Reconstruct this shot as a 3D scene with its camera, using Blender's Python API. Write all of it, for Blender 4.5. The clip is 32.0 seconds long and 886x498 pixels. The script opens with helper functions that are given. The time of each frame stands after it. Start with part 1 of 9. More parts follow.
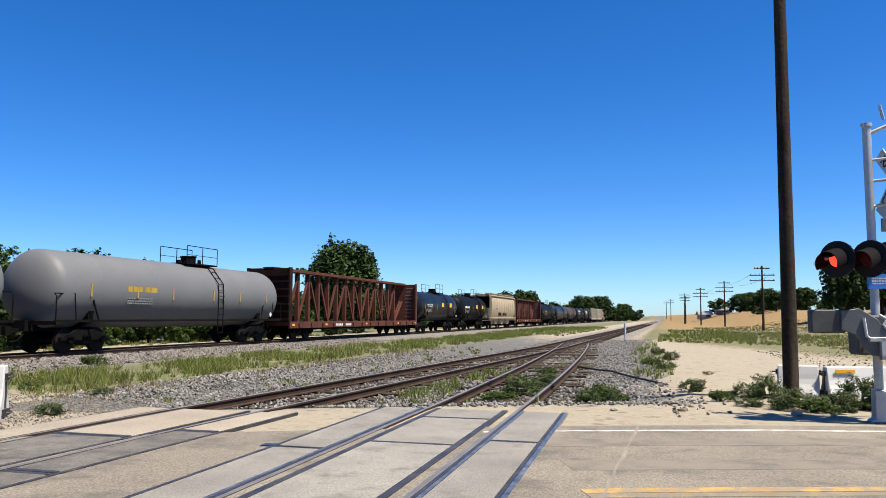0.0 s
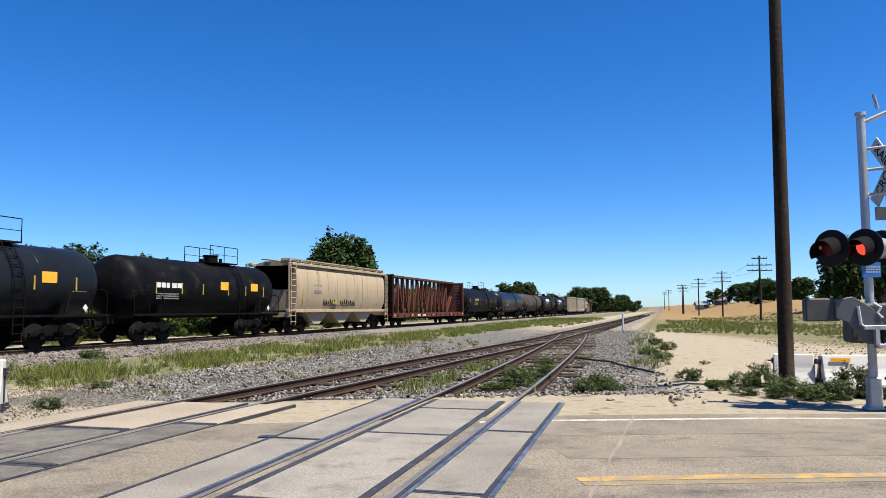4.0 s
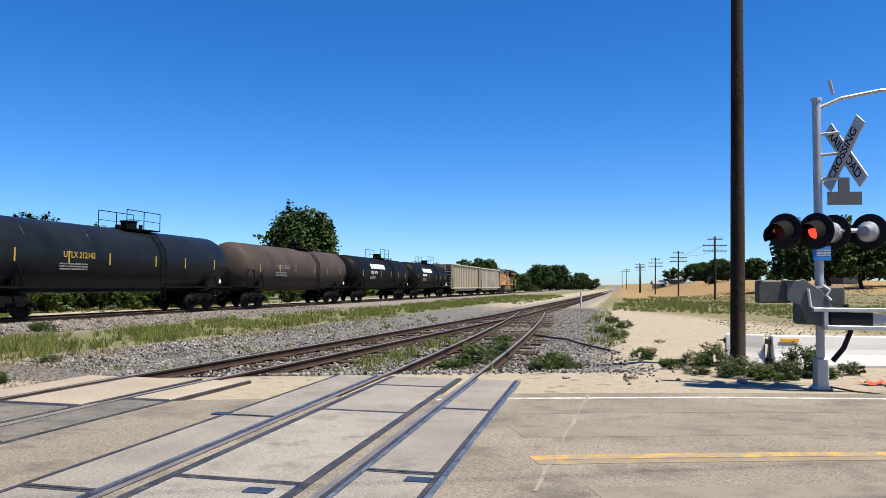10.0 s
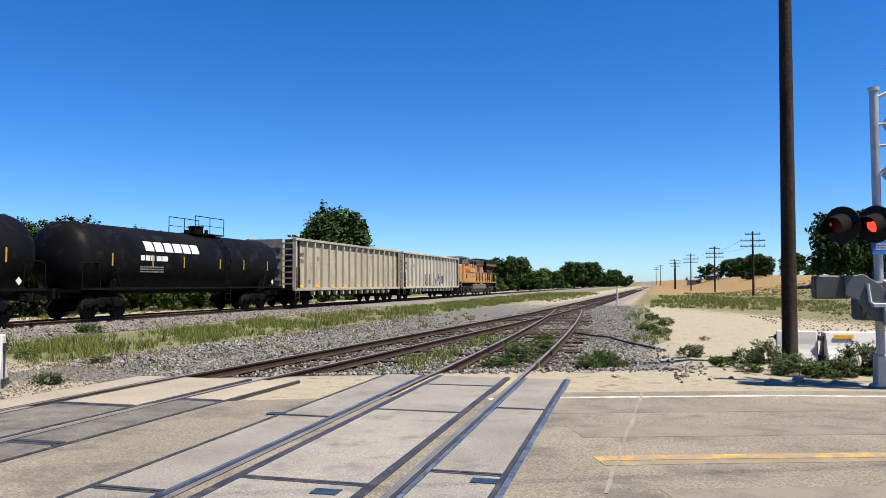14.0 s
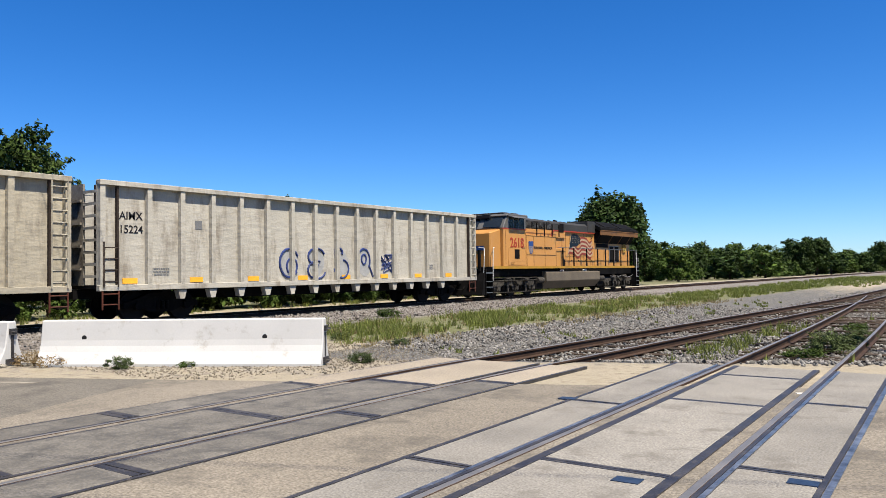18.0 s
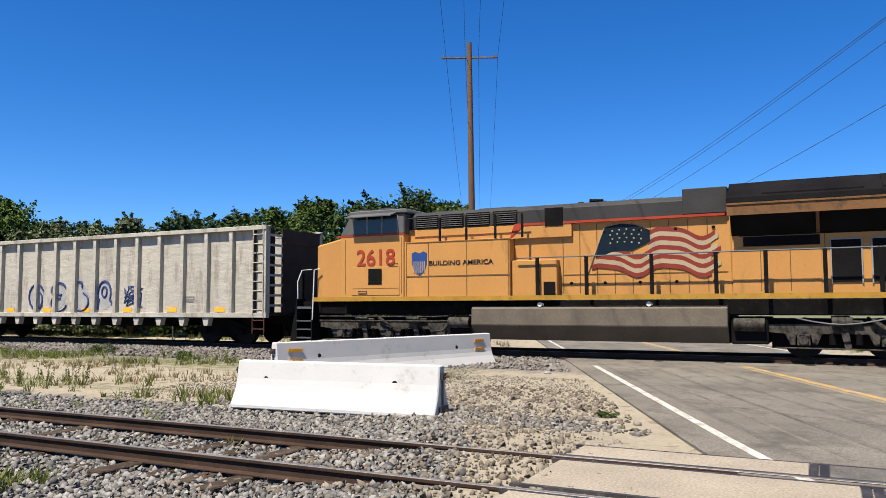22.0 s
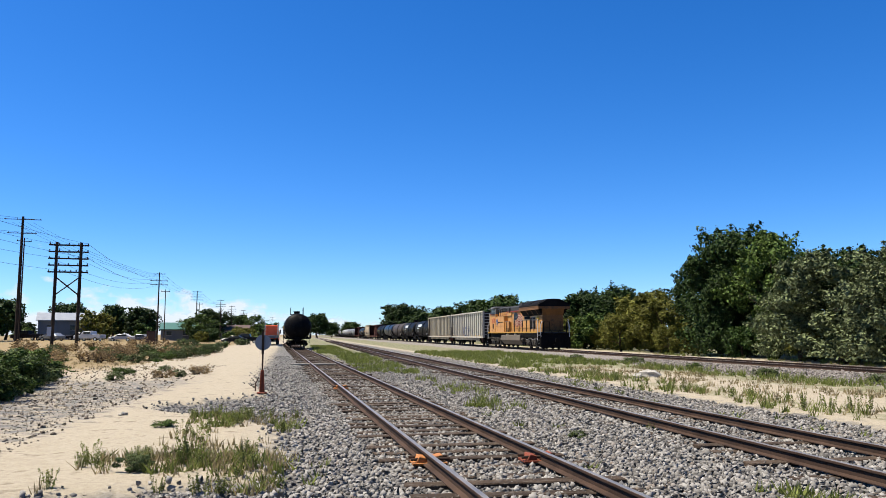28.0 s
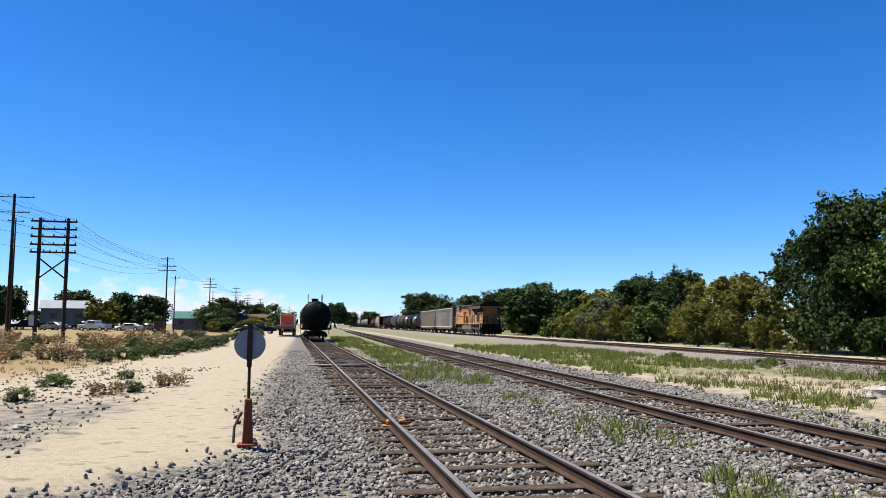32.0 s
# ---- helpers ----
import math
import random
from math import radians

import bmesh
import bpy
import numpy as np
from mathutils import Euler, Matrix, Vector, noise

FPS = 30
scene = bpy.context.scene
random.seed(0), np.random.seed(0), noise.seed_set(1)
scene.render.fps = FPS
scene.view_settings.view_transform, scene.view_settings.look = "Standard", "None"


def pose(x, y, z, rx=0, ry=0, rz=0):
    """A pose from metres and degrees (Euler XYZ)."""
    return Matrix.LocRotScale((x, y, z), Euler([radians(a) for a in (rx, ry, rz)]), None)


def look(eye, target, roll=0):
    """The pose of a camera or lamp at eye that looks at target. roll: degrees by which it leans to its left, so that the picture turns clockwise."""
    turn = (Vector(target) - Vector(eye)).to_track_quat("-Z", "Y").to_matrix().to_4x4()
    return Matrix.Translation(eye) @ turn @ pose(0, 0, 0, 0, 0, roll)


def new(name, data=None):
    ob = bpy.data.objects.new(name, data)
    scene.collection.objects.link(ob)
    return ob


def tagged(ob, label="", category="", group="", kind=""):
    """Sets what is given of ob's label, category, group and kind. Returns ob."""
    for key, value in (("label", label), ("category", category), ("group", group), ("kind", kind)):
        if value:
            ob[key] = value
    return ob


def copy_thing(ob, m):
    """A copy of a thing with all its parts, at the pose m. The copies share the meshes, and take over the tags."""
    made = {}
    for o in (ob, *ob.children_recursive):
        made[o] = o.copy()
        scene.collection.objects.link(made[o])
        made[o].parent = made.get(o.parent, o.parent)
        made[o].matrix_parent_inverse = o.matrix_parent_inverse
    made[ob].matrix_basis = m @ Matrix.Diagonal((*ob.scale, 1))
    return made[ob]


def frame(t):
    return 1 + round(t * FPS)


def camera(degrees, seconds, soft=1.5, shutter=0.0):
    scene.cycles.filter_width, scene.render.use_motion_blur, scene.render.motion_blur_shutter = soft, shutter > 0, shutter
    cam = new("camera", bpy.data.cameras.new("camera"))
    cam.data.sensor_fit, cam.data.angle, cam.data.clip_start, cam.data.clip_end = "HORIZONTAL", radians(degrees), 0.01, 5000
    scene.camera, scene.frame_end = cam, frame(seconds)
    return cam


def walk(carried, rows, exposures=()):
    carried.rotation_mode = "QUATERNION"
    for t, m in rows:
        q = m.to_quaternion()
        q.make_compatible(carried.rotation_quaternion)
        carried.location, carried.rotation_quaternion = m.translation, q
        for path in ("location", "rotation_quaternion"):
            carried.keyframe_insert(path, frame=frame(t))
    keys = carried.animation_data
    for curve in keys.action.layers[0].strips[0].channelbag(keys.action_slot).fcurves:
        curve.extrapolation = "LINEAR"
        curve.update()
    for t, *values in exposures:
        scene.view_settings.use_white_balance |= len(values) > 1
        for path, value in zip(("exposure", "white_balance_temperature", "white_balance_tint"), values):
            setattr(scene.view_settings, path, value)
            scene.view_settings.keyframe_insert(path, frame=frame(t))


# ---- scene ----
cam = camera(60.2, 32.0, soft=0.7)
PATH = [
    (0.0, (-0.052, 0.161, 1.486), (-2.824, 9.727, 2.380), 0.08),
    (0.5, (-0.037, 0.174, 1.474), (-2.812, 9.741, 2.354), -0.12),
    (1.0, (-0.034, 0.162, 1.478), (-2.788, 9.736, 2.342), -0.42),
    (1.5, (-0.030, 0.127, 1.473), (-2.792, 9.699, 2.339), -0.60),
    (2.0, (-0.022, 0.116, 1.480), (-2.817, 9.678, 2.348), -0.64),
    (2.5, (-0.019, 0.124, 1.484), (-2.828, 9.683, 2.343), -0.64),
    (3.0, (-0.018, 0.121, 1.479), (-2.810, 9.684, 2.341), -0.68),
    (3.5, (-0.015, 0.125, 1.473), (-2.788, 9.696, 2.316), -0.58),
    (5.5, (-0.009, 0.187, 1.479), (-2.735, 9.788, 2.105), 0.38),
    (6.0, (-0.008, 0.187, 1.474), (-2.733, 9.790, 2.074), 0.29),
    (6.5, (-0.011, 0.195, 1.481), (-2.727, 9.804, 2.002), 0.27),
    (7.0, (-0.001, 0.177, 1.469), (-2.679, 9.800, 1.939), 0.02),
    (7.5, (0.002, 0.184, 1.478), (-2.651, 9.816, 1.911), -0.14),
    (8.0, (-0.005, 0.203, 1.477), (-2.616, 9.847, 1.893), -0.21),
    (8.5, (0.000, 0.175, 1.485), (-2.556, 9.834, 1.897), -0.14),
    (9.0, (0.002, 0.224, 1.486), (-2.402, 9.921, 1.904), -0.02),
    (9.5, (-0.004, 0.239, 1.485), (-2.324, 9.957, 1.914), 0.30),
    (10.0, (-0.000, 0.214, 1.499), (-2.267, 9.942, 1.977), 0.39),
    (10.5, (-0.032, 0.204, 1.514), (-2.273, 9.940, 1.951), 0.73),
    (11.0, (-0.112, 0.232, 1.513), (-2.361, 9.969, 1.894), 1.12),
    (11.5, (-0.145, 0.238, 1.516), (-2.415, 9.972, 1.849), 1.22),
    (12.0, (-0.175, 0.253, 1.519), (-2.463, 9.982, 1.838), 1.17),
    (12.5, (-0.196, 0.201, 1.522), (-2.503, 9.923, 1.913), 1.09),
    (13.0, (-0.246, 0.213, 1.508), (-2.614, 9.918, 1.964), 0.84),
    (13.5, (-0.252, 0.217, 1.503), (-2.764, 9.886, 1.965), 0.34),
    (15.5, (-0.320, 0.286, 1.490), (-3.843, 9.636, 1.894), -0.84),
    (16.0, (-0.332, 0.268, 1.488), (-4.451, 9.372, 1.872), -0.74),
    (16.5, (-0.340, 0.230, 1.490), (-5.120, 9.006, 1.859), -0.61),
    (17.0, (-0.361, 0.208, 1.494), (-5.616, 8.709, 1.828), -0.63),
    (17.5, (-0.382, 0.205, 1.492), (-5.994, 8.476, 1.805), -0.78),
    (18.0, (-0.408, 0.198, 1.496), (-6.257, 8.303, 1.806), -0.84),
    (18.5, (-0.407, 0.186, 1.508), (-6.907, 7.777, 1.849), -0.61),
    (19.0, (-0.421, 0.158, 1.522), (-7.684, 7.016, 1.987), -0.32),
    (19.5, (-0.386, 0.080, 1.543), (-8.665, 5.659, 2.118), 0.02),
    (20.0, (-0.404, 0.080, 1.542), (-9.522, 4.146, 2.117), 0.29),
    (20.5, (-0.387, 0.042, 1.553), (-10.114, 2.290, 2.132), 0.30),
    (21.0, (-0.310, -0.016, 1.554), (-10.292, -0.056, 2.155), 0.15),
    (21.5, (-0.278, -0.061, 1.546), (-9.990, -2.348, 2.213), 0.06),
    (22.0, (-0.209, -0.099, 1.548), (-9.138, -4.544, 2.269), -0.24),
    (22.5, (-0.152, -0.142, 1.543), (-8.031, -6.250, 2.331), -0.04),
    (23.0, (-0.095, -0.126, 1.553), (-7.004, -7.309, 2.379), -0.13),
    (23.5, (-0.065, -0.144, 1.540), (-6.031, -8.122, 2.407), -0.33),
    (24.0, (-0.024, -0.281, 1.533), (-5.068, -8.871, 2.411), -0.24),
    (24.5, (0.028, -0.282, 1.528), (-4.168, -9.316, 2.414), -0.30),
    (25.0, (0.074, -0.139, 1.550), (-3.335, -9.498, 2.442), -0.69),
    (25.5, (0.103, -0.093, 1.557), (-2.791, -9.624, 2.450), -0.91),
    (27.5, (0.092, 0.067, 1.528), (-1.997, -9.607, 2.959), -0.30),
    (28.0, (0.073, 0.004, 1.540), (-1.721, -9.771, 2.650), -0.10),
    (29.0, (0.093, 0.050, 1.566), (-1.290, -9.810, 2.491), -0.11),
    (29.5, (0.050, -3.900, 1.590), (-1.42, -13.72, 2.60), 0.05),
    (30.0, (0.080, -5.100, 1.638), (-1.337, -14.951, 2.612), 0.10),
    (30.5, (0.361, -8.000, 1.670), (-1.362, -17.807, 2.597), 0.10),
    (31.0, (0.403, -9.400, 1.671), (-1.376, -19.198, 2.582), 0.10),
    (31.5, (0.455, -10.600, 1.663), (-1.427, -20.376, 2.607), 0.10),
    (32.0, (0.167, -11.000, 1.610), (-1.405, -20.827, 2.592), 0.10),
]
walk(cam, [(t, look(eye, target, roll)) for t, eye, target, roll in PATH], [(0, 1.13), (9, 1.1), (20, 1.08), (24, 1.12), (28, 1.2), (29, 1.19), (32, 1.2)])

# ---------------------------------------------------------------- light
SUN_DIR = Vector((0.58, -0.14, 1.15)).normalized()
world = bpy.data.worlds.new("sky")
scene.world = world
world.use_nodes = True
wt = world.node_tree
sky = wt.nodes.new("ShaderNodeTexSky")
sky.sky_type = "NISHITA"
sky.sun_disc = False
sky.sun_elevation = math.asin(SUN_DIR.z)
sky.sun_rotation = math.atan2(SUN_DIR.x, SUN_DIR.y)
sky.altitude = 800
sky.air_density = 0.85
sky.dust_density = 0.5
sky.ozone_density = 5.0
hsv = wt.nodes.new("ShaderNodeHueSaturation")
hsv.inputs["Saturation"].default_value = 1.30
hsv.inputs["Hue"].default_value = 0.502
tint = wt.nodes.new("ShaderNodeMixRGB")
tint.blend_type = "MULTIPLY"
tint.inputs[0].default_value = 1.0
tint.inputs[2].default_value = (0.79, 0.945, 1.12, 1)
wt.links.new(sky.outputs[0], hsv.inputs["Color"])
wt.links.new(hsv.outputs[0], tint.inputs[1])
wt.links.new(tint.outputs[0], wt.nodes["Background"].inputs[0])
wt.nodes["Background"].inputs[1].default_value = 0.071
sun = new("sun", bpy.data.lights.new("sun", "SUN"))
sun.data.energy = 5.0
sun.data.angle = radians(0.53)
sun.data.color = (1.0, 0.925, 0.80)
sun.rotation_mode = "QUATERNION"
sun.rotation_quaternion = SUN_DIR.to_track_quat("Z", "Y")

# ---------------------------------------------------------------- materials
def nodes_of(m):
    m.use_nodes = True
    nt = m.node_tree
    return nt, nt.nodes, nt.links, nt.nodes["Principled BSDF"]


def mat(name, col, rough=0.6, metal=0.0, var=0.18, scale=1.5, fine=30.0, bump=0.15, stain=None, amount=0.0, rand=0.0, streak=0.0, grain=0.0, spec=None, dent=0.0):
    """A procedural surface: base colour varied at two scales, stains, fine relief."""
    m = bpy.data.materials.new(name)
    nt, nd, ln, bs = nodes_of(m)
    tc = nd.new("ShaderNodeTexCoord")
    big = nd.new("ShaderNodeTexNoise")
    big.inputs["Scale"].default_value = scale
    big.inputs["Detail"].default_value = 6
    small = nd.new("ShaderNodeTexNoise")
    small.inputs["Scale"].default_value = fine
    small.inputs["Detail"].default_value = 4
    src = tc.outputs["Object"]
    if streak > 0:
        mp = nd.new("ShaderNodeMapping")
        mp.inputs["Scale"].default_value = (1, 1, streak)
        ln.new(src, mp.inputs["Vector"])
        src = mp.outputs["Vector"]
    ln.new(src, big.inputs["Vector"])
    ln.new(tc.outputs["Object"], small.inputs["Vector"])
    ramp = nd.new("ShaderNodeMapRange")
    ramp.inputs["From Min"].default_value, ramp.inputs["From Max"].default_value = 0.3, 0.7
    ramp.inputs["To Min"].default_value, ramp.inputs["To Max"].default_value = 1 - var, 1 + var
    ln.new(big.outputs["Fac"], ramp.inputs["Value"])
    r2 = nd.new("ShaderNodeMapRange")
    r2.inputs["From Min"].default_value, r2.inputs["From Max"].default_value = 0.3, 0.7
    r2.inputs["To Min"].default_value, r2.inputs["To Max"].default_value = 1 - max(grain, var * 0.6), 1 + max(grain, var * 0.6)
    ln.new(small.outputs["Fac"], r2.inputs["Value"])
    mul = nd.new("ShaderNodeMath")
    mul.operation = "MULTIPLY"
    ln.new(ramp.outputs[0], mul.inputs[0])
    ln.new(r2.outputs[0], mul.inputs[1])
    last = mul.outputs[0]
    if rand > 0:
        oi = nd.new("ShaderNodeObjectInfo")
        r3 = nd.new("ShaderNodeMapRange")
        r3.inputs["To Min"].default_value, r3.inputs["To Max"].default_value = 1 - rand, 1 + rand
        ln.new(oi.outputs["Random"], r3.inputs["Value"])
        m2 = nd.new("ShaderNodeMath")
        m2.operation = "MULTIPLY"
        ln.new(last, m2.inputs[0])
        ln.new(r3.outputs[0], m2.inputs[1])
        last = m2.outputs[0]
    vm = nd.new("ShaderNodeVectorMath")
    vm.operation = "SCALE"
    vm.inputs[0].default_value = col
    ln.new(last, vm.inputs["Scale"])
    out = vm.outputs[0]
    if stain:
        sn = nd.new("ShaderNodeTexNoise")
        sn.inputs["Scale"].default_value = scale * 2.3
        sn.inputs["Detail"].default_value = 9
        sn.inputs["Roughness"].default_value = 0.7
        ln.new(src, sn.inputs["Vector"])
        sr = nd.new("ShaderNodeMapRange")
        sr.inputs["From Min"].default_value, sr.inputs["From Max"].default_value = 0.62 - amount * 0.3, 0.78 - amount * 0.3
        ln.new(sn.outputs["Fac"], sr.inputs["Value"])
        mx = nd.new("ShaderNodeMixRGB")
        mx.inputs[2].default_value = (*stain, 1)
        ln.new(sr.outputs[0], mx.inputs[0])
        ln.new(out, mx.inputs[1])
        out = mx.outputs[0]
    ln.new(out, bs.inputs["Base Color"])
    rr = nd.new("ShaderNodeMapRange")
    rr.inputs["To Min"].default_value, rr.inputs["To Max"].default_value = max(0.05, rough - 0.12), min(1, rough + 0.12)
    ln.new(big.outputs["Fac"], rr.inputs["Value"])
    ln.new(rr.outputs[0], bs.inputs["Roughness"])
    bs.inputs["Metallic"].default_value = metal
    bs.inputs["Specular IOR Level"].default_value = (0.1 if max(col) < 0.05 else 0.25) if spec is None else spec
    if bump > 0:
        bp = nd.new("ShaderNodeBump")
        bp.inputs["Strength"].default_value = bump
        bp.inputs["Distance"].default_value = 0.02
        ln.new(small.outputs["Fac"], bp.inputs["Height"])
        ln.new(bp.outputs[0], bs.inputs["Normal"])
        if dent > 0:
            dm = nd.new("ShaderNodeMapping")
            dm.inputs["Scale"].default_value = (1, 1, 2.6)
            ln.new(tc.outputs["Object"], dm.inputs["Vector"])
            dn = nd.new("ShaderNodeTexNoise")
            dn.inputs["Scale"].default_value, dn.inputs["Detail"].default_value = 1.7, 3
            ln.new(dm.outputs[0], dn.inputs["Vector"])
            db = nd.new("ShaderNodeBump")
            db.inputs["Strength"].default_value, db.inputs["Distance"].default_value = dent, 0.12
            ln.new(dn.outputs["Fac"], db.inputs["Height"])
            ln.new(db.outputs[0], bp.inputs["Normal"])
    return m


def leaf_mat(name, col, var=0.35, through_light=0.35):
    m = bpy.data.materials.new(name)
    nt, nd, ln, bs = nodes_of(m)
    gi = nd.new("ShaderNodeNewGeometry")
    r = nd.new("ShaderNodeMapRange")
    r.inputs["To Min"].default_value, r.inputs["To Max"].default_value = 1 - var, 1 + var
    ln.new(gi.outputs["Random Per Island"], r.inputs["Value"])
    oi = nd.new("ShaderNodeObjectInfo")
    r2 = nd.new("ShaderNodeMapRange")
    r2.inputs["To Min"].default_value, r2.inputs["To Max"].default_value = 0.8, 1.2
    ln.new(oi.outputs["Random"], r2.inputs["Value"])
    mu = nd.new("ShaderNodeMath")
    mu.operation = "MULTIPLY"
    ln.new(r.outputs[0], mu.inputs[0])
    ln.new(r2.outputs[0], mu.inputs[1])
    vm = nd.new("ShaderNodeVectorMath")
    vm.operation = "SCALE"
    vm.inputs[0].default_value = col
    ln.new(mu.outputs[0], vm.inputs["Scale"])
    ln.new(vm.outputs[0], bs.inputs["Base Color"])
    bs.inputs["Roughness"].default_value = 0.7
    bs.inputs["Specular IOR Level"].default_value = 0.15
    tr = nd.new("ShaderNodeBsdfTranslucent")
    ln.new(vm.outputs[0], tr.inputs["Color"])
    mx = nd.new("ShaderNodeMixShader")
    mx.inputs[0].default_value = through_light
    ln.new(bs.outputs[0], mx.inputs[1])
    ln.new(tr.outputs[0], mx.inputs[2])
    ln.new(mx.outputs[0], nd["Material Output"].inputs["Surface"])
    return m


def glow(name, col, strength):
    m = bpy.data.materials.new(name)
    nt, nd, ln, bs = nodes_of(m)
    bs.inputs["Base Color"].default_value = (*col, 1)
    bs.inputs["Emission Color"].default_value = (*col, 1)
    bs.inputs["Emission Strength"].default_value = strength
    return m


def stone_mat(name, cols, rough=0.85):
    m = bpy.data.materials.new(name)
    nt, nd, ln, bs = nodes_of(m)
    gi = nd.new("ShaderNodeNewGeometry")
    cr = nd.new("ShaderNodeValToRGB")
    el = cr.color_ramp.elements
    el[0].color, el[1].color = (*cols[0], 1), (*cols[-1], 1)
    for i, c in enumerate(cols[1:-1]):
        e = el.new((i + 1) / (len(cols) - 1))
        e.color = (*c, 1)
    ln.new(gi.outputs["Random Per Island"], cr.inputs[0])
    ln.new(cr.outputs[0], bs.inputs["Base Color"])
    bs.inputs["Roughness"].default_value = rough
    return m


M_ASPHALT = mat("asphalt", (0.164, 0.142, 0.111), 0.9, var=0.2, scale=0.5, fine=48, bump=0.6, stain=(0.09, 0.079, 0.064), amount=0.37, grain=0.42)
M_ASPHALT_W = mat("grey asphalt", (0.130, 0.116, 0.095), 0.9, var=0.22, scale=0.5, fine=48, bump=0.6, stain=(0.072, 0.065, 0.055), amount=0.43, grain=0.42)
M_CONC = mat("concrete", (0.184, 0.17, 0.147), 0.85, var=0.16, scale=0.9, fine=55, bump=0.3, stain=(0.125, 0.113, 0.095), amount=0.32, rand=0.08, grain=0.34)
M_CONC_GREY = mat("worn grey concrete", (0.113, 0.103, 0.0882), 0.8, var=0.2, scale=1.5, fine=40, bump=0.4, stain=(0.068, 0.0635, 0.0567), amount=0.5, rand=0.08, grain=0.3)
M_CONC_WHITE = mat("pale concrete", (0.24, 0.204, 0.155), 0.85, var=0.12, scale=1.2, fine=40, bump=0.3, rand=0.06, grain=0.25)
M_RUBBER = mat("dark steel edge", (0.034, 0.031, 0.031), 0.5, 0.15, spec=0.4, var=0.45, scale=3, fine=50, bump=0.15, stain=(0.13, 0.11, 0.085), amount=0.2)
M_STEEL = mat("blue-grey worn steel", (0.17, 0.18, 0.20), 0.36, 0.6, spec=0.5, var=0.4, scale=2.5, fine=30, bump=0.1, stain=(0.04, 0.037, 0.035), amount=0.45)
M_FLANGE = mat("sandy flangeway", (0.236, 0.2, 0.145), 0.9, var=0.3, scale=3, fine=40, bump=0.5)
M_RAIL = mat("rusty rail", (0.0432, 0.0266, 0.0187), 0.8, 0.1, var=0.3, scale=2, fine=40, bump=0.2)
M_RAILTOP = mat("worn rail head", (0.16, 0.15, 0.14), 0.45, 0.35, var=0.2, scale=2, fine=60, bump=0.05)
M_TIE = mat("weathered tie", (0.0431, 0.0304, 0.0213), 0.9, var=0.35, scale=3, fine=25, bump=0.8, rand=0.3, stain=(0.0907, 0.0771, 0.0635), amount=0.3)
M_YELLOW = mat("yellow paint", (0.38, 0.225, 0.05), 0.8, var=0.3, scale=2, fine=30, stain=(0.20, 0.165, 0.115), amount=0.7)
M_WHITE = mat("white paint", (0.43, 0.41, 0.37), 0.7, var=0.12, scale=2, fine=30, stain=(0.242, 0.208, 0.161), amount=0.55)
M_BARRIER = mat("painted barrier", (0.44, 0.43, 0.41), 0.7, var=0.05, scale=1.2, fine=40, bump=0.04, stain=(0.30, 0.275, 0.235), amount=0.16)
M_BLACK = mat("black hole", (0.018, 0.018, 0.018), 0.9, var=0.2)
M_REFL = mat("amber reflector", (0.675, 0.324, 0.027), 0.4, var=0.1)
M_POLE = mat("creosoted pole", (0.0288, 0.0209, 0.0151), 0.85, var=0.45, scale=2.2, fine=14, bump=0.6, streak=0.12, stain=(0.0632, 0.0486, 0.0365), amount=0.35)
M_POLE3 = mat("grey-brown weathered pole", (0.0632, 0.0462, 0.0316), 0.85, var=0.4, scale=2.2, fine=14, bump=0.6, streak=0.12, stain=(0.0432, 0.0324, 0.0216), amount=0.35)
M_POLE2 = mat("brown pole", (0.112, 0.0632, 0.0365), 0.85, var=0.3, scale=2, fine=20, bump=0.5, streak=0.12)
M_GALV = mat("galvanised steel", (0.378, 0.387, 0.396), 0.45, 0.55, var=0.14, scale=2, fine=30, bump=0.05)
M_GATE = mat("weathered grey gate housing", (0.051, 0.0535, 0.051), 0.6, var=0.15, scale=3, fine=25, bump=0.1, stain=(0.0432, 0.0396, 0.036), amount=0.3)
M_GREY = mat("grey painted steel", (0.0778, 0.0851, 0.0899), 0.5, 0.2, var=0.12)
M_SIGNWHITE = mat("white sign face", (0.396, 0.405, 0.414), 0.5, var=0.06)
M_SIGNBLACK = mat("black sign paint", (0.0135, 0.0135, 0.0153), 0.5, var=0.1)
M_BLUE = mat("blue sign face", (0.027, 0.153, 0.45), 0.5, var=0.08)
M_RED_ON = glow("lit red lamp", (1.0, 0.06, 0.03), 0.72)
M_RED_OFF = mat("unlit red lens", (0.09, 0.0135, 0.0135), 0.25, var=0.1)
M_GLASS_OFF = mat("pale lens", (0.315, 0.324, 0.333), 0.2, var=0.05)
M_WIRE = mat("wire", (0.036, 0.036, 0.0405), 0.6, var=0.1)
M_ORANGE = mat("orange rusted paint", (0.166, 0.0365, 0.0146), 0.7, var=0.25, stain=(0.0826, 0.0292, 0.0146), amount=0.4)
M_TARGET = mat("grey disc", (0.204, 0.209, 0.219), 0.6, var=0.08)
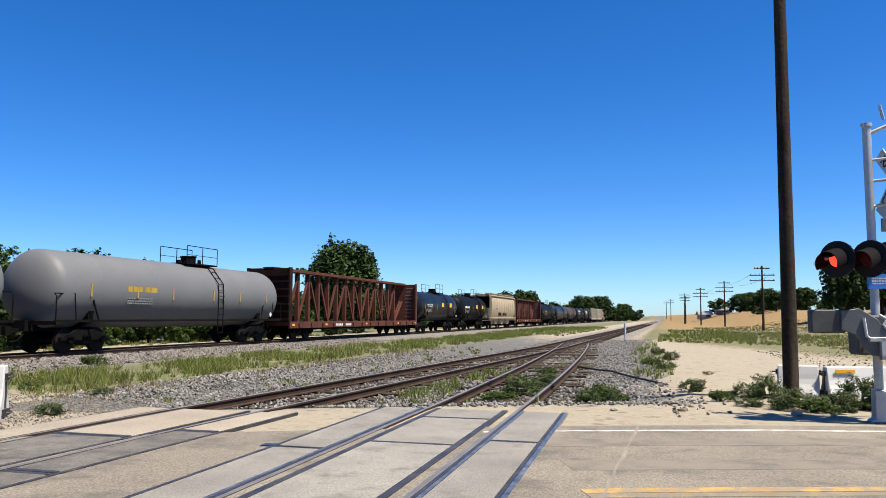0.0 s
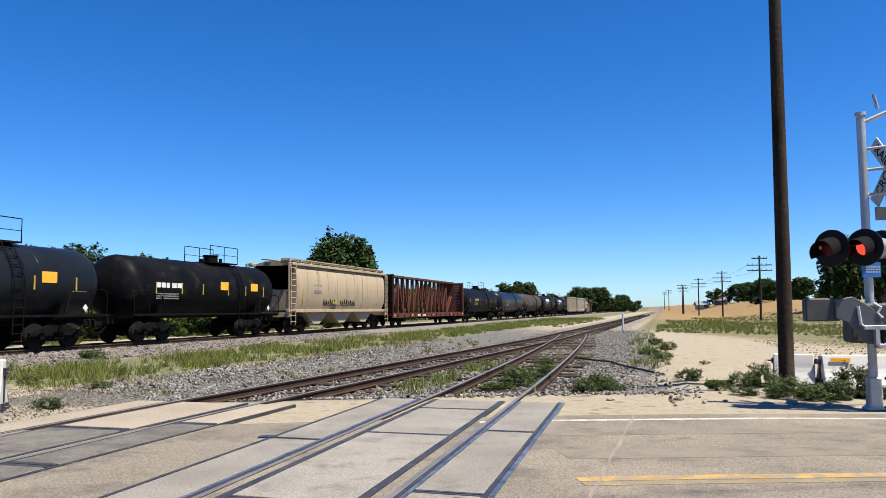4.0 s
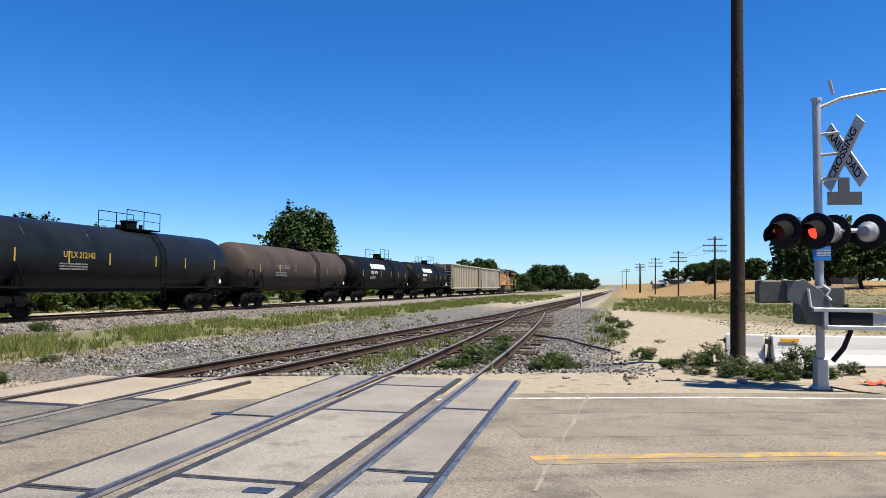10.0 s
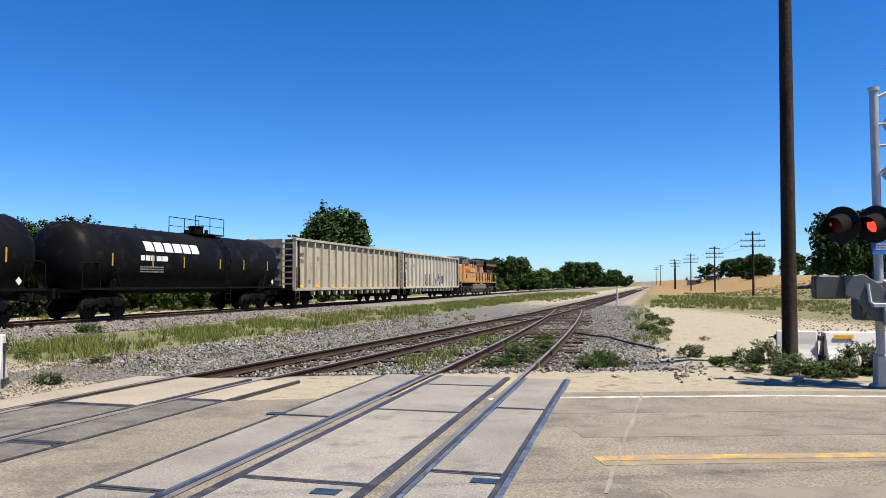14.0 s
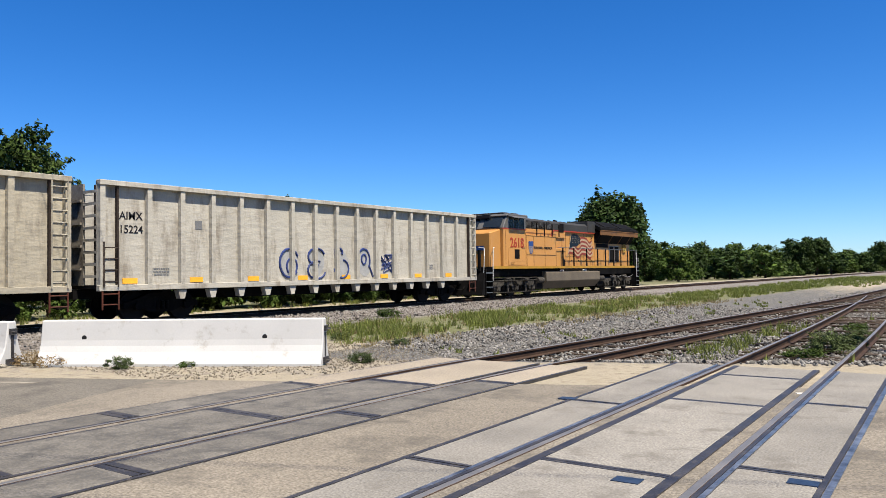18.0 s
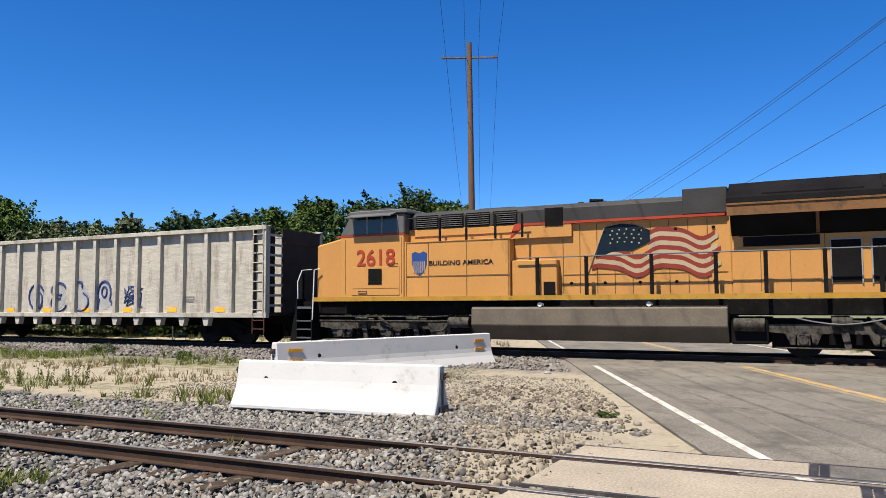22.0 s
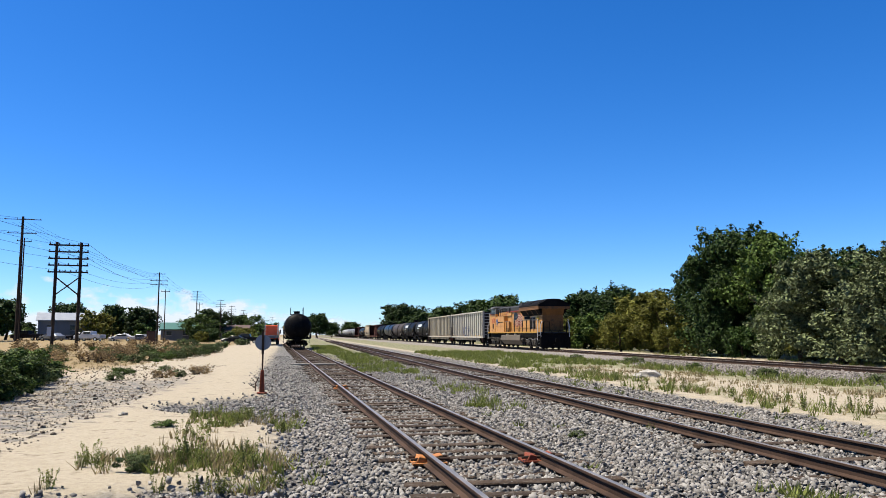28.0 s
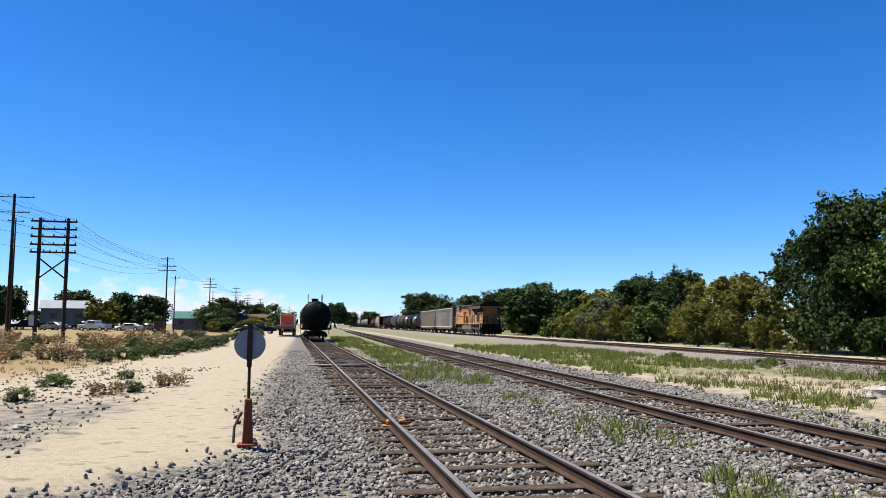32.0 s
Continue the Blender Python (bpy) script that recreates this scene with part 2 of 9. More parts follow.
# train
M_TRUCK = mat("black running gear", (0.005, 0.0046, 0.0045), 0.75, 0.0, spec=0.05, var=0.4, scale=2, fine=20, stain=(0.018, 0.015, 0.012), amount=0.2)
M_CABGREY = mat("weathered cab grey", (0.085, 0.084, 0.082), 0.6, var=0.15, scale=1.2, fine=20, bump=0.08)
M_DUST = mat("dusty cast steel", (0.052, 0.046, 0.038), 0.85, spec=0.1, var=0.4, scale=3, fine=20, stain=(0.012, 0.011, 0.010), amount=0.5)
M_WHEEL = mat("wheel steel", (0.012, 0.010, 0.009), 0.75, spec=0.1, var=0.3)
M_TANK_GREY = mat("grey tank paint", (0.111, 0.112, 0.113), 0.55, var=0.08, scale=0.5, fine=20, bump=0.05, stain=(0.108, 0.105, 0.103), amount=0.2)
M_TANK_BLACK = mat("black tank paint", (0.005, 0.005, 0.0054), 0.5, spec=0.045, var=0.35, scale=0.7, fine=15, bump=0.04, stain=(0.018, 0.017, 0.016), amount=0.25)
M_TANK_BLUE = mat("blue black tank paint", (0.008, 0.0098, 0.0125), 0.35, spec=0.1, var=0.3, scale=0.7, fine=15, bump=0.03)
M_TANK_BROWN = mat("dusty brown tank paint", (0.0432, 0.0338, 0.0288), 0.6, var=0.25, scale=0.7, fine=15, bump=0.06, stain=(0.0486, 0.0413, 0.034), amount=0.3)
M_TANK_PALE = mat("pale tank paint", (0.219, 0.219, 0.214), 0.55, var=0.1, scale=0.6, fine=20, bump=0.05)
# rust colour with the shade of the south bulkheads painted in
M_RUST_SHADED = mat("dark rusted bulkhead steel", (0.018, 0.008, 0.006), 0.85, spec=0.1, var=0.3, scale=1.5, fine=20, bump=0.2)
M_UPSEAM = mat("brown panel seam", (0.13, 0.068, 0.022), 0.7, var=0.2)
M_RUST = mat("rusty red car paint", (0.074, 0.021, 0.011), 0.75, var=0.3, scale=1.2, fine=20, bump=0.3, stain=(0.0504, 0.0252, 0.018), amount=0.4)
M_HOPPER = mat("beige hopper paint", (0.299, 0.238, 0.156), 0.65, var=0.1, scale=0.7, fine=20, bump=0.1, stain=(0.191, 0.15, 0.104), amount=0.3, streak=0.2)
M_GON = mat("chalky grey gondola paint", (0.344, 0.32, 0.268), 0.75, var=0.10, scale=0.9, fine=14, bump=0.3, stain=(0.203, 0.176, 0.138), amount=0.4, streak=0.25, dent=0.24)
M_GON2 = mat("tan grey gondola paint", (0.308, 0.274, 0.206), 0.75, var=0.10, scale=0.9, fine=14, bump=0.3, stain=(0.19, 0.163, 0.123), amount=0.4, streak=0.25, dent=0.24)
# the shade on the gondola ends is put into the next two colours
M_GON_END = mat("sooty gondola end paint", (0.19, 0.168, 0.135), 0.75, var=0.2, scale=0.6, fine=14, bump=0.2, stain=(0.05, 0.04, 0.03), amount=0.42)
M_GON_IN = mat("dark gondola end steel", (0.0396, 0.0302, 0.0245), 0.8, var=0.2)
M_LETTER_W = mat("white lettering", (0.496, 0.496, 0.48), 0.6, var=0.12)
M_LETTER_G = mat("grey lettering", (0.13, 0.13, 0.13), 0.7, var=0.15)
M_LETTER_Y = mat("yellow lettering", (0.297, 0.194, 0.0324), 0.6, var=0.12)
M_GRAFFILL = mat("pale spray paint", (0.27, 0.268, 0.258), 0.7, var=0.15, scale=3)
M_GRAFF = mat("blue spray paint", (0.022, 0.036, 0.12), 0.6, var=0.25)
M_UPY = mat("locomotive yellow", (0.395, 0.192, 0.053), 0.45, var=0.08, scale=0.8, fine=20, bump=0.04, stain=(0.227, 0.13, 0.0432), amount=0.15, streak=0.3)
M_UPG = mat("locomotive grey", (0.036, 0.035, 0.034), 0.6, var=0.15, scale=1.2, fine=20, bump=0.08)
M_UPROOF = mat("sooty locomotive roof", (0.007, 0.0065, 0.0065), 0.8, spec=0.05, var=0.35, scale=1.2, fine=20, bump=0.1)
# black for grilles, also painted where shade falls under the radiator roof
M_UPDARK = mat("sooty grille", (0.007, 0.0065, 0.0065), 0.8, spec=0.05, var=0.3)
# the yellow darkened for soot and for shade at the radiator and rear
M_UPSOOTSHADE = mat("soot-stained yellow paint", (0.135, 0.062, 0.02), 0.65, var=0.25, scale=1.2, fine=20, bump=0.08, stain=(0.06, 0.036, 0.018), amount=0.4)
M_UPRED = mat("locomotive red stripe", (0.27, 0.0324, 0.0135), 0.5, var=0.1)
M_UPSILL = mat("golden sill paint", (0.31, 0.168, 0.02), 0.55, var=0.15, scale=2, stain=(0.108, 0.0702, 0.027), amount=0.2)
M_UPTANK = mat("fuel tank grey", (0.098, 0.080, 0.058), 0.65, var=0.2, scale=1.5, fine=20, bump=0.1)
M_CABGLASS = mat("dark cab glass", (0.0135, 0.018, 0.0216), 0.08, spec=0.5, var=0.1, bump=0.0)
M_FLAGBLUE = mat("flag blue", (0.006, 0.013, 0.02), 0.5, var=0.1)
M_FLAGRED = mat("flag red", (0.162, 0.0243, 0.0135), 0.5, var=0.1)
M_FLAGWHITE = mat("flag white", (0.313, 0.238, 0.151), 0.5, var=0.1)
M_SHIELD = mat("badge blue", (0.0146, 0.0437, 0.156), 0.5, var=0.08)
M_TRUCKRED = mat("orange red truck paint", (0.85, 0.12, 0.04), 0.35, var=0.08)
# plants, stone
M_LEAF = leaf_mat("dark green leaves", (0.021, 0.039, 0.007), 0.6, 0.10)
M_LEAF2 = leaf_mat("fresh green leaves", (0.046, 0.074, 0.013), 0.6, 0.14)
M_LEAF3 = leaf_mat("yellow green leaves", (0.093, 0.093, 0.0155), 0.45, 0.3)
M_LEAF4 = leaf_mat("grey green leaves", (0.088, 0.106, 0.046), 0.65, 0.10)
M_WEED = leaf_mat("pale green weed leaves", (0.125, 0.14, 0.036), 0.5, 0.25)
M_LEAF5 = leaf_mat("weed leaves", (0.057, 0.077, 0.026), 0.6, 0.12)
M_BARK = mat("bark", (0.0437, 0.0316, 0.0233), 0.9, var=0.3, scale=3, fine=20, bump=0.8)
M_GRASS = leaf_mat("green grass blades", (0.130, 0.150, 0.036), 0.45)
M_STRAW = leaf_mat("dry straw", (0.239, 0.192, 0.0991), 0.3)
M_STONE = stone_mat("grey ballast", [(0.0359, 0.0324, 0.0279), (0.0995, 0.0922, 0.0813), (0.15, 0.14, 0.124), (0.245, 0.231, 0.207), (0.0549, 0.0485, 0.0414), (0.13, 0.121, 0.107), (0.207, 0.193, 0.175), (0.0995, 0.0764, 0.0563)])
M_PEBBLE = stone_mat("sandy pebbles", [(0.109, 0.0882, 0.0635), (0.163, 0.136, 0.1), (0.208, 0.177, 0.134), (0.136, 0.113, 0.0839), (0.245, 0.213, 0.168)])
M_CLOD = stone_mat("brown clods", [(0.07, 0.052, 0.034), (0.105, 0.08, 0.055), (0.15, 0.12, 0.085), (0.19, 0.16, 0.12), (0.085, 0.066, 0.046)])
M_STONE_BR = stone_mat("brown ballast", [(0.0726, 0.059, 0.0499), (0.118, 0.102, 0.0865), (0.163, 0.145, 0.127), (0.1, 0.0816, 0.068), (0.2, 0.186, 0.168)])


def ground_mat():
    """Sand, gravel, grass and scrub by zone."""
    m = bpy.data.materials.new("open ground")
    nt, nd, ln, bs = nodes_of(m)
    at = nd.new("ShaderNodeVertexColor")
    at.layer_name = "zone"
    sp = nd.new("ShaderNodeSeparateColor")
    ln.new(at.outputs[0], sp.inputs[0])
    tc = nd.new("ShaderNodeTexCoord")

    def tex(sc, det=6, rough=0.6):
        n = nd.new("ShaderNodeTexNoise")
        n.inputs["Scale"].default_value, n.inputs["Detail"].default_value, n.inputs["Roughness"].default_value = sc, det, rough
        ln.new(tc.outputs["Object"], n.inputs["Vector"])
        return n.outputs["Fac"]

    def ramp(fac, stops):
        c = nd.new("ShaderNodeValToRGB")
        e = c.color_ramp.elements
        e[0].position, e[0].color = stops[0][0], (*stops[0][1], 1)
        e[1].position, e[1].color = stops[-1][0], (*stops[-1][1], 1)
        for p, col in stops[1:-1]:
            k = e.new(p)
            k.color = (*col, 1)
        ln.new(fac, c.inputs[0])
        return c.outputs[0]

    n1, n2, n3, n4 = tex(0.35), tex(2.5), tex(14, 5, 0.7), tex(0.12)
    mixn = nd.new("ShaderNodeMath")
    mixn.operation = "MULTIPLY_ADD"
    mixn.inputs[1].default_value = 0.45
    half = nd.new("ShaderNodeMath")
    half.operation = "MULTIPLY"
    half.inputs[1].default_value = 0.55
    ln.new(n3, half.inputs[0])
    ln.new(n2, mixn.inputs[0])
    ln.new(half.outputs[0], mixn.inputs[2])
    sand = ramp(mixn.outputs[0], [(0.34, (0.185, 0.152, 0.10)), (0.5, (0.255, 0.217, 0.152)), (0.66, (0.30, 0.262, 0.195))])
    vo = nd.new("ShaderNodeTexVoronoi")
    vo.inputs["Scale"].default_value = 24
    ln.new(tc.outputs["Object"], vo.inputs["Vector"])
    sc = nd.new("ShaderNodeSeparateColor")
    ln.new(vo.outputs["Color"], sc.inputs[0])
    gravel = ramp(sc.outputs[0], [(0.0, (0.0318, 0.0291, 0.0249)), (0.35, (0.0635, 0.059, 0.0512)), (0.7, (0.1, 0.0932, 0.0816)), (1.0, (0.163, 0.152, 0.136))])
    brown = ramp(sc.outputs[1], [(0.0, (0.068, 0.0544, 0.0454)), (0.4, (0.123, 0.104, 0.0865)), (0.75, (0.163, 0.145, 0.123)), (1.0, (0.213, 0.195, 0.172))])
    grass = ramp(n3, [(0.3, (0.0454, 0.0567, 0.0136)), (0.5, (0.0839, 0.0907, 0.0272)), (0.7, (0.155, 0.132, 0.059))])
    dry = ramp(n2, [(0.3, (0.085, 0.058, 0.020)), (0.5, (0.165, 0.114, 0.042)), (0.72, (0.25, 0.18, 0.075))])

    def blend(a, b, mask, spread=0.25):
        add = nd.new("ShaderNodeMath")
        add.operation = "ADD"
        ln.new(mask, add.inputs[0])
        off = nd.new("ShaderNodeMapRange")
        off.inputs["From Min"].default_value, off.inputs["From Max"].default_value = 0.3, 0.7
        off.inputs["To Min"].default_value, off.inputs["To Max"].default_value = -0.5, 0.5
        ln.new(n2, off.inputs["Value"])
        ln.new(off.outputs[0], add.inputs[1])
        r = nd.new("ShaderNodeMapRange")
        r.inputs["From Min"].default_value, r.inputs["From Max"].default_value = 0.5 - spread, 0.5 + spread
        ln.new(add.outputs[0], r.inputs["Value"])
        mx = nd.new("ShaderNodeMixRGB")
        ln.new(r.outputs[0], mx.inputs[0])
        ln.new(a, mx.inputs[1])
        ln.new(b, mx.inputs[2])
        return mx.outputs[0]

    c = blend(sand, dry, sp.outputs[2])
    c = blend(c, grass, sp.outputs[1])
    at2 = nd.new("ShaderNodeVertexColor")
    at2.layer_name = "stone"
    sp2 = nd.new("ShaderNodeSeparateColor")
    ln.new(at2.outputs[0], sp2.inputs[0])
    gold = ramp(n2, [(0.3, (0.125, 0.072, 0.020)), (0.5, (0.20, 0.122, 0.038)), (0.7, (0.27, 0.178, 0.065))])
    c = blend(c, gold, sp2.outputs[1], 0.35)
    c = blend(c, brown, sp2.outputs[0], 0.35)
    c = blend(c, gravel, sp.outputs[0], 0.3)
    ln.new(c, bs.inputs["Base Color"])
    bs.inputs["Roughness"].default_value = 0.95
    bp = nd.new("ShaderNodeBump")
    bp.inputs["Strength"].default_value = 0.6
    bp.inputs["Distance"].default_value = 0.04
    ln.new(tex(22, 6, 0.75), bp.inputs["Height"])
    ln.new(bp.outputs[0], bs.inputs["Normal"])
    return m


M_GROUND = ground_mat()

# ---------------------------------------------------------------- mesh builder
class MB:
    def __init__(self):
        self.v, self.f = [], []

    def add(self, vs, fs):
        o = len(self.v)
        self.v += [tuple(p) for p in vs]
        self.f += [tuple(o + i for i in f) for f in fs]
        return self

    def box(self, x0, y0, z0, x1, y1, z1):
        return self.add([(x0, y0, z0), (x1, y0, z0), (x1, y1, z0), (x0, y1, z0), (x0, y0, z1), (x1, y0, z1), (x1, y1, z1), (x0, y1, z1)],
                        [(3, 2, 1, 0), (4, 5, 6, 7), (0, 1, 5, 4), (1, 2, 6, 5), (2, 3, 7, 6), (3, 0, 4, 7)])

    def cyl(self, a, b, r, r2=None, seg=10, caps=True):
        a, b = Vector(a), Vector(b)
        r2 = r if r2 is None else r2
        d = (b - a).normalized()
        u = d.orthogonal().normalized()
        w = d.cross(u)
        vs = []
        for p, q in ((a, r), (b, r2)):
            for i in range(seg):
                t = 2 * math.pi * i / seg
                vs.append(p + u * math.cos(t) * q + w * math.sin(t) * q)
        fs = [(i, (i + 1) % seg, seg + (i + 1) % seg, seg + i) for i in range(seg)]
        if caps:
            fs += [tuple(range(seg - 1, -1, -1)), tuple(range(seg, 2 * seg))]
        return self.add(vs, fs)

    def tube(self, pts, r, seg=6):
        """One bent pipe through the points."""
        P = [Vector(p) for p in pts]
        vs, fs = [], []
        u = (P[1] - P[0]).orthogonal().normalized()
        for i, p in enumerate(P):
            d = (P[min(i + 1, len(P) - 1)] - P[max(i - 1, 0)]).normalized()
            u = (u - d * u.dot(d)).normalized()
            w = d.cross(u)
            for k in range(seg):
                t = 2 * math.pi * k / seg
                vs.append(p + u * math.cos(t) * r + w * math.sin(t) * r)
        for i in range(len(P) - 1):
            for k in range(seg):
                j = (k + 1) % seg
                fs.append((i * seg + k, i * seg + j, (i + 1) * seg + j, (i + 1) * seg + k))
        fs += [tuple(range(seg)), tuple(range((len(P) - 1) * seg, len(P) * seg))]
        return self.add(vs, fs)

    def prism(self, poly, lo, hi, axis="y"):
        """A polygon (a, b) pushed along an axis: y: (x, z), x: (y, z), z: (x, y)."""
        n = len(poly)
        put = {"y": lambda p, s: (p[0], s, p[1]), "x": lambda p, s: (s, p[0], p[1]), "z": lambda p, s: (p[0], p[1], s)}[axis]
        vs = [put(p, lo) for p in poly] + [put(p, hi) for p in poly]
        fs = [(i, (i + 1) % n, n + (i + 1) % n, n + i) for i in range(n)] + [tuple(range(n - 1, -1, -1)), tuple(range(n, 2 * n))]
        return self.add(vs, fs)

    def lathe_y(self, prof, cx, cz, seg=32):
        """(y, r) turned about a line along y."""
        vs, fs = [], []
        for y, r in prof:
            for i in range(seg):
                t = 2 * math.pi * i / seg
                vs.append((cx + r * math.cos(t), y, cz + r * math.sin(t)))
        for k in range(len(prof) - 1):
            for i in range(seg):
                j = (i + 1) % seg
                fs.append((k * seg + i, k * seg + j, (k + 1) * seg + j, (k + 1) * seg + i))
        fs += [tuple(range(seg)), tuple(range((len(prof) - 1) * seg, len(prof) * seg))]
        return self.add(vs, fs)

    def mesh(self, name, material, bevel=0.0, smooth=0.0):
        me = bpy.data.meshes.new(name)
        me.from_pydata(self.v, [], self.f)
        bm = bmesh.new()
        bm.from_mesh(me)
        bmesh.ops.recalc_face_normals(bm, faces=bm.faces)
        if bevel > 0:
            es = [e for e in bm.edges if len(e.link_faces) == 2 and e.calc_face_angle(0) > 0.6]
            bmesh.ops.bevel(bm, geom=es, offset=bevel, segments=1, affect="EDGES", clamp_overlap=True)
        bm.to_mesh(me)
        bm.free()
        if smooth > 0:
            me.shade_smooth()
            me.set_sharp_from_angle(angle=radians(smooth))
        if material:
            me.materials.append(material)
        return me


def thing(name, label, category, group="", kind="", at=None):
    return tagged(new(name), label, category, group, kind) if at is None else _placed(tagged(new(name), label, category, group, kind), at)


def _placed(ob, m):
    ob.matrix_basis = m
    return ob


def part(name, mb, material, parent, label="", bevel=0.0, smooth=0.0):
    """One mesh object under a thing or a part, in the thing's own space."""
    ob = new(name, mb.mesh(name, material, bevel, smooth))
    ob.parent = parent
    if label:
        ob["label"] = label
    return ob


def solo(name, mb, material, label, category, group="", kind="", bevel=0.0, smooth=0.0, at=None):
    ob = tagged(new(name, mb.mesh(name, material, bevel, smooth)), label, category, group, kind)
    if at is not None:
        ob.matrix_basis = at
    return ob


def share(ob, loc, parent, rot=(0, 0, 0), scale=(1, 1, 1)):
    """Another piece on the same mesh."""
    o = new(ob.name.split(".")[0], ob.data)
    o.parent = parent
    o.matrix_basis = Matrix.LocRotScale(loc, Euler(rot), scale)
    return o


def lettering(name, body, size, material, parent, m, label="", depth=0.006, stretch=1.0):
    cu = bpy.data.curves.new(name, "FONT")
    cu.body, cu.size, cu.extrude, cu.align_x, cu.align_y = body, size, depth, "CENTER", "CENTER"
    cu.offset = 0.012 * size
    tmp = bpy.data.objects.new(name, cu)
    scene.collection.objects.link(tmp)
    bpy.context.view_layer.update()
    me = bpy.data.meshes.new_from_object(tmp.evaluated_get(bpy.context.evaluated_depsgraph_get()))
    bpy.data.objects.remove(tmp)
    me.transform(Matrix.Diagonal((stretch, 1, 1, 1)))
    me.materials.clear()
    me.materials.append(material)
    ob = new(name, me)
    ob.parent = parent
    ob.matrix_basis = m
    if label:
        ob["label"] = label
    return ob


def side_x(x, y, z):
    """A pose whose face looks to +x, its text running to +y."""
    return Matrix(((0, 0, 1, x), (1, 0, 0, y), (0, 1, 0, z), (0, 0, 0, 1)))

# ---------------------------------------------------------------- plan
XM, ZM = -22.6, 0.15          # main line: centre, rail top


def step(e0, e1, x):
    t = np.clip((np.asarray(x, float) - e0) / (e1 - e0), 0, 1)
    return t * t * (3 - 2 * t)


ROAD = [(-700, -300), (-200, -82), (-60, -19.2), (-20.75, -2.1), (-10.6, 2.3), (-5, 4.9), (-0.6, 7.0), (2.2, 7.9), (6, 8.7), (12, 9.6), (60, 16), (200, 34), (700, 100)]


def road_y(x):
    return np.interp(x, [p[0] for p in ROAD], [p[1] for p in ROAD])


def road_cos(x):
    s = (road_y(np.asarray(x) + 1.5) - road_y(np.asarray(x) - 1.5)) / 3
    return 1 / np.sqrt(1 + s * s)


def track_a(y):
    y = np.asarray(y, float)
    return -7.1 + 0.045 * np.clip(y - 10, 0, 30) + 0.008 * np.clip(y - 40, 0, 400)


def track_b(y):
    y = np.asarray(y, float)
    q = np.clip(y - 13, 0, 60)
    return np.maximum(-2.68 - 0.035 * np.clip(y, -400, 13) - 0.035 * q - 0.0008 * q * q, track_a(y) + np.where(y > 45, 0.0, -9))


def gravel_edge(y):
    """Where the grey ballast ends beside the siding."""
    y = np.asarray(y, float)
    south = 0.25 + 2.6 * step(-9.7, -8.4, y) + 3.0 * np.exp(-((y + 18.8) / 2.6) ** 2) + 1.3 * step(-20, -28, y) + 0.02 * np.clip(-28 - y, 0, 90)
    north = 0.45 - 0.75 * step(15, 18, y) - 0.03 * np.clip(y - 18, 0, 40)
    return np.where(y < 5, south, north)


def ground_z(x, y):
    x, y = np.asarray(x, float), np.asarray(y, float)
    z = -0.07 + 0 * x
    bed = step(-10.2, -9.2, x) * (1 - step(-0.3, 0.5, x - gravel_edge(y)))
    z = z - 0.13 * bed
    m = np.abs(x - XM)
    z = np.where(m < 4.2, np.maximum(z, 0.0 - 0.09 * step(1.6, 4.2, m)), z)
    off = np.abs(y - road_y(x)) * road_cos(x)
    z = z + (-0.04 - z) * (1 - step(6.6, 8.6, off))
    hill = 3.2 * step(8, 26, x + (y - 120) * 0.06) * step(75, 170, y)
    z = z + hill + 0.9 * step(110, 185, -y) * step(26, 40, x) + 0.8 * step(200, 330, -y) * step(6, 14, x)
    z = z + 0.03 * np.sin(x * 0.9 + 1.3 * np.sin(y * 0.37)) * step(9.5, 14, np.abs(x + 4)) * step(5, 7, off) * step(4.2, 5.5, m)
    return z


def spaced(lo, hi, fine, far, grow=1.25):
    core = list(np.arange(lo, hi + fine * 0.5, fine))
    s, p = fine, hi
    up = []
    while p < far:
        s *= grow
        p += s
        up.append(p)
    s, p = fine, lo
    dn = []
    while p > -far:
        s *= grow
        p -= s
        dn.append(p)
    return np.array(dn[::-1] + core + up)


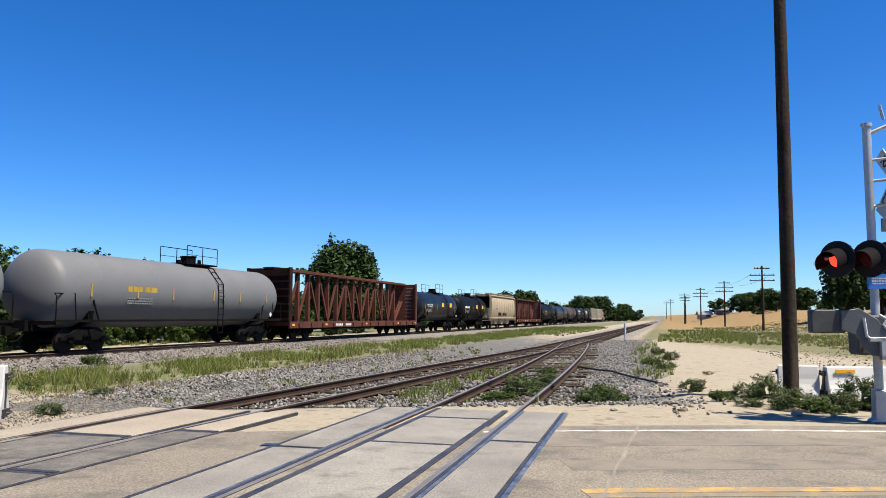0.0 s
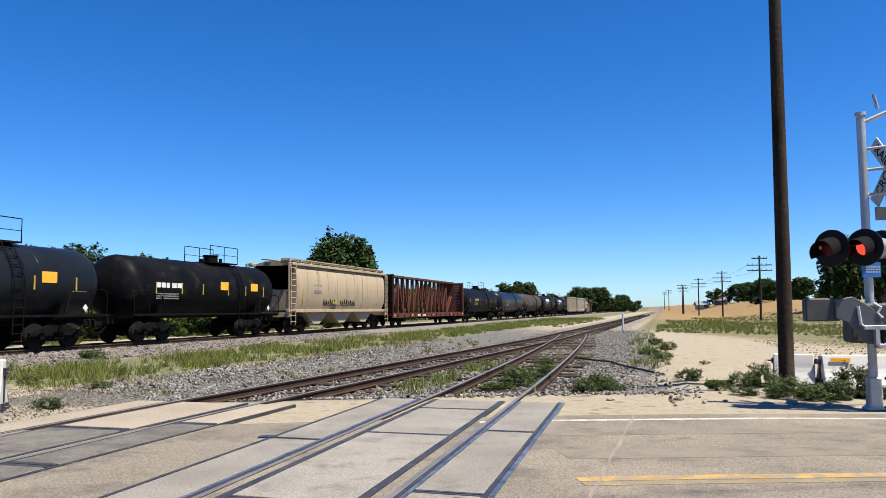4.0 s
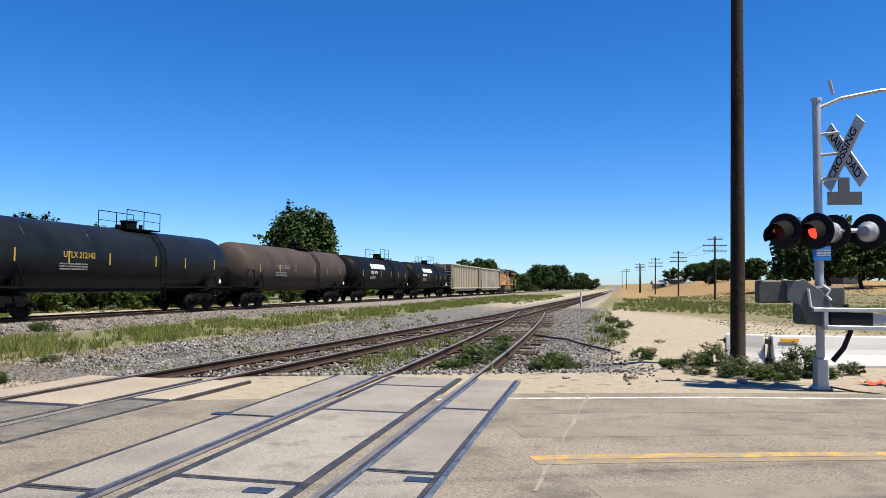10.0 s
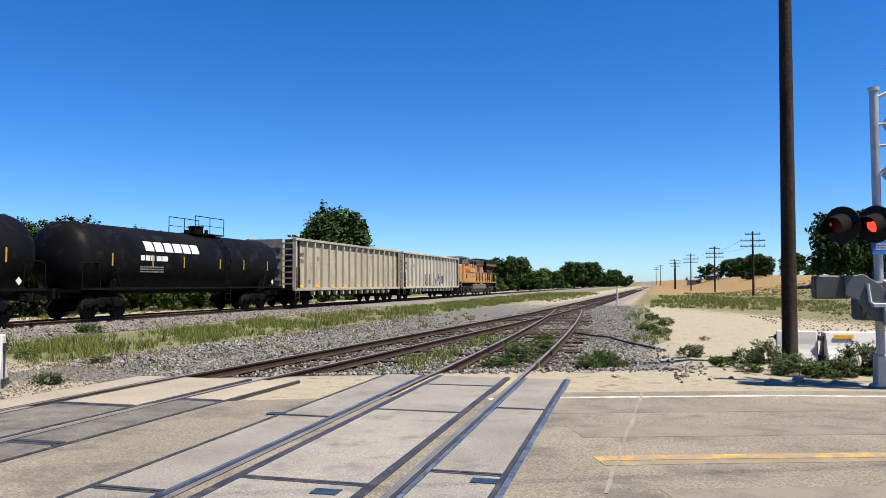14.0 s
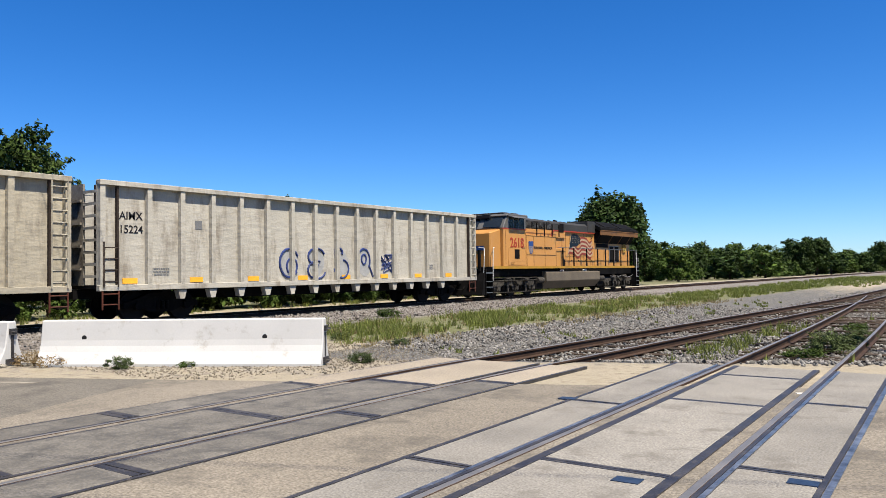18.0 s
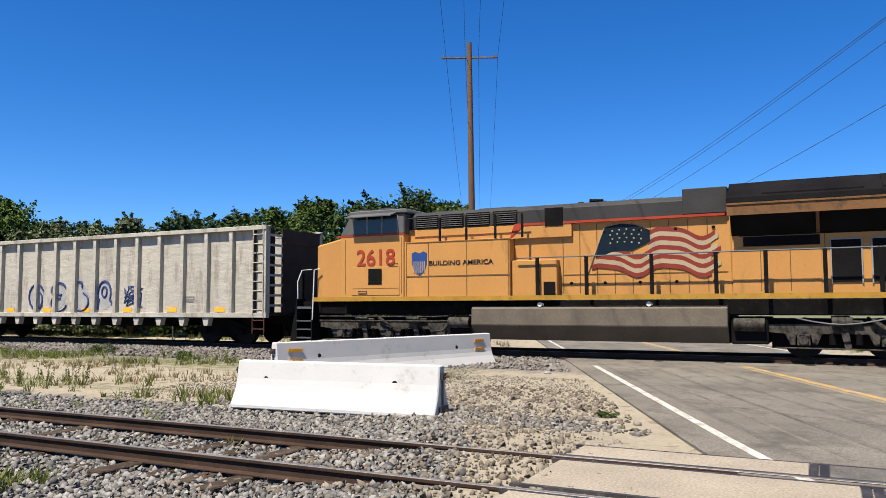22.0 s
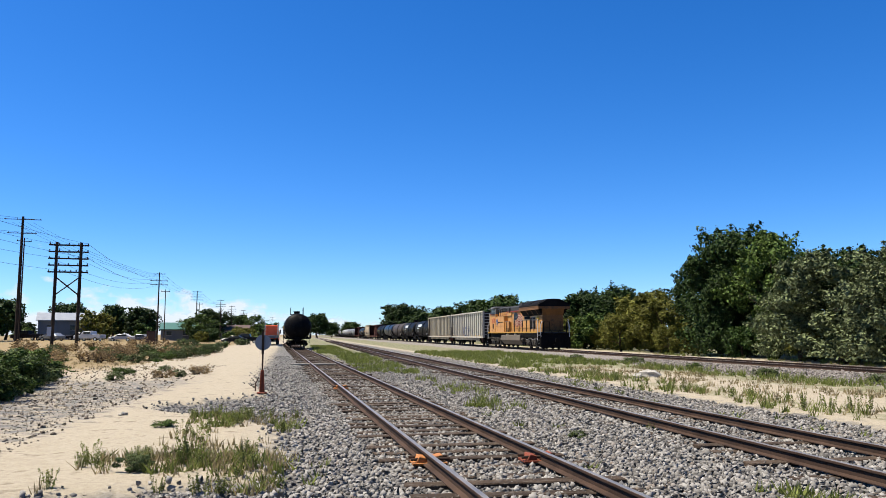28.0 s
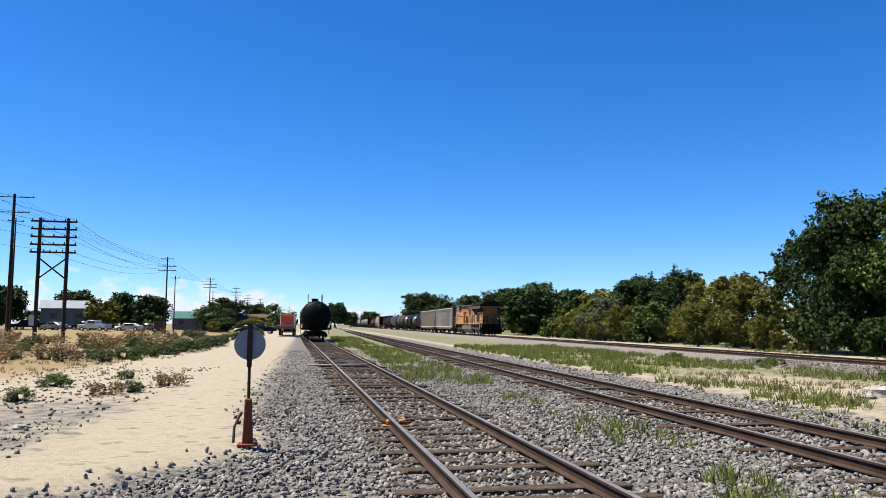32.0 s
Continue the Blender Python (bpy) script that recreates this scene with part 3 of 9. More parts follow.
def build_ground():
    xs, ys = spaced(-30, 16, 0.4, 2200), spaced(-75, 70, 0.5, 2600)
    X, Y = np.meshgrid(xs, ys)
    Z = ground_z(X, Y)
    nx, ny = len(xs), len(ys)
    me = bpy.data.meshes.new("ground")
    idx = np.arange(nx * ny).reshape(ny, nx)
    q = np.stack([idx[:-1, :-1], idx[:-1, 1:], idx[1:, 1:], idx[1:, :-1]], -1).reshape(-1, 4)
    me.from_pydata(np.stack([X, Y, Z], -1).reshape(-1, 3).tolist(), [], q.tolist())
    off = np.abs(Y - road_y(X)) * road_cos(X)
    west = np.where(Y > 10, -11.9, -10.4)
    bed = step(0, 1, X - west) * (1 - step(-0.4, 0.5, X - gravel_edge(Y)))
    bed = bed * (1 - step(42, 80, Y)) * step(6.2, 7.6, off)
    bed = np.maximum(bed, 0.55 * step(-11, -6, -np.abs(Y + 21)) * step(3.5, 4.8, X - 0.04 * (Y + 18)) * (1 - step(10.5, 13, X)))
    main = step(-25.3, -24.5, X) * (1 - step(-17.8, -16.6, X))
    main = np.maximum(main, 0.75 * (1 - step(2.2, 3.4, np.abs(X - track_a(Y)))) * step(40, 60, Y))
    main = np.maximum(main, 0.30 * (X < -8) * step(4.0, 5.2, off) * (1 - step(8, 11, off)))
    main = np.maximum(main, 0.45 * step(-11, -6, -np.abs(Y + 21)) * step(3.5, 4.8, X - 0.04 * (Y + 18)) * (1 - step(10.5, 13, X)))
    shoulder = (1 - step(5.2, 7.5, off)) * (X < -8)
    strip = step(-18.6, -17.8, X) * (1 - step(-11.2, -9.9, X))
    green_n = strip * step(11, 15, Y) * (0.85 - 0.3 * step(-12.2, -10.5, X))
    patch = np.exp(-((X + 13.2) / 2.0) ** 2) * step(-40, -30, Y) * (1 - step(-8, -5, Y))
    green_s = strip * (1 - step(-7, -5, Y)) * (0.72 - 0.75 * patch)
    far_w = step(28.4, 30.4, -X) * 0.75
    green = np.maximum.reduce([green_n, green_s, far_w])
    meadow = step(-6, 9, Y - (52 - 3.0 * X)) * step(-1.4, -0.4, X + 0.03 * np.clip(Y - 18, 0, 40))
    dry = 0.85 * meadow + 0.5 * step(115, 150, Y) * step(-3, -1, X) + step(24, 45, -Y) * step(5.5, 10, X - 0.02 * (-Y - 40))
    dry = np.clip(dry, 0, 1) * 0.92
    road_s = np.exp(-((X - (4.6 + 0.022 * (-Y - 20))) / 3.2) ** 2) * (Y < -8)
    dry = dry * (1 - np.clip(road_s * 1.4, 0, 1))
    dry = np.maximum(dry, 0.9 * step(300, 500, np.hypot(X, Y)))
    green = np.maximum(green, 0.66 * meadow * (1 - step(100, 128, Y)) * (Y > 8))
    green = np.maximum(green, 0.75 * step(19, 24, Y) * np.exp(-((X - gravel_edge(Y) - 0.15) / 0.45) ** 2) * (1 - step(60, 80, Y)))
    lane = step(0.9, 1.6, X - track_a(Y)) * step(0.9, 1.6, track_b(Y) - X) * (1 - step(-60, -34, Y))
    green = np.maximum(green, 0.75 * lane)
    bed = bed * (1 - 0.85 * lane) * (1 - 0.5 * (1 - step(-170, -110, Y)))
    gold = 0.95 * step(100, 128, Y) * step(-2, 2, X)
    for name, chans in (("zone", (bed, green * (1 - shoulder), dry)), ("stone", (main, gold, main * 0))):
        at = me.color_attributes.new(name, "FLOAT_COLOR", "POINT")
        cols = np.ones((nx * ny, 4), np.float32)
        for i, c in enumerate(chans):
            cols[:, i] = np.clip(c, 0, 1).reshape(-1)
        at.data.foreach_set("color", cols.reshape(-1))
    me.materials.append(M_GROUND)
    me.shade_smooth()
    return tagged(new("ground", me), "pale sandy ground with gravel, grass strips and dry scrub", "ground", kind="structure")


ground = build_ground()


# ---------------------------------------------------------------- road
def ribbon(xs, lo, hi, z, thick):
    """A strip along the road between two offsets from its middle line."""
    mb = MB()
    xs = list(xs)
    vs, fs = [], []
    for x in xs:
        s = float((road_y(x + 1.5) - road_y(x - 1.5)) / 3)
        n = Vector((-s, 1)).normalized()
        y = float(road_y(x))
        for o in (lo, hi):
            vs.append((x + n.x * o, y + n.y * o, z))
        for o in (lo, hi):
            vs.append((x + n.x * o, y + n.y * o, z - thick))
    k = len(xs)
    for i in range(k - 1):
        a, b = 4 * i, 4 * (i + 1)
        fs += [(a, b, b + 1, a + 1), (a + 2, a + 3, b + 3, b + 2), (a, a + 2, b + 2, b), (a + 1, b + 1, b + 3, a + 3)]
    fs += [(0, 1, 3, 2), (4 * k - 4, 4 * k - 2, 4 * k - 1, 4 * k - 3)]
    return mb.add(vs, fs)


ROAD_X = spaced(-40, 30, 1.0, 650, 1.3)
road = solo("road", ribbon([-8.7] + [x for x in ROAD_X if x > -8.6], -4.05, 4.05, -0.006, 0.2), M_ASPHALT, "worn sun-bleached two-lane asphalt road", "road", kind="structure")
solo("road", ribbon([x for x in ROAD_X if x < -8.8] + [-8.7], -4.05, 4.05, -0.006, 0.2), M_ASPHALT_W, "greyer worn asphalt road west of the siding", "road", kind="structure")
MARK_Z = -0.002
M_YELLOW_OLD = mat("faded yellow paint", (0.215, 0.165, 0.09), 0.85, var=0.3, scale=2, fine=30, stain=(0.17, 0.14, 0.10), amount=0.8)
M_WHITE_OLD = mat("worn white paint", (0.24, 0.212, 0.168), 0.8, var=0.2, scale=2, fine=30, stain=(0.15, 0.13, 0.10), amount=0.6)
for a, b, paint in ((-160, -24.2, M_WHITE), (-20.6, -9.6, M_WHITE_OLD), (-1.0, 160, M_WHITE)):
    part("edge_line", ribbon(np.arange(a, b, 0.8), 3.5, 3.62, MARK_Z, 0.02), paint, road, "faded white edge line")
for a, b in ((-160, -24.6), (-20.6, -8.6), (1.2, 160)):
    part("edge_line", ribbon(np.arange(a, b, 0.8), -3.62, -3.5, MARK_Z, 0.02), M_WHITE, road, "faded white edge line")
for a, b in ((-160, -24.4), (-20.4, -9.9), (-0.75, 160)):
    part("centre_line", ribbon(np.arange(a, b, 0.8), -0.19, -0.06, MARK_Z, 0.02), M_YELLOW_OLD, road, "badly worn yellow centre line")
    part("centre_line", ribbon(np.arange(a, b, 0.8), -0.02, 0.15, MARK_Z, 0.02), M_YELLOW, road, "worn yellow centre line")
M_TAR = mat("tar seal", (0.0499, 0.0431, 0.034), 0.6, var=0.3)
M_PATCH = mat("pale crack filler", (0.191, 0.163, 0.132), 0.9, var=0.2)


def wander(pts, w, seed, z=-0.001):
    """A crack or seal that wanders along a line."""
    rnd = random.Random(seed)
    mb = MB()
    P = []
    for (x0, y0), (x1, y1) in zip(pts, pts[1:]):
        n = max(2, int(math.hypot(x1 - x0, y1 - y0) / 0.35))
        for i in range(n):
            t = i / n
            P.append((x0 + (x1 - x0) * t + rnd.uniform(-1, 1) * 0.014, y0 + (y1 - y0) * t))
    P.append(pts[-1])
    vs, fs = [], []
    for i, p in enumerate(P):
        q = P[min(i + 1, len(P) - 1)]
        o = P[max(i - 1, 0)]
        d = Vector((q[0] - o[0], q[1] - o[1])).normalized()
        h = w * rnd.uniform(0.5, 1.2) / 2
        vs += [(p[0] - d.y * h, p[1] + d.x * h, z), (p[0] + d.y * h, p[1] - d.x * h, z), (p[0] - d.y * h, p[1] + d.x * h, z - 0.03), (p[0] + d.y * h, p[1] - d.x * h, z - 0.03)]
    for i in range(len(P) - 1):
        a, b = 4 * i, 4 * i + 4
        fs += [(a, b, b + 1, a + 1), (a, a + 2, b + 2, b), (a + 1, b + 1, b + 3, a + 3)]
    return mb.add(vs, fs)


M_TYREMARK = mat("tyre rubber marks", (0.0771, 0.068, 0.0567), 0.85, var=0.3, scale=1.2, fine=30, stain=(0.136, 0.12, 0.0949), amount=0.75)
for o, w in ((-2.75, 0.07), (-2.2, 0.05), (-1.05, 0.09), (1.15, 0.07), (2.3, 0.08)):
    part("tyre_mark", ribbon(np.arange(-20.4, -9.4, 0.8), o, o + w, -0.0035, 0.02), M_TYREMARK, road, "dark tyre mark")
M_WORN = mat("traffic-darkened asphalt", (0.118, 0.104, 0.083), 0.88, var=0.25, scale=0.8, fine=45, bump=0.3, stain=(0.164, 0.142, 0.111), amount=0.75, grain=0.3)
for o, w in ((2.35, 0.55), (0.95, 0.5), (-1.35, 0.4), (-2.75, 0.5)):
    part("tyre_mark", ribbon(np.arange(-0.6, 60, 0.8), o, o + w, -0.0036, 0.02), M_WORN, road, "traffic-darkened strip of asphalt")
part("tyre_mark", wander([(-10.4, 0.6), (-10.7, 2.6), (-11.6, 5.0)], 0.14, 31, -0.0032), M_TYREMARK, road, "dark tyre mark")
part("tyre_mark", wander([(-12.9, -2.0), (-11.4, 0.6), (-10.6, 3.2)], 0.1, 32, -0.003), M_TYREMARK, road, "dark tyre mark")
part("crack_seal", wander([(-0.45, 11.2), (-0.55, 8.0), (-0.62, 5.9)], 0.04, 1), M_PATCH, road, "pale filled crack")
part("crack_seal", wander([(-0.7, 5.7), (-0.75, 3.2)], 0.05, 2), M_TAR, road)


# ---------------------------------------------------------------- tracks
RAIL_PROFILE = [(-0.07, 0.0), (0.07, 0.0), (0.07, 0.012), (0.012, 0.03), (0.012, 0.112), (0.036, 0.122), (0.036, 0.146), (0.030, 0.15), (-0.030, 0.15), (-0.036, 0.146), (-0.036, 0.122), (-0.012, 0.112), (-0.012, 0.03), (-0.07, 0.012)]
HEAD_PROFILE = [(-0.031, 0.149), (0.031, 0.149), (0.027, 0.153), (-0.027, 0.153)]


def sweep(profile, pts):
    vs, fs = [], []
    n = len(profile)
    for i, (x, y, z) in enumerate(pts):
        a, b = pts[max(i - 1, 0)], pts[min(i + 1, len(pts) - 1)]
        d = Vector((b[0] - a[0], b[1] - a[1])).normalized()
        for px, pz in profile:
            vs.append((x + d.y * px, y - d.x * px, z + pz))
    for i in range(len(pts) - 1):
        for k in range(n):
            j = (k + 1) % n
            fs.append((i * n + k, i * n + j, (i + 1) * n + j, (i + 1) * n + k))
    fs += [tuple(range(n)), tuple(range((len(pts) - 1) * n, len(pts) * n))]
    return MB().add(vs, fs)


def lay_rails(track, centre, ys, top):
    for s in (-0.7525, 0.7525):
        pts = [(float(centre(y)) + s, float(y), top - 0.15) for y in ys]
        r = part("rail", sweep(RAIL_PROFILE, pts), M_RAIL, track, "brown rusted steel rail")
        part("rail_head", sweep(HEAD_PROFILE, pts), M_RAILTOP, r, "shiny worn running surface")


def lay_ties(track, centre, ys, top, length=2.6, seed=0, bury=0.04):
    rnd = random.Random(seed)
    mb = MB().box(-length / 2, -0.11, -0.17, length / 2, 0.11, 0)
    first = None
    for y in ys:
        sunk = rnd.uniform(0, 1) ** 1.6 * (0.065 if y > 0 else bury)
        loc = (float(centre(y)) + rnd.uniform(-0.12, 0.12), float(y) + rnd.uniform(-0.06, 0.06), top + 0.004 - sunk)
        rot = (rnd.uniform(-0.01, 0.01), rnd.uniform(-0.012, 0.012), rnd.uniform(-0.05, 0.05))
        if first is None:
            first = part("tie", mb, M_TIE, track, bevel=0.012)
            first.matrix_basis = Matrix.LocRotScale(loc, Euler(rot), (1, 1, 1))
        else:
            share(first, loc, track, rot)


def tie_stuff(track, centre, ys, top, length=2.6, seed=0):
    rnd = random.Random(seed)
    mb = MB()
    for y in ys:
        c = float(centre(y)) + rnd.uniform(-0.08, 0.08)
        mb.box(c - length / 2, y - 0.11, top - 0.15, c + length / 2, y + 0.11, top + rnd.uniform(-0.015, 0.006))
    ob = part("far_ties", mb, M_TIE, track)
    ob["kind"] = "stuff"


main_track = tagged(new("main_track"), "main line of rusty rails on brown ballast", "railway track", kind="structure")
lay_rails(main_track, lambda y: XM, np.array([-900, -300, -100, 0, 100, 300, 900]), ZM)
siding_a = tagged(new("siding_track"), "siding of brown rails on weathered ties", "railway track", kind="structure")
lay_rails(siding_a, track_a, np.concatenate([np.arange(-400, -10, 30), np.arange(-10, 60, 2.0), np.arange(60, 420, 20)]), 0.0)
siding_b = tagged(new("spur_track"), "spur track that joins the siding at a switch", "railway track", kind="structure")
lay_rails(siding_b, track_b, np.concatenate([np.arange(-300, -10, 20), np.arange(-10, 46, 1.5)]), 0.0)
lay_ties(siding_a, track_a, [y for y in np.arange(-62, 60, 0.53) if not -2.9 < y < 11.5], -0.148, seed=1, bury=0.09)
lay_ties(siding_b, track_b, [y for y in np.arange(-90, 44, 0.62) if not 1.2 < y < 12.9], -0.148, seed=2)
tie_stuff(siding_a, track_a, list(np.arange(-200, -62.5, 0.53)) + list(np.arange(60.5, 200, 0.53)), -0.148, seed=3)
tie_stuff(siding_b, track_b, list(np.arange(-200, -90.5, 0.53)), -0.148, seed=4)
tie_stuff(main_track, lambda y: XM, list(np.arange(-160, 160, 0.53)), 0.0, seed=5)


def crossing(name, label, centre, y0, y1, gauge_joints, field_joints, edge, mats, steel, strip=0.085, half=0.05):
    """Panels between and beside the rails where the road goes over them; each panel a piece."""
    cr = tagged(new(name), label, "crossing", kind="structure")
    rnd = random.Random(7)

    def slab(x0, x1, a, b, material):
        mb = MB()
        ca, cb = float(centre(a)), float(centre(b))
        z0, z1 = -0.12, 0.002 + rnd.uniform(0, 0.003)
        mb.add([(ca + x0, a, z0), (ca + x1, a, z0), (cb + x1, b, z0), (cb + x0, b, z0), (ca + x0, a, z1), (ca + x1, a, z1), (cb + x1, b, z1), (cb + x0, b, z1)],
               [(3, 2, 1, 0), (4, 5, 6, 7), (0, 1, 5, 4), (1, 2, 6, 5), (2, 3, 7, 6), (3, 0, 4, 7)])
        return mb

    inner, outer = 0.60 - strip, 0.79 + strip
    lanes = [(-inner, inner, gauge_joints), (-0.84 - edge, -outer, field_joints[0]), (outer, 0.84 + edge, field_joints[1])]
    for x0, x1, joints in lanes:
        ys = [y0] + list(joints) + [y1]
        for i, (a, b) in enumerate(zip(ys, ys[1:])):
            part("panel", slab(x0, x1, a + half, b - half, None), mats(0.5 * (a + b)), cr, bevel=0.008)
        for j in joints:
            part("joint", slab(x0, x1, j - half + 0.001, j - 0.007, None), M_RUBBER, cr, "dark steel joint")
            part("joint", slab(x0, x1, j + 0.007, j + half - 0.001, None), M_RUBBER, cr, "dark steel joint")
    for s in (-1, 1):
        for a, b, m in ((0.60, 0.715, M_FLANGE), (0.79, outer, M_RUBBER), (0.84 + edge, 0.84 + edge + (steel if s > 0 else 0.05), M_RUBBER)):
            if m is M_RUBBER and b - a > 0.08:
                mid = a + 0.45 * (b - a)
                x0, x1 = sorted((s * (mid + 0.004), s * b))
                part("edge_strip", slab(x0 + 0.001, x1 - 0.001, y0, y1, None), M_STEEL, cr, "worn blue-grey steel angle")
                b = mid
            x0, x1 = sorted((s * a, s * b))
            mb = slab(x0 + 0.001, x1 - 0.001, y0, y1, None)
            if m is M_FLANGE:
                mb.v = [(p[0], p[1], p[2] - 0.03) for p in mb.v]
            part("edge_strip", mb, m, cr, "dark steel edge strip" if m is M_RUBBER else "sand-filled flangeway")
        x0, x1 = sorted((s * inner, s * 0.60))
        part("edge_strip", slab(x0 + 0.001, x1 - 0.001, y0, y1, None), M_RUBBER, cr, "dark steel edge strip")
    return cr


crossing("siding_crossing", "road crossing of grey and pale concrete panels with dark joints", track_a, -2.6, 11.2, [0.2, 2.95, 5.7, 8.4], [[-0.2, 2.6, 4.9, 7.6], [1.0, 3.6, 6.3, 9.05]], 0.55,
         lambda y: M_CONC_WHITE if y < 0.0 or y > 8.6 else M_CONC_GREY, 0.05, 0.05, 0.085)
crossing("spur_crossing", "road crossing of aggregate concrete panels edged in dark steel", track_b, 1.0, 12.4, [3.1, 5.65, 8.95, 11.3], [[2.4, 5.1, 8.3], [3.4, 6.2, 9.4]], 0.62,
         lambda y: M_CONC, 0.10)

# ---------------------------------------------------------------- rolling stock
# Each car stands along its own y, rail top at z = 0; the side that is seen looks to +x.
def add_truck(car, y, axles=(-0.85, 0.85)):
    mb = MB()
    e = abs(axles[-1]) + 0.45
    for s in (-1, 1):
        x0, x1 = sorted((s * 0.92, s * 1.06))
        mb.prism([(y - e, 0.40), (y - e, 0.58), (y - e + 0.35, 0.66), (y - 0.42, 0.86), (y + 0.42, 0.86), (y + e - 0.35, 0.66), (y + e, 0.58), (y + e, 0.40),
                  (y + e - 0.55, 0.42), (y + 0.34, 0.26), (y - 0.34, 0.26), (y - e + 0.55, 0.42)], x0, x1, "x")
        for k in (-0.16, 0.0, 0.16):
            mb.cyl((s * 1.08, y + k, 0.34), (s * 1.08, y + k, 0.60), 0.065, seg=8)
        for a in axles:
            mb.cyl((s * 0.98, y + a, 0.47), (s * 1.16, y + a, 0.47), 0.13, seg=10)
    mb.box(-0.95, y - 0.22, 0.45, 0.95, y + 0.22, 0.80)
    tr = part("truck", mb, M_TRUCK, car, "black cast side frames and bolster")
    for a in axles:
        w = MB()
        w.cyl((-0.8, y + a, 0.46), (0.8, y + a, 0.46), 0.08, seg=8)
        for s in (-1, 1):
            w.cyl((s * 0.70, y + a, 0.46), (s * 0.83, y + a, 0.46), 0.46, seg=22)
            w.cyl((s * 0.68, y + a, 0.46), (s * 0.70, y + a, 0.46), 0.49, seg=22)
        part("wheelset", w, M_WHEEL, tr)
    return tr


def add_coupler(car, y, s):
    mb = MB().box(-0.07, min(y, y + s * 0.62), 0.78, 0.07, max(y, y + s * 0.62), 0.94)
    mb.box(-0.14, min(y + s * 0.45, y + s * 0.72), 0.72, 0.14, max(y + s * 0.45, y + s * 0.72), 1.0)
    mb.tube([(0.25, y, 0.75), (0.28, y + s * 0.3, 0.5), (0.2, y + s * 0.6, 0.45)], 0.025)
    part("coupler", mb, M_TRUCK, car)


def ladder(x, y0, y1, z0, z1, n, r=0.016):
    mb = MB()
    for y in (y0, y1):
        mb.cyl((x, y, z0), (x, y, z1), r * 1.3, seg=6)
    for i in range(n):
        z = z0 + (z1 - z0) * (i + 0.5) / n
        mb.cyl((x, y0, z), (x, y1, z), r, seg=6)
    return mb


def bars(x, y0, z, w, h, rows, seed, gap=0.4):
    """Plain bars where small writing cannot be read."""
    rnd = random.Random(seed)
    mb = MB()
    for r in range(rows):
        y = y0
        zz = z - r * h * 1.7
        while y < y0 + w:
            k = rnd.uniform(0.5, 2.0) * h
            mb.box(x, y, zz, x + 0.006, min(y + k, y0 + w), zz + h)
            y += k + h * gap
    return mb


def curved(r, zc, y0, y1, a0, a1, n=4):
    """A thin patch that lies on the shell between two angles above its middle."""
    vs, fs = [], []
    for i in range(n + 1):
        a = a0 + (a1 - a0) * i / n
        for q in (r, r - 0.02):
            for y in (y0, y1):
                vs.append((q * math.cos(a), y, zc + q * math.sin(a)))
    for i in range(n):
        k, j = 4 * i, 4 * i + 4
        fs += [(k, k + 1, j + 1, j), (k + 2, j + 2, j + 3, k + 3), (k, j, j + 2, k + 2), (k + 1, k + 3, j + 3, j + 1)]
    fs += [(0, 2, 3, 1), (4 * n, 4 * n + 1, 4 * n + 3, 4 * n + 2)]
    return MB().add(vs, fs)


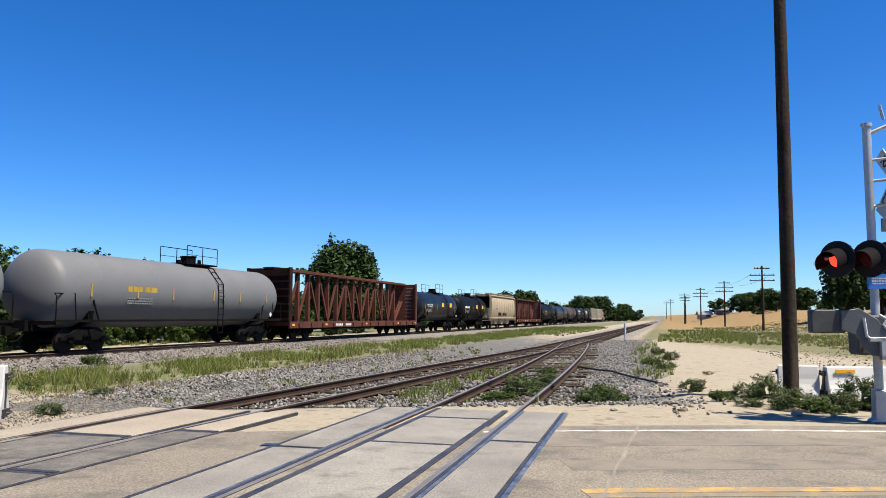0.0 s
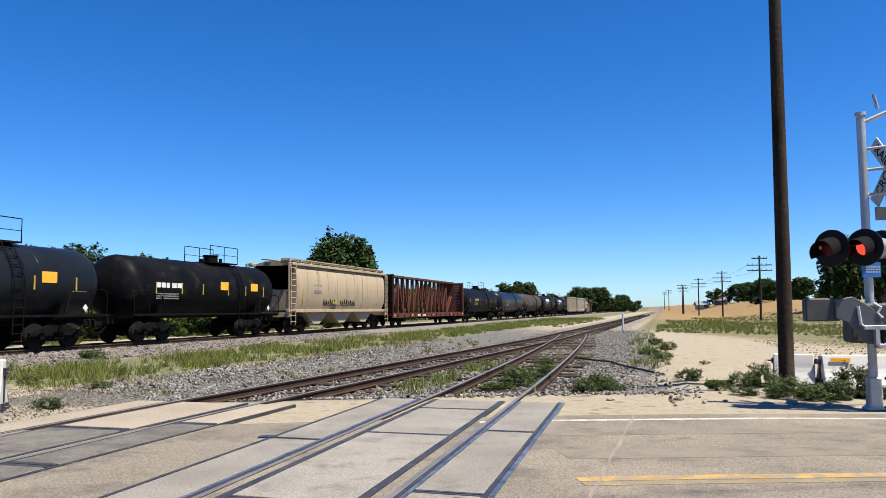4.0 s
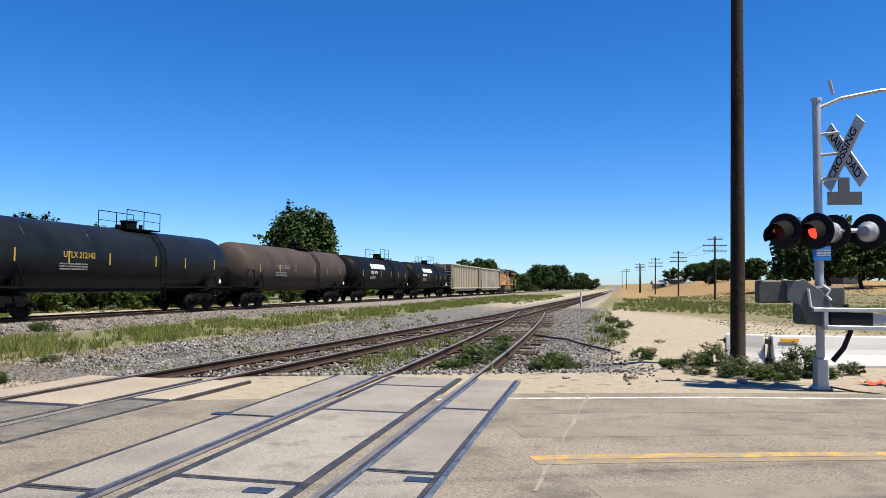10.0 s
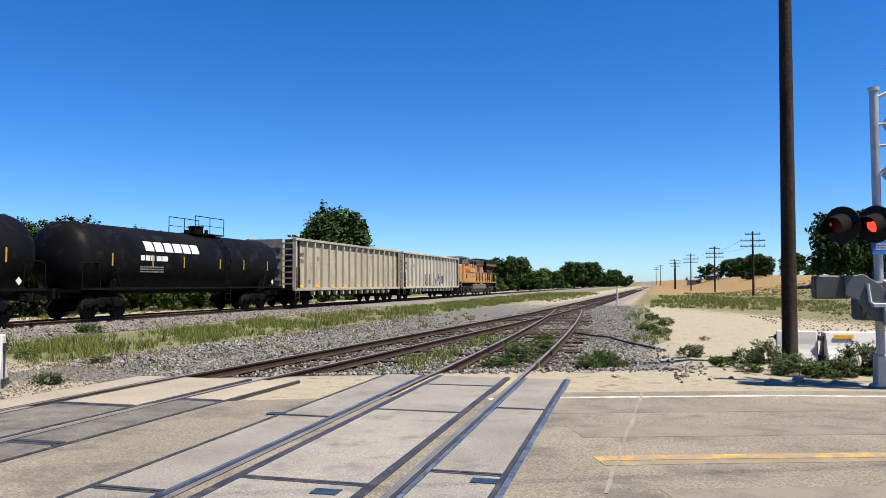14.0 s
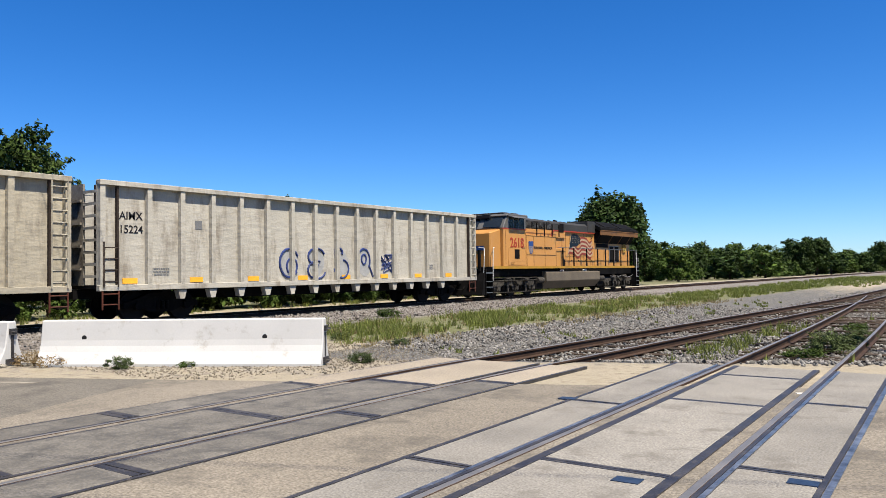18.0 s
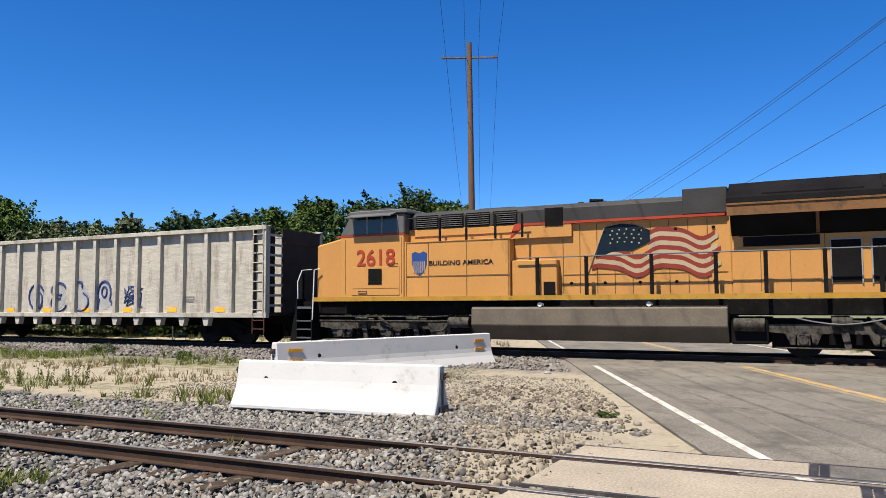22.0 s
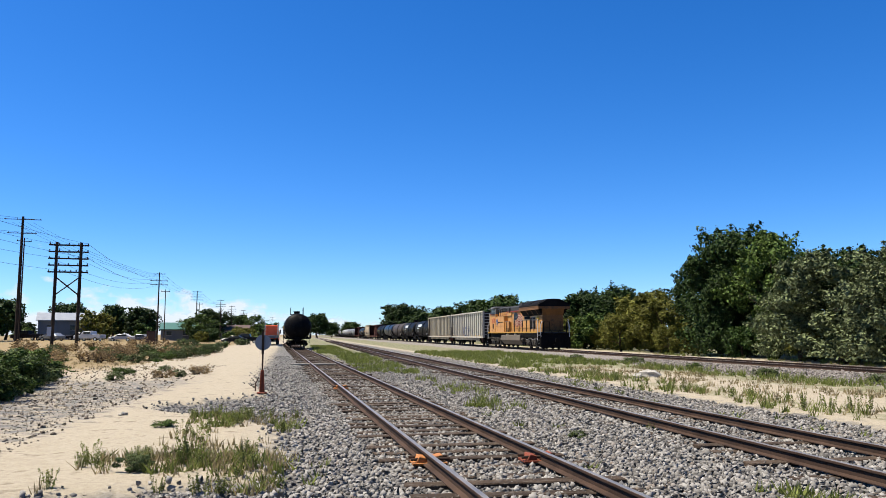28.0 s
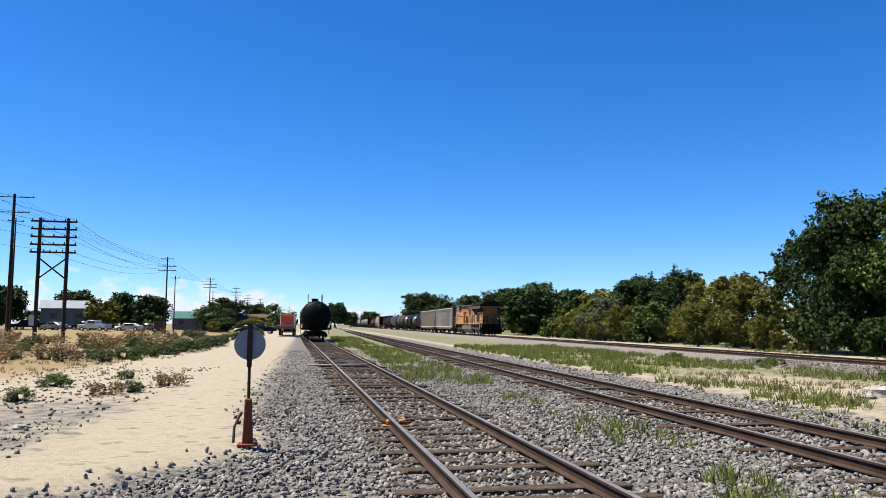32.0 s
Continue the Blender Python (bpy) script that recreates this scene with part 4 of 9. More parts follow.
def tank_car(label, paint, length=18.6, radius=1.46, marks=M_LETTER_Y, big=False, seed=0, text="", panels=0, group="tank cars of the train"):
    car = thing("tank_car", label, "tank car", group)
    L, r, zc = length / 2, radius, 2.40
    e = L - 0.42
    yc = 2.2                                    # platform and ladder sit off the middle
    prof = [(-e, 0.05)] + [(-e + 0.75 * (1 - math.cos(a)), r * math.sin(a)) for a in (0.25, 0.5, 0.8, 1.1, 1.35, 1.57)]
    n = 9
    body = [(-e + 0.75 + (2 * e - 1.5) * i / n, r) for i in range(1, n)]
    prof = prof + body + [(-y, q) for y, q in prof[::-1]]
    sh = part("shell", MB().lathe_y(prof, 0, zc, 40), paint, car, smooth=35)
    for i in range(1, n, 2):
        seams = MB()
        y = -e + 0.75 + (2 * e - 1.5) * i / n
        seams.lathe_y([(y - 0.02, r + 0.001), (y - 0.012, r + 0.007), (y + 0.012, r + 0.007), (y + 0.02, r + 0.001)], 0, zc, 40)
        part("weld_seam", seams, paint, sh, smooth=40)
    for s in (-1, 1):
        uf = MB()
        y0, y1 = sorted((s * (L - 0.35), s * (L - 3.9)))
        uf.box(-0.32, y0, 0.82, 0.32, y1, 1.22)
        uf.prism([(-1.2, 1.12), (-0.35, 0.9), (0.35, 0.9), (1.2, 1.12), (1.25, 1.58), (0.75, 1.22), (-0.75, 1.22), (-1.25, 1.58)], s * (L - 2.6) - 0.14, s * (L - 2.6) + 0.14, "y")
        y0, y1 = sorted((s * (L - 0.5), s * (L - 0.62)))
        uf.box(-1.45, y0, 1.05, 1.45, y1, 1.2)
        part("stub_sill", uf, M_TRUCK, car)
    for x in (-1.48, 1.48):
        rails = MB()
        rails.box(x - 0.03, -L + 0.5, 1.15, x + 0.03, L - 0.5, 1.24)
        for s in (-1, 1):
            y = s * (L - 0.56)
            rails.tube([(x, y, 1.2), (x, y, 2.1), (x * 0.9, y - s * 0.05, 2.2), (x, y - s * 0.9, 2.2), (x, y - s * 1.0, 1.2)], 0.022)
            rails.tube([(x, y - s * 2.2, 1.2), (x * 0.97, y - s * 1.9, 2.0)], 0.035)
        part("side_rail", rails, M_TRUCK, car)
    for s in (-1, 1):
        lad = MB()
        for y in (yc - 0.22, yc + 0.22):
            lad.tube([(s * 1.5, y, 0.55), (s * 1.53, y, 2.4), (s * (r * 0.94 + 0.08), y, 2.98), (s * 0.85, y, 3.78)], 0.025)
        for i in range(11):
            t = i / 10
            z = 0.6 + 2.95 * t
            dx = r + 0.07 if z < zc else math.sqrt(max(0.05, (r + 0.07) ** 2 - (z - zc) ** 2))
            dx = max(dx, 1.5) if z < zc else dx
            lad.cyl((s * dx, yc - 0.22, z), (s * dx, yc + 0.22, z), 0.016, seg=6)
        part("ladder", lad, M_TRUCK, car)
    top = zc + r
    pl = MB().box(-0.75, -1.3, top - 0.02, 0.75, 1.3, top + 0.04)
    for x in (-0.74, 0.74):
        pl.tube([(x, -1.28, top), (x, -1.28, top + 0.85), (x, 1.28, top + 0.85), (x, 1.28, top)], 0.022)
        pl.cyl((x, 0, top), (x, 0, top + 0.85), 0.02, seg=6)
        pl.tube([(x, -1.28, top + 0.42), (x, 1.28, top + 0.42)], 0.014)
    pl.v = [(p[0], p[1] + yc - 0.5, p[2]) for p in pl.v]
    part("platform", pl, M_TRUCK, car, "black platform with safety railing")
    dome = MB().cyl((0, -0.1, top - 0.1), (0, -0.1, top + 0.38), 0.36, seg=18).cyl((0, -0.1, top + 0.38), (0, -0.1, top + 0.43), 0.40, seg=18)
    dome.cyl((0.05, 0.75, top - 0.05), (0.05, 0.75, top + 0.3), 0.09, seg=10).cyl((0, -0.85, top - 0.05), (0, -0.85, top + 0.2), 0.14, seg=10)
    dome.v = [(p[0], p[1] + yc - 0.5, p[2]) for p in dome.v]
    part("manway", dome, M_TRUCK, car, smooth=40)
    for i, f in enumerate((-0.92, -0.55, -0.22, 0.22, 0.55, 0.92)):
        y = f * (L - 1.7)
        part("marker", MB().box(r - 0.012, y - 0.035, zc - 0.28, r + 0.012, y + 0.035, zc + 0.22), M_LETTER_Y, car, "yellow reflective strip")
    if big:
        for i in range(6):
            y = -4.2 + i * 0.68
            part("emblem_block", curved(r + 0.012, zc, y, y + 0.57, 0.27, 0.58), M_LETTER_W, car, "bold white block shape")
    if text:
        lettering("marks", text, 0.34, marks, car, side_x(r + 0.004, -3.5, zc + 0.06), "reporting mark", 0.003, 0.95)
    else:
        for k, (o, w) in enumerate(((0.0, 0.26), (0.32, 0.3), (0.68, 0.22), (1.06, 0.34), (1.46, 0.4))):
            part("marks", MB().box(r - 0.006, -4.6 + o, zc - 0.02, r + 0.004, -4.6 + o + w, zc + 0.2), marks, car)
    for k in range(panels):
        part("warning_panel", MB().box(r - 0.012, 0.4 + k * 2.9, zc - 0.02, r + 0.012, 1.1 + k * 2.9, zc + 0.38), M_REFL, car, "orange-yellow warning panel")
    part("small_print", bars(r - 0.03, -4.6, zc - 0.32, 1.6, 0.06, 3, seed + 1), M_LETTER_G, car)
    part("test_panel", bars(r * 0.97, L - 2.3, zc + 0.1, 0.75, 0.06, 5, seed + 2, 0.15), M_LETTER_G, car)
    pc = MB().add([(1.49, L - 1.75, 1.62), (1.49, L - 1.62, 1.48), (1.49, L - 1.75, 1.34), (1.49, L - 1.88, 1.48), (1.51, L - 1.75, 1.62), (1.51, L - 1.62, 1.48), (1.51, L - 1.75, 1.34), (1.51, L - 1.88, 1.48)],
                  [(0, 1, 2, 3), (7, 6, 5, 4), (0, 4, 5, 1), (1, 5, 6, 2), (2, 6, 7, 3), (3, 7, 4, 0)])
    part("placard", pc, M_LETTER_W, car)
    for s in (-1, 1):
        add_truck(car, s * (L - 2.6))
        add_coupler(car, s * (L - 0.4), s)
    return car


def gondola(label, paint, length=18.5, ribs=14, tags=0, seed=0, number=""):
    car = thing("gondola_car", label, "gondola car", "gondola cars of the train")
    L, W, z0, z1 = length / 2, 1.5, 1.12, 4.1
    for s in (-1, 1):
        x0, x1 = sorted((s * W, s * (W - 0.05)))
        part("side_wall", MB().prism([(-L, z1), (-L, z0), (L, z0), (L, z1)], x0, x1, "x"), paint, car)
        x0, x1 = sorted((s * (W - 0.06), s * (W + 0.18)))
        part("top_chord", MB().box(x0, -L, z1 - 0.10, x1, L, z1 + 0.05), paint, car, bevel=0.012)
        x0, x1 = sorted((s * (W - 0.04), s * (W + 0.15)))
        part("side_sill", MB().box(x0, -L, z0 - 0.16, x1, L, z0 + 0.01), paint, car, bevel=0.01)
    rib = MB().prism([(-0.09, 0.0), (-0.078, 0.15), (0.078, 0.15), (0.09, 0.0)], 0, z1 - z0 - 0.11, "z")
    rib.v = [(p[1], p[0], p[2] + z0 + 0.01) for p in rib.v]
    first = None
    pitch = (length - 3.2) / (ribs - 1)
    for s in (-1, 1):
        for i in range(-1, ribs + 1):
            y = -L + 0.1 if i < 0 else L - 0.1 if i == ribs else -L + 1.6 + pitch * i
            if first is None:
                first = part("rib", rib, paint, car)
                first.matrix_basis = Matrix.LocRotScale((s * W, y, 0), Euler((0, 0, math.pi if s < 0 else 0)), (1, 1, 1))
            else:
                share(first, (s * W, y, 0), car, (0, 0, math.pi if s < 0 else 0))
    for i in range(1, ribs - 1):
        y = -L + 1.6 + pitch * i
        part("gusset", MB().prism([(y - 0.16, z0 - 0.18), (y + 0.16, z0 - 0.18), (y + 0.08, z0 - 0.46), (y - 0.08, z0 - 0.46)], 1.38, 1.60, "x"), paint, car)
    for s in (-1, 1):
        y0, y1 = sorted((s * L, s * (L - 0.06)))
        dark = s > 0
        # both ends carry their shade as colour, the north end nearly black
        part("end_wall", MB().box(-W + 0.051, y0, z0, W - 0.74, y1, z1 - 0.02), M_GON_IN if dark else M_GON_END, car, "end wall with its shade in the colour")
        y0, y1 = sorted((s * (L - 0.34), s * (L - 0.40)))
        # set-back plate painted dark for the shade between the rungs
        part("end_recess", MB().box(W - 0.74, y0, z0, W - 0.051, y1, z1 - 0.02), M_GON_IN, car, "dark plate for the shade behind the end rungs")
        for k in range(8):
            z = z0 + 0.22 + k * 0.35
            y0, y1 = sorted((s * (L - 0.05), s * L))
            part("end_rung", MB().box(W - 0.74, y0, z, W - 0.06, y1, z + 0.08), paint, car)
        for k in range(4):
            z = z0 + 0.45 + k * 0.66
            y0, y1 = sorted((s * L, s * (L + 0.06)))
            part("end_brace", MB().box(-W + 0.1, y0, z, W - 0.8, y1, z + 0.07), M_GON_IN if dark else M_GON_END, car)
        if dark:
            part("ladder", ladder(W + 0.17, L - 0.12, L - 0.56, z0 - 0.05, z1 - 0.1, 9, 0.018), paint, car)
        else:
            part("ladder", ladder(W + 0.17, 0.12 - L, 0.56 - L, z0 - 0.05, z0 + 1.25, 4, 0.018), M_GON_IN, car, "dark rungs of a side ladder")
        part("stile", MB().box(W + 0.002, s * (L - 0.58) - 0.025, z0, W + 0.13, s * (L - 0.58) + 0.025, z1 - 0.1), M_GON_IN, car, "dark ladder stile")
        part("step", ladder(W + 0.12, s * (L - 0.1), s * (L - 0.6), 0.42, z0 - 0.1, 2, 0.02), M_RUST, car)
        y0, y1 = sorted((s * (L + 0.1), s * (L - 2.8)))
        part("end_sill", MB().box(-0.4, y0, 0.72, 0.4, y1, 1.0).box(-1.3, s * (L - 2.4) - 0.15, 0.86, 1.3, s * (L - 2.4) + 0.15, 1.1), M_TRUCK, car)
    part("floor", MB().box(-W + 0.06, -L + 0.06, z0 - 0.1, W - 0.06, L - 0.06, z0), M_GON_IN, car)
    tub = MB()
    tub.prism([(-L + 4.2, z0 - 0.1), (-L + 4.9, 0.62), (L - 4.9, 0.62), (L - 4.2, z0 - 0.1)], -1.15, 1.15, "x")
    part("belly", tub, M_TRUCK, car)
    for k in range(8):
        y = -L + 1.02 + pitch * 2 * k
        part("reflector", MB().box(W + 0.004, y - 0.24, z0 + 0.04, W + 0.02, y + 0.24, z0 + 0.2), M_REFL, car)
    part("stencil_box", MB().box(W + 0.003, -L + 3.3, z1 - 1.25, W + 0.008, -L + 3.56, z1 - 0.98), M_LETTER_G, car, "small stencilled square")
    for word, z in (("AIMX", z1 - 0.95), (number, z1 - 1.35)):
        lettering("marks", word, 0.33, M_SIGNBLACK, car, side_x(W + 0.006, -L + 1.06, z), "black reporting mark", 0.003, 0.95)
    part("small_print", bars(W + 0.004, L - 3.9, z0 + 0.55, 0.5, 0.05, 3, seed + 3), M_LETTER_G, car)
    part("small_print", bars(W + 0.004, -L + 1.75, z0 + 0.45, 0.6, 0.05, 3, seed + 5), M_LETTER_G, car)
    if tags:
        y = -L + 7.3
        arc = lambda cy, cz, ry, rz, a0, a1: [(W + 0.012, cy + ry * math.cos(a0 + (a1 - a0) * i / 14), cz + rz * math.sin(a0 + (a1 - a0) * i / 14)) for i in range(15)]
        for k in range(4):
            cy, cz = y + k * 1.36, 1.78
            mb = MB()
            if k == 0:
                mb.tube(arc(cy, cz, 0.46, 0.52, 0.5, 5.6), 0.042, 5).tube(arc(cy + 0.12, cz - 0.12, 0.25, 0.3, -1.0, 4.0), 0.04, 5)
            elif k == 1:
                mb.tube(arc(cy, cz + 0.24, 0.42, 0.32, 0.3, 5.0), 0.042, 5).tube(arc(cy + 0.02, cz - 0.26, 0.46, 0.34, 1.2, 6.0), 0.042, 5)
            elif k == 2:
                mb.tube([(W + 0.012, cy - 0.38, cz + 0.55), (W + 0.012, cy - 0.36, cz - 0.2)], 0.042, 5).tube(arc(cy, cz - 0.22, 0.40, 0.36, 3.1, 7.6), 0.042, 5).tube(arc(cy - 0.16, cz + 0.42, 0.2, 0.16, -0.5, 3.4), 0.045, 5)
            else:
                mb.tube(arc(cy - 0.06, cz + 0.1, 0.36, 0.48, -0.6, 3.8), 0.042, 5).tube([(W + 0.012, cy - 0.36, cz - 0.1), (W + 0.012, cy - 0.42, cz - 0.55)], 0.042, 5)
                mb.tube([(W + 0.012, cy + 0.26, cz - 0.1), (W + 0.012, cy + 0.5, cz - 0.55)], 0.042, 5).tube(arc(cy - 0.06, cz + 0.16, 0.14, 0.2, 0, 6.3), 0.04, 5)
            n = 20
            blob = [(cy + 0.40 * (1 + 0.1 * math.sin(3 * q + k)) * math.cos(q), cz + 0.5 * (1 + 0.08 * math.cos(2 * q + k)) * math.sin(q)) for q in (2 * math.pi * i / n for i in range(n))]
            part("graffiti_fill", MB().prism(blob, W + 0.003, W + 0.008, "x"), M_GRAFFILL, car, "pale spray-paint fill")
            part("graffiti", mb, M_GRAFF, car, "dark blue rounded spray-paint letter shape")
        rnd = random.Random(5)
        mb = MB()
        mb.tube([(W + 0.01, y + 5.6 + rnd.uniform(-0.5, 0.5), 1.75 + rnd.uniform(-0.42, 0.42)) for i in range(30)], 0.026, 5)
        part("graffiti", mb, M_GRAFF, car, "small blue spray-paint scrawl")
    for s in (-1, 1):
        add_truck(car, s * (L - 2.4))
        add_coupler(car, s * (L - 0.1), s)
    return car


def centerbeam(label, length=23.4, seed=0):
    car = thing("centerbeam_flatcar", label, "flatcar", "centerbeam cars of the train")
    L, z0, z1 = length / 2, 1.05, 4.25
    dk = MB().box(-1.42, -L, z0 - 0.2, 1.42, L, z0)
    for s in (-1, 1):
        x0, x1 = sorted((s * 1.36, s * 1.47))
        dk.box(x0, -L, z0 - 0.36, x1, L, z0 + 0.03)
    part("deck", dk, M_RUST, car, bevel=0.01)
    part("centre_sill", MB().prism([(-L + 2.5, z0 - 0.2), (-L + 4, 0.55), (L - 4, 0.55), (L - 2.5, z0 - 0.2)], -0.35, 0.35, "x"), M_TRUCK, car)
    for s in (-1, 1):
        y0, y1 = sorted((s * L, s * (L - 0.12)))
        # south bulkhead takes the shaded copy of the rust, north the plain one
        part("bulkhead", MB().box(-1.4, y0, z0, 1.4, y1, z1), M_RUST if s > 0 else M_RUST_SHADED, car, bevel=0.01)
        fr = MB()
        for k in range(7):
            y0, y1 = sorted((s * (L + 0.02), s * (L + 0.09)))
            fr.box(-1.38, y0, z0 + 0.15 + k * 0.44, 1.38, y1, z0 + 0.25 + k * 0.44)
        for x in (-1.43, 1.33):
            y0, y1 = sorted((s * (L + 0.05), s * (L - 0.3)))
            fr.box(x, y0, z0, x + 0.1, y1, z1 + 0.03)
        part("bulkhead_frame", fr, M_RUST if s > 0 else M_RUST_SHADED, car)
        for x0, x1 in ((-0.16, -0.04), (0.04, 0.16)):
            part("end_brace", MB().prism([(s * (L - 2.0), z0), (s * (L - 2.2), z0), (s * (L - 0.2), z0 + 1.75), (s * (L - 0.12), z0 + 1.62)], x0, x1, "x"), M_RUST, car)
    rs_ = random.Random(seed + 40)
    for k in range(9):
        z = z0 + 0.35 + 0.31 * k
        x = 0.72 + rs_.uniform(-0.06, 0.06)
        w = rs_.uniform(0.18, 0.36)
        part("stencil", MB().box(x - w, L - 0.127, z, x + w, L - 0.119, z + 0.07), M_LETTER_G, car, "faded pale stencil line")
    part("top_beam", MB().box(-0.38, -L, z1 - 0.1, 0.38, L, z1 + 0.08), M_RUST, car, bevel=0.01)
    n = 14
    post = MB().box(-0.13, -0.11, z0, 0.13, 0.11, z1 - 0.1)
    first = None
    for i in range(n):
        y = -L + 2.2 + (length - 4.4) * i / (n - 1)
        if first is None:
            first = part("post", post, M_RUST, car)
            first.location = (0, y, 0)
        else:
            share(first, (0, y, 0), car)
    for i in range(n - 1):
        ya = -L + 2.2 + (length - 4.4) * i / (n - 1)
        yb = -L + 2.2 + (length - 4.4) * (i + 1) / (n - 1)
        if i % 4 > 1:
            ya, yb = yb, ya
        mb = MB().prism([(ya - 0.09, z0), (ya + 0.09, z0), (yb + 0.09, z1 - 0.12), (yb - 0.09, z1 - 0.12)], 0.02, 0.12, "x")
        part("brace", mb, M_RUST, car)
    winch = None
    for i in range(14):
        y = -L + 1.2 + (length - 2.4) * i / 13
        if winch is None:
            winch = part("tie_down", MB().box(1.47, -0.14, z0 - 0.3, 1.56, 0.14, z0 - 0.06), M_RUST, car)
            winch.location = (0, y, 0)
        else:
            share(winch, (0, y, 0), car)
    part("marks", bars(1.48, -L + 6.5, z0 - 0.26, 2.6, 0.15, 1, seed), M_LETTER_W, car)
    for y in (-L + 0.4, -L + 5, 0.0, L - 5, L - 0.6):
        part("reflector", MB().box(1.475, y - 0.15, z0 - 0.22, 1.485, y + 0.15, z0 - 0.1), M_REFL, car)
    for s in (-1, 1):
        add_truck(car, s * (L - 2.6))
        add_coupler(car, s * (L - 0.1), s)
    return car


def covered_hopper(label, length=17.8):
    car = thing("covered_hopper_car", label, "hopper car")
    L, z0, z1 = length / 2, 1.35, 4.15
    sec = [(-1.30, z0), (-1.52, 1.9), (-1.56, 2.8), (-1.50, 3.7), (-1.25, z1), (-0.6, z1 + 0.17), (0.6, z1 + 0.17), (1.25, z1), (1.50, 3.7), (1.56, 2.8), (1.52, 1.9), (1.30, z0)]
    part("body", MB().prism(sec, -L + 0.9, L - 0.9, "y"), M_HOPPER, car, smooth=35)
    seam = MB()
    for i in range(1, 10):
        y = -L + 0.9 + (length - 1.8) * i / 10
        o = [(x * 1.004, z) for x, z in sec[7:]]
        for (xa, za), (xb, zb) in zip(o, o[1:]):
            seam.cyl((xa, y, za), (xb, y, zb), 0.014, seg=4)
    part("seam", seam, M_HOPPER, car)
    part("roof_chord", MB().box(1.22, -L + 0.4, z1 - 0.1, 1.52, L - 0.4, z1 + 0.06).box(-1.52, -L + 0.4, z1 - 0.1, -1.22, L - 0.4, z1 + 0.06), M_HOPPER, car, bevel=0.02)
    part("side_sill", MB().box(1.30, -L, z0 - 0.13, 1.50, L, z0 + 0.05).box(-1.50, -L, z0 - 0.13, -1.30, L, z0 + 0.05), M_HOPPER, car, bevel=0.012)
    for i in range(3):
        y = -L + 4.4 + i * (length - 8.8) / 2
        part("hopper_bay", MB().prism([(y - 2.0, z0), (y + 2.0, z0), (y + 0.45, 0.5), (y - 0.45, 0.5)], -1.2, 1.2, "x"), M_HOPPER, car)
    for s in (-1, 1):
        part("slope_sheet", MB().prism([(s * (L - 0.9), z1 - 0.1), (s * (L - 0.9), 2.6), (s * (L - 2.9), z0), (s * (L - 3.0), z0 + 0.2)], -1.25, 1.25, "x"), M_HOPPER, car)
        er = MB()
        for x in (-1.42, 1.42):
            er.box(x - 0.05, s * (L - 0.16) - 0.05, 1.0, x + 0.05, s * (L - 0.16) + 0.05, z1)
            er.cyl((x, s * (L - 0.2), z1 - 0.2), (x, s * (L - 1.0), z1 - 0.1), 0.03, seg=6)
        er.box(-1.45, s * (L - 0.25) - 0.15, 0.95, 1.45, s * (L - 0.25) + 0.15, 1.25)
        part("end_frame", er, M_HOPPER, car)
        part("ladder", ladder(1.56, s * (L - 0.15), s * (L - 0.75), 0.5, z1 - 0.1, 10, 0.02), M_HOPPER, car)
        part("end_sill", MB().box(-0.4, min(s * L, s * (L - 3)), 0.75, 0.4, max(s * L, s * (L - 3)), 1.05), M_TRUCK, car)
        add_truck(car, s * (L - 2.2))
        add_coupler(car, s * (L - 0.1), s)
    rb = MB().box(-0.55, -L + 0.3, z1 + 0.24, -0.1, L - 0.3, z1 + 0.28).box(0.75, -L + 0.3, z1 + 0.16, 1.25, L - 0.3, z1 + 0.2)
    for i in range(12):
        y = -L + 0.5 + (length - 1.0) * i / 11
        rb.box(0.7, y - 0.03, z1 + 0.0, 1.3, y + 0.03, z1 + 0.32)
    rb.box(1.24, -L + 0.3, z1 + 0.27, 1.3, L - 0.3, z1 + 0.32)
    part("running_board", rb, M_HOPPER, car)
    part("marks", bars(1.55, -L + 3.2, 2.75, 1.2, 0.2, 2, 9), M_LETTER_G, car)
    part("sign_plate", MB().box(1.545, -L + 6.0, 1.75, 1.56, -L + 6.8, 1.95), M_LETTER_Y, car)
    tag = MB()
    rnd = random.Random(3)
    line = []
    for i in range(14):
        y = -L + 4.6 + i * 0.33 + (0.7 if i > 5 else 0)
        line += [(1.555, y, 1.6 + rnd.uniform(0, 0.1)), (1.555, y + 0.1, 1.95 + rnd.uniform(0, 0.15)), (1.555, y + 0.22, 1.62)]
    tag.tube(line, 0.022, 5)
    part("graffiti", tag, M_SIGNBLACK, car, "black spray-paint scrawl")
    part("marker", MB().box(1.545, -L + 1.7, 1.8, 1.56, -L + 1.78, 2.6).box(1.545, 0.2, 1.6, 1.56, 0.26, 2.0).box(1.545, L - 2, 1.6, 1.56, L - 1.94, 2.0), M_LETTER_Y, car)
    return car


